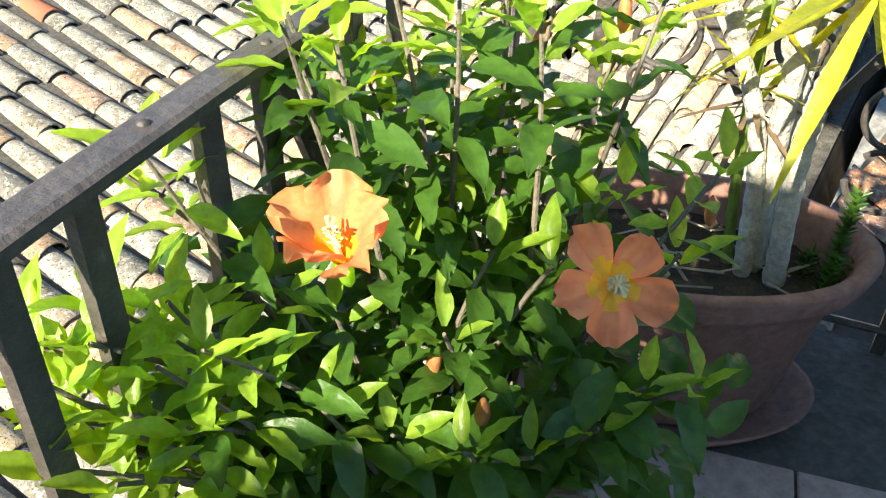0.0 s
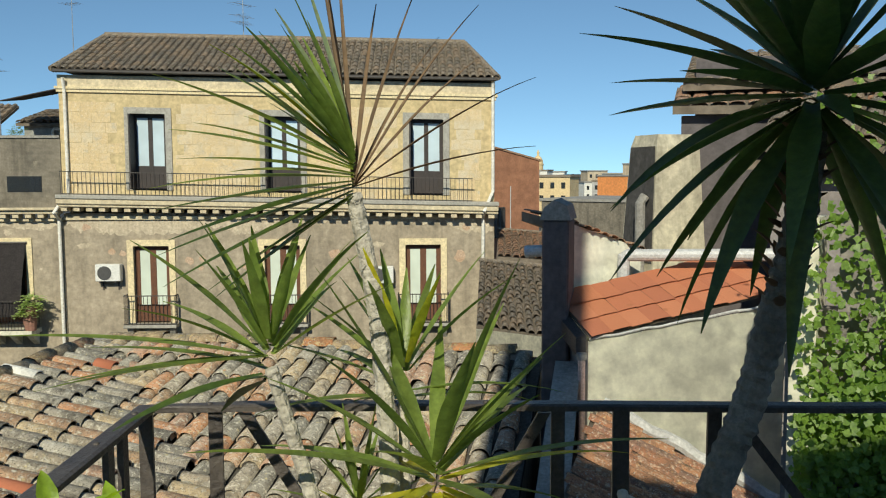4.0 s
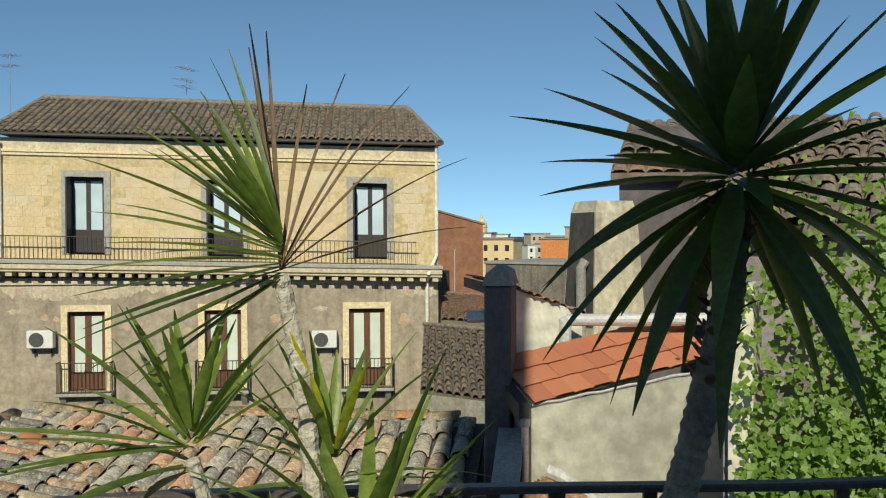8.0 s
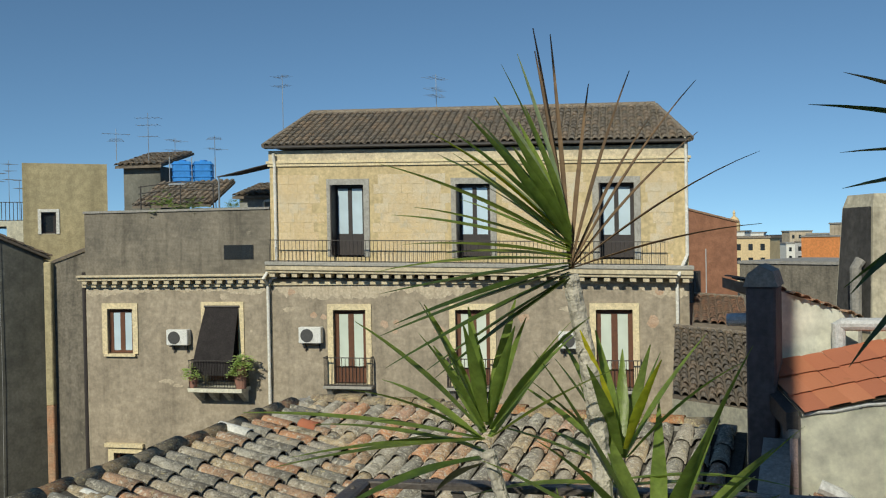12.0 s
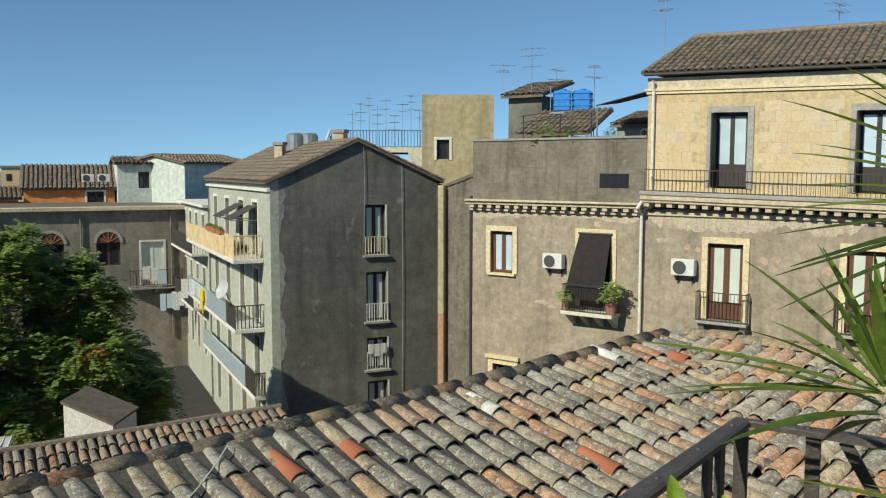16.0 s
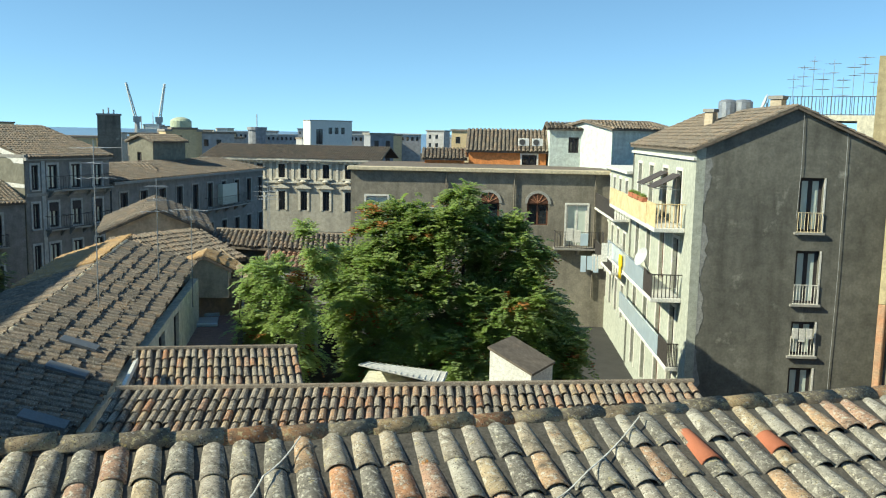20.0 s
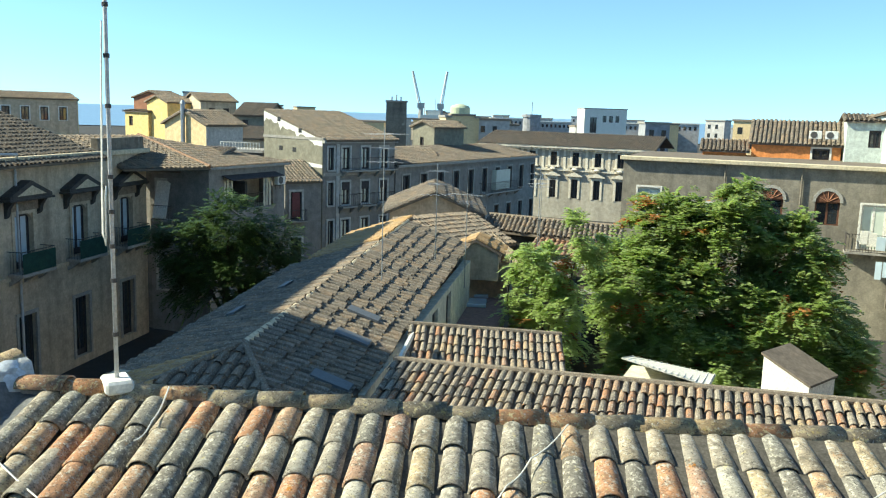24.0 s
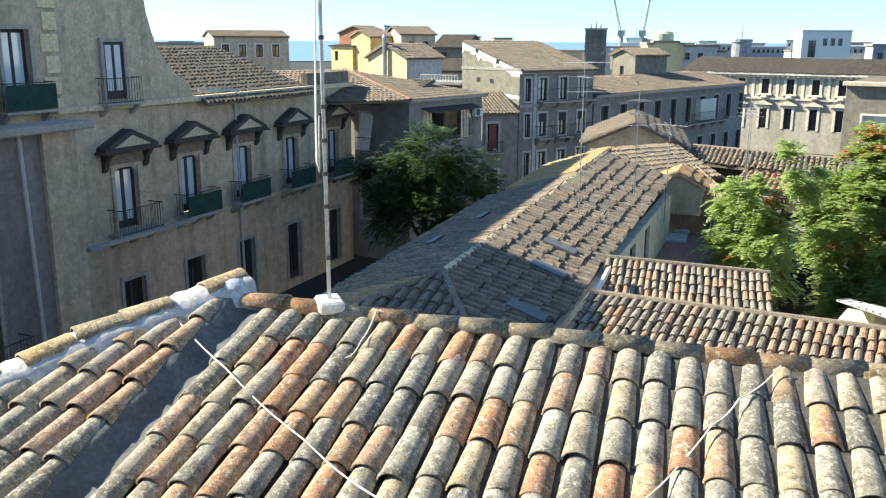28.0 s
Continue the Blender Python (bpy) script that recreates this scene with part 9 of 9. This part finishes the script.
# flat roofs behind the gable house with tanks, dish, railing
fr = thing("flat_roof_house", "pale flat-roofed house with a roof railing", "house", at(polar(20.6, 44), 14))
part("wall", wall(-2.0, 6.0, GROUND, 2.75, 0.3, [(2.0, 2.9, 1.8, 2.5)]), M["whitewash"], fr)
part("flat_roof", bx(-2.0, 6.0, 0.3, 6, 2.5, 2.75), M["concrete"], fr)
tagged(part("railing", bars(-1.0, 5.6, 2.75, 3.6, 0.15, 0.16, 0.014), M["iron"], fr), kind="stuff")
for az_, d_, r_ in ((24.2, 42, 0.42), (23.3, 42, 0.42)):
    tk = thing("water_tank", "grey cylindrical rooftop water tank", "water tank", pose(*polar(az_, d_), 2.2), "rooftop tanks")
    part("tank_body", lathe(bmesh.new(), [(0, 0), (r_, 0), (r_, 1.05), (r_ * 0.7, 1.15), (0, 1.18)], 14), M["zinc"], tk)
    part("stand", bx(-0.4, 0.4, -0.4, 0.4, -2.5, 0), M["concrete"], tk)
for az_, d_, w_, z_ in ((25.2, 41, 0.4, 2.9), (21.3, 40, 0.5, 3.45)):
    cn = thing("chimney", "square tan masonry chimney with a cap", "chimney", pose(*polar(az_, d_), 0), "far chimneys")
    part("shaft", bx(-w_ / 2, w_ / 2, -w_ / 2, w_ / 2, -2, z_ - 0.15, bev=0.02), M["tan"], cn)
    part("cap", bx(-w_ / 2 - 0.06, w_ / 2 + 0.06, -w_ / 2 - 0.06, w_ / 2 + 0.06, z_ - 0.15, z_), M["concrete"], cn)
for az_, d_, z_ in ((22.0, 41, 3.2), (15.6, 39, 3.1)):
    ds = thing("satellite_dish", "grey satellite dish on a short post", "satellite dish", pose(*polar(az_, d_), z_, 0, 0, -60), "satellite dishes")
    part("dish", lathe(bmesh.new(), [(0, 0), (0.2, 0.02), (0.36, 0.09), (0.34, 0.1), (0.19, 0.035), (0, 0.015)], 16), M["pipegrey"], ds).matrix_basis = pose(0, 0, 0, 70, 0, 0)
    part("post", tube(bmesh.new(), [(0, 0.05, -1.2), (0, 0.05, 0)], 0.03, 6), M["zinc"], ds)

# ---- skyline: roofs, port cranes, tank, sea front ----
_rs = random.Random(14)
# haze over the distance is put into these two colours
M["hazeblock"] = surf("hazy_pale_stucco", (0.5, 0.48, 0.46), (0.42, 0.41, 0.4), 0.05, 0.9, 0.05, 1.0, (0.55, 0.5, 0.44), 0.4)
M["hazedark"] = surf("hazy_grey_stucco", (0.33, 0.34, 0.36), (0.27, 0.28, 0.3), 0.05, 0.9, 0.05, 1.0)
for i in range(95):
    az_ = _rs.uniform(30, 62) if i < 55 else _rs.uniform(62, 96) if i < 75 else _rs.uniform(-42, -27)
    d_ = _rs.uniform(190, 560)
    w_ = _rs.uniform(5, 13)
    top = 1.6 + d_ * math.tan(radians(_rs.uniform(-0.75, 0.12)))
    p = polar(az_, d_)
    fb = thing("distant_building", "pale distant town building with a flat roof", "building", pose(p[0], p[1], 0, 0, 0, az_ + _rs.uniform(-25, 25)), "distant buildings")
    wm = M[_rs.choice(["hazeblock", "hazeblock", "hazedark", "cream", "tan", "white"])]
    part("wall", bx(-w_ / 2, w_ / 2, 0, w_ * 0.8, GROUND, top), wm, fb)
    part("roof", bx(-w_ / 2 - 0.3, w_ / 2 + 0.3, -0.3, w_ * 0.8 + 0.3, top, top + 0.5), M[_rs.choice(["tilefar", "concrete", "tilefar"])], fb)
    for r in range(2):
        for c in range(int(w_ // 3)):
            x = -w_ / 2 + 1.6 + c * 3
            part("window", bx(x - 0.55, x + 0.55, -0.06, 0.0, top - 3.0 - r * 3.4, top - 1.4 - r * 3.4), M["panedark"], fb)
P_, A_, W_ = span(50.9, 190, 48.2, 192)
wt = house("white_tower_house", "white modern block with dark window openings", P_, A_, W_, 8, 3.6, M["white"], z0=-8, flat=True, wins=[(2.0, 1.4, -1.5, 1.8), (4.4, 0.8, 0.8, 2.2), (5.8, 0.8, 0.8, 2.2), (7.2, 0.8, 0.8, 2.2)])
st = thing("storage_tank", "pale green cylindrical port tank", "tank", pose(*polar(59.0, 290), 0))
part("tank_body", lathe(bmesh.new(), [(3.3, GROUND), (3.3, 3.6), (2.6, 4.3), (1.2, 4.8), (0, 4.9)], 20), surf("pale_green_steel", (0.5, 0.55, 0.38), (0.45, 0.5, 0.35), 0.3, 0.6, 0.05, 4.0), st)
for az_, lean_ in ((61.6, 14), (60.3, -9)):
    cr = thing("port_crane", "white lattice port crane", "crane", pose(*polar(az_, 330), 0, 0, 0, az_), "port cranes")
    part("tower", tube(bmesh.new(), [(0, 0, GROUND), (0, 0, 3.5)], 1.4, 6, 1.0), M["hazeblock"], cr)
    bm = bmesh.new()
    j = Vector((math.sin(radians(lean_)) * -14, 0, 14))
    for o_ in (-0.45, 0.45):
        tube(bm, [(o_, 0, 3), Vector((o_ * 0.4, 0, 3)) + j], 0.22, 4)
    for k in range(12):
        tube(bm, [Vector((-0.45, 0, 3)) + j * (k / 12), Vector((0.45, 0, 3)) + j * ((k + 1) / 12)], 0.13, 4)
    part("jib", bm, M["white"], cr)
    part("cabin", bx(-1.3, 1.3, -1, 1, 3.2, 5.2), M["hazeblock"], cr)
tw = thing("port_tower", "round grey port tower with an aerial", "tower", pose(*polar(54.3, 300), 0))
part("shaft", lathe(bmesh.new(), [(3.0, GROUND), (3.0, 1.2), (3.4, 1.2), (3.4, 2.2), (0, 2.2)], 16), M["hazedark"], tw)
part("aerial", tube(bmesh.new(), [(0, 0, 2.2), (0, 0, 6.5)], 0.16, 5), M["hazedark"], tw)
# masts on the courtyard roofs
for x, y, z, h, n in ((-19.6, 9.5, -3.9, 5.2, 3), (-22.3, 12.6, -4.0, 4.2, 3), (-23.8, 14.6, -4.0, 3.3, 2), (-26.5, 19.5, -3.5, 3.2, 2), (-27.6, 20.4, -3.4, 2.8, 2)):
    antenna(x, y, z, h, n, x * 31, 0.5, int(-x))
# washing on the balconies
for az_, d_, z_, col in ((30.9, 46, -4.0, "white"), (31.6, 53, -5.6, "white"), (32.3, 53, -5.7, "panesky")):
    wsh = thing("laundry", "washing hung from a balcony rail", "laundry", pose(*polar(az_, d_), z_, 0, 0, az_), "laundry")
    bm = bmesh.new()
    for k in range(3):
        box(bm, -0.55 + k * 0.38, -0.22 + k * 0.38, -0.02, 0.02, -1.0 + 0.15 * (k % 2), 0.0)
    part("cloth", bm, M[col], wsh)


# potted plants on the wing's balcony and wash on its neighbour
_rg = random.Random(19)
for x, z in ((-11.3, -2.75), (-9.6, -2.7), (-9.5, -2.35)):
    bush = thing("balcony_plant", "small straggling potted plant on a balcony", "plant", at(FP, FA) @ Matrix.Translation((x, -0.6, z)), "balcony plants")
    part("tub", lathe(bmesh.new(), [(0, -3.4 - z), (0.13, -3.4 - z), (0.17, -0.28), (0, -0.28)], 10), M["terracotta"], bush)
    vs, fs = [], []
    for k in range(60):
        d = Vector((_rg.gauss(0, 1), _rg.gauss(0, 1), abs(_rg.gauss(0, 1)) - 0.2))
        spray(vs, fs, d * 0.09 + Vector((0, 0, -0.15)), d, 0.24, 3, 0.13, _rg)
    tagged(raw("foliage", vs, fs, M["treelight"], bush), kind="stuff")
for x, z in ((0.8, -6.6),):
    wsh = thing("laundry", "white washing hung from a window rail", "laundry", at(GC, GA) @ Matrix.Translation((x, -0.12, z + 0.95)), "laundry")
    for k in range(3):
        part("cloth", bx(-0.4 + k * 0.27, -0.18 + k * 0.27, -0.02, 0.02, -0.4 - 0.12 * (k % 2), 0.0), M["white"], wsh)
for x, z, m_ in ((1.6, -4.0, "white"), (2.1, -4.2, "panesky"), (1.2, -3.9, "white")):
    wsh = thing("laundry", "cloth drying over a balcony rail", "laundry", at(AP, AA) @ Matrix.Translation((13.2 + x, -0.98, z - 0.5)), "laundry")
    part("cloth", bx(-0.25, 0.25, -0.03, 0.03, -0.75, 0.05, bev=0.01), M[m_], wsh)

# life on the balconies of the gable house
_sd = at(GC, GA) @ pose(-GW, 0, 0, 0, 0, -90)
for x in (-4.2, -5.5, -6.8):
    fb = thing("flower_box", "red plastic flower box with small plants on a balcony", "flower box", _sd @ Matrix.Translation((x, -1.2, -1.15)), "flower boxes")
    part("box", bx(-0.55, 0.55, -0.12, 0.12, 0.0, 0.2, bev=0.015), M["tilered"], fb)
    vs, fs = [], []
    for k in range(50):
        d = Vector((_rg.gauss(0, 1), _rg.gauss(0, 0.6), abs(_rg.gauss(0, 1))))
        spray(vs, fs, Vector((_rg.uniform(-0.5, 0.5), 0, 0.2)), d, 0.2, 3, 0.1, _rg)
    tagged(raw("foliage", vs, fs, M["treeleaf"], fb), kind="stuff")
for x in (-3.0, -5.6):
    aw = thing("awning", "dark brown cloth awning sloping over a balcony", "awning", _sd @ Matrix.Translation((x, 0, 0.1)), "balcony awnings")
    part("cloth", slab([(-0.8, -0.05, 0.0), (0.8, -0.05, 0.0), (0.8, -1.1, -0.55), (-0.8, -1.1, -0.55)], 0.03), M["fabric"], aw)
    for xx in (-0.78, 0.78):
        part("arm", tube(bmesh.new(), [(xx, -0.02, -0.6), (xx, -1.08, -0.58)], 0.018, 5), M["zinc"], aw)
ds = thing("satellite_dish", "grey satellite dish on a balcony rail", "satellite dish", _sd @ Matrix.Translation((-1.9, -1.5, -3.3)), "satellite dishes")
part("dish", lathe(bmesh.new(), [(0, 0), (0.22, 0.02), (0.4, 0.1), (0.38, 0.11), (0.2, 0.035), (0, 0.015)], 18), M["pipegrey"], ds).matrix_basis = pose(0, 0, 0, 65, 0, 20)
part("arm", tube(bmesh.new(), [(0, 0.02, 0), (0, 0.28, -0.55)], 0.025, 6), M["zinc"], ds)
yc = thing("laundry", "bright yellow cloth hung from a balcony", "laundry", _sd @ Matrix.Translation((-8.6, -1.32, -4.15)), "laundry")
part("cloth", prism([(-0.35, 0), (0.35, 0), (0.42, -0.5), (0.2, -0.55), (0.24, -1.15), (-0.05, -0.85), (-0.3, -1.2), (-0.25, -0.6), (-0.45, -0.45)], -0.03, 0.03), M["brightyellow"], yc)

# a moored ship and more cranes at the port
sp = thing("ship", "white ship superstructure with masts at the port", "ship", pose(*polar(60.7, 310), 0, 0, 0, 60))
part("hull", bx(-7, 5, 0, 5, GROUND, -1.6), M["hazedark"], sp)
part("deckhouse", bx(-5, 3, 0.5, 4.5, -1.6, 0.9), M["white"], sp)
part("bridge", bx(-2.5, 2, 1, 4, 0.9, 2.6), M["white"], sp)
for x, h in ((-3.6, 5.2), (0.2, 6.4), (1.4, 5.0)):
    part("mast", tube(bmesh.new(), [(x, 2, 0.9), (x, 2, h)], 0.22, 6, 0.12), M["hazeblock"], sp)
for az_, d_, h_ in ((55.6, 340, 2.6), (53.0, 350, 1.8), (47.0, 320, 2.4), (45.2, 300, 3.0), (57.3, 360, 1.5)):
    bl = thing("port_building", "pale long port building with rows of windows", "building", pose(*polar(az_, d_), 0, 0, 0, az_ + 4), "port buildings")
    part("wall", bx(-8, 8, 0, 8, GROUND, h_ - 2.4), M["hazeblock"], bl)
    part("roof", bx(-8.3, 8.3, -0.3, 8.3, h_ - 2.4, h_ - 2.0), M["white"], bl)
    for k in range(9):
        part("window", bx(-7.2 + k * 1.7, -6.4 + k * 1.7, -0.05, 0.0, h_ - 4.4, h_ - 3.2), M["panedark"], bl)
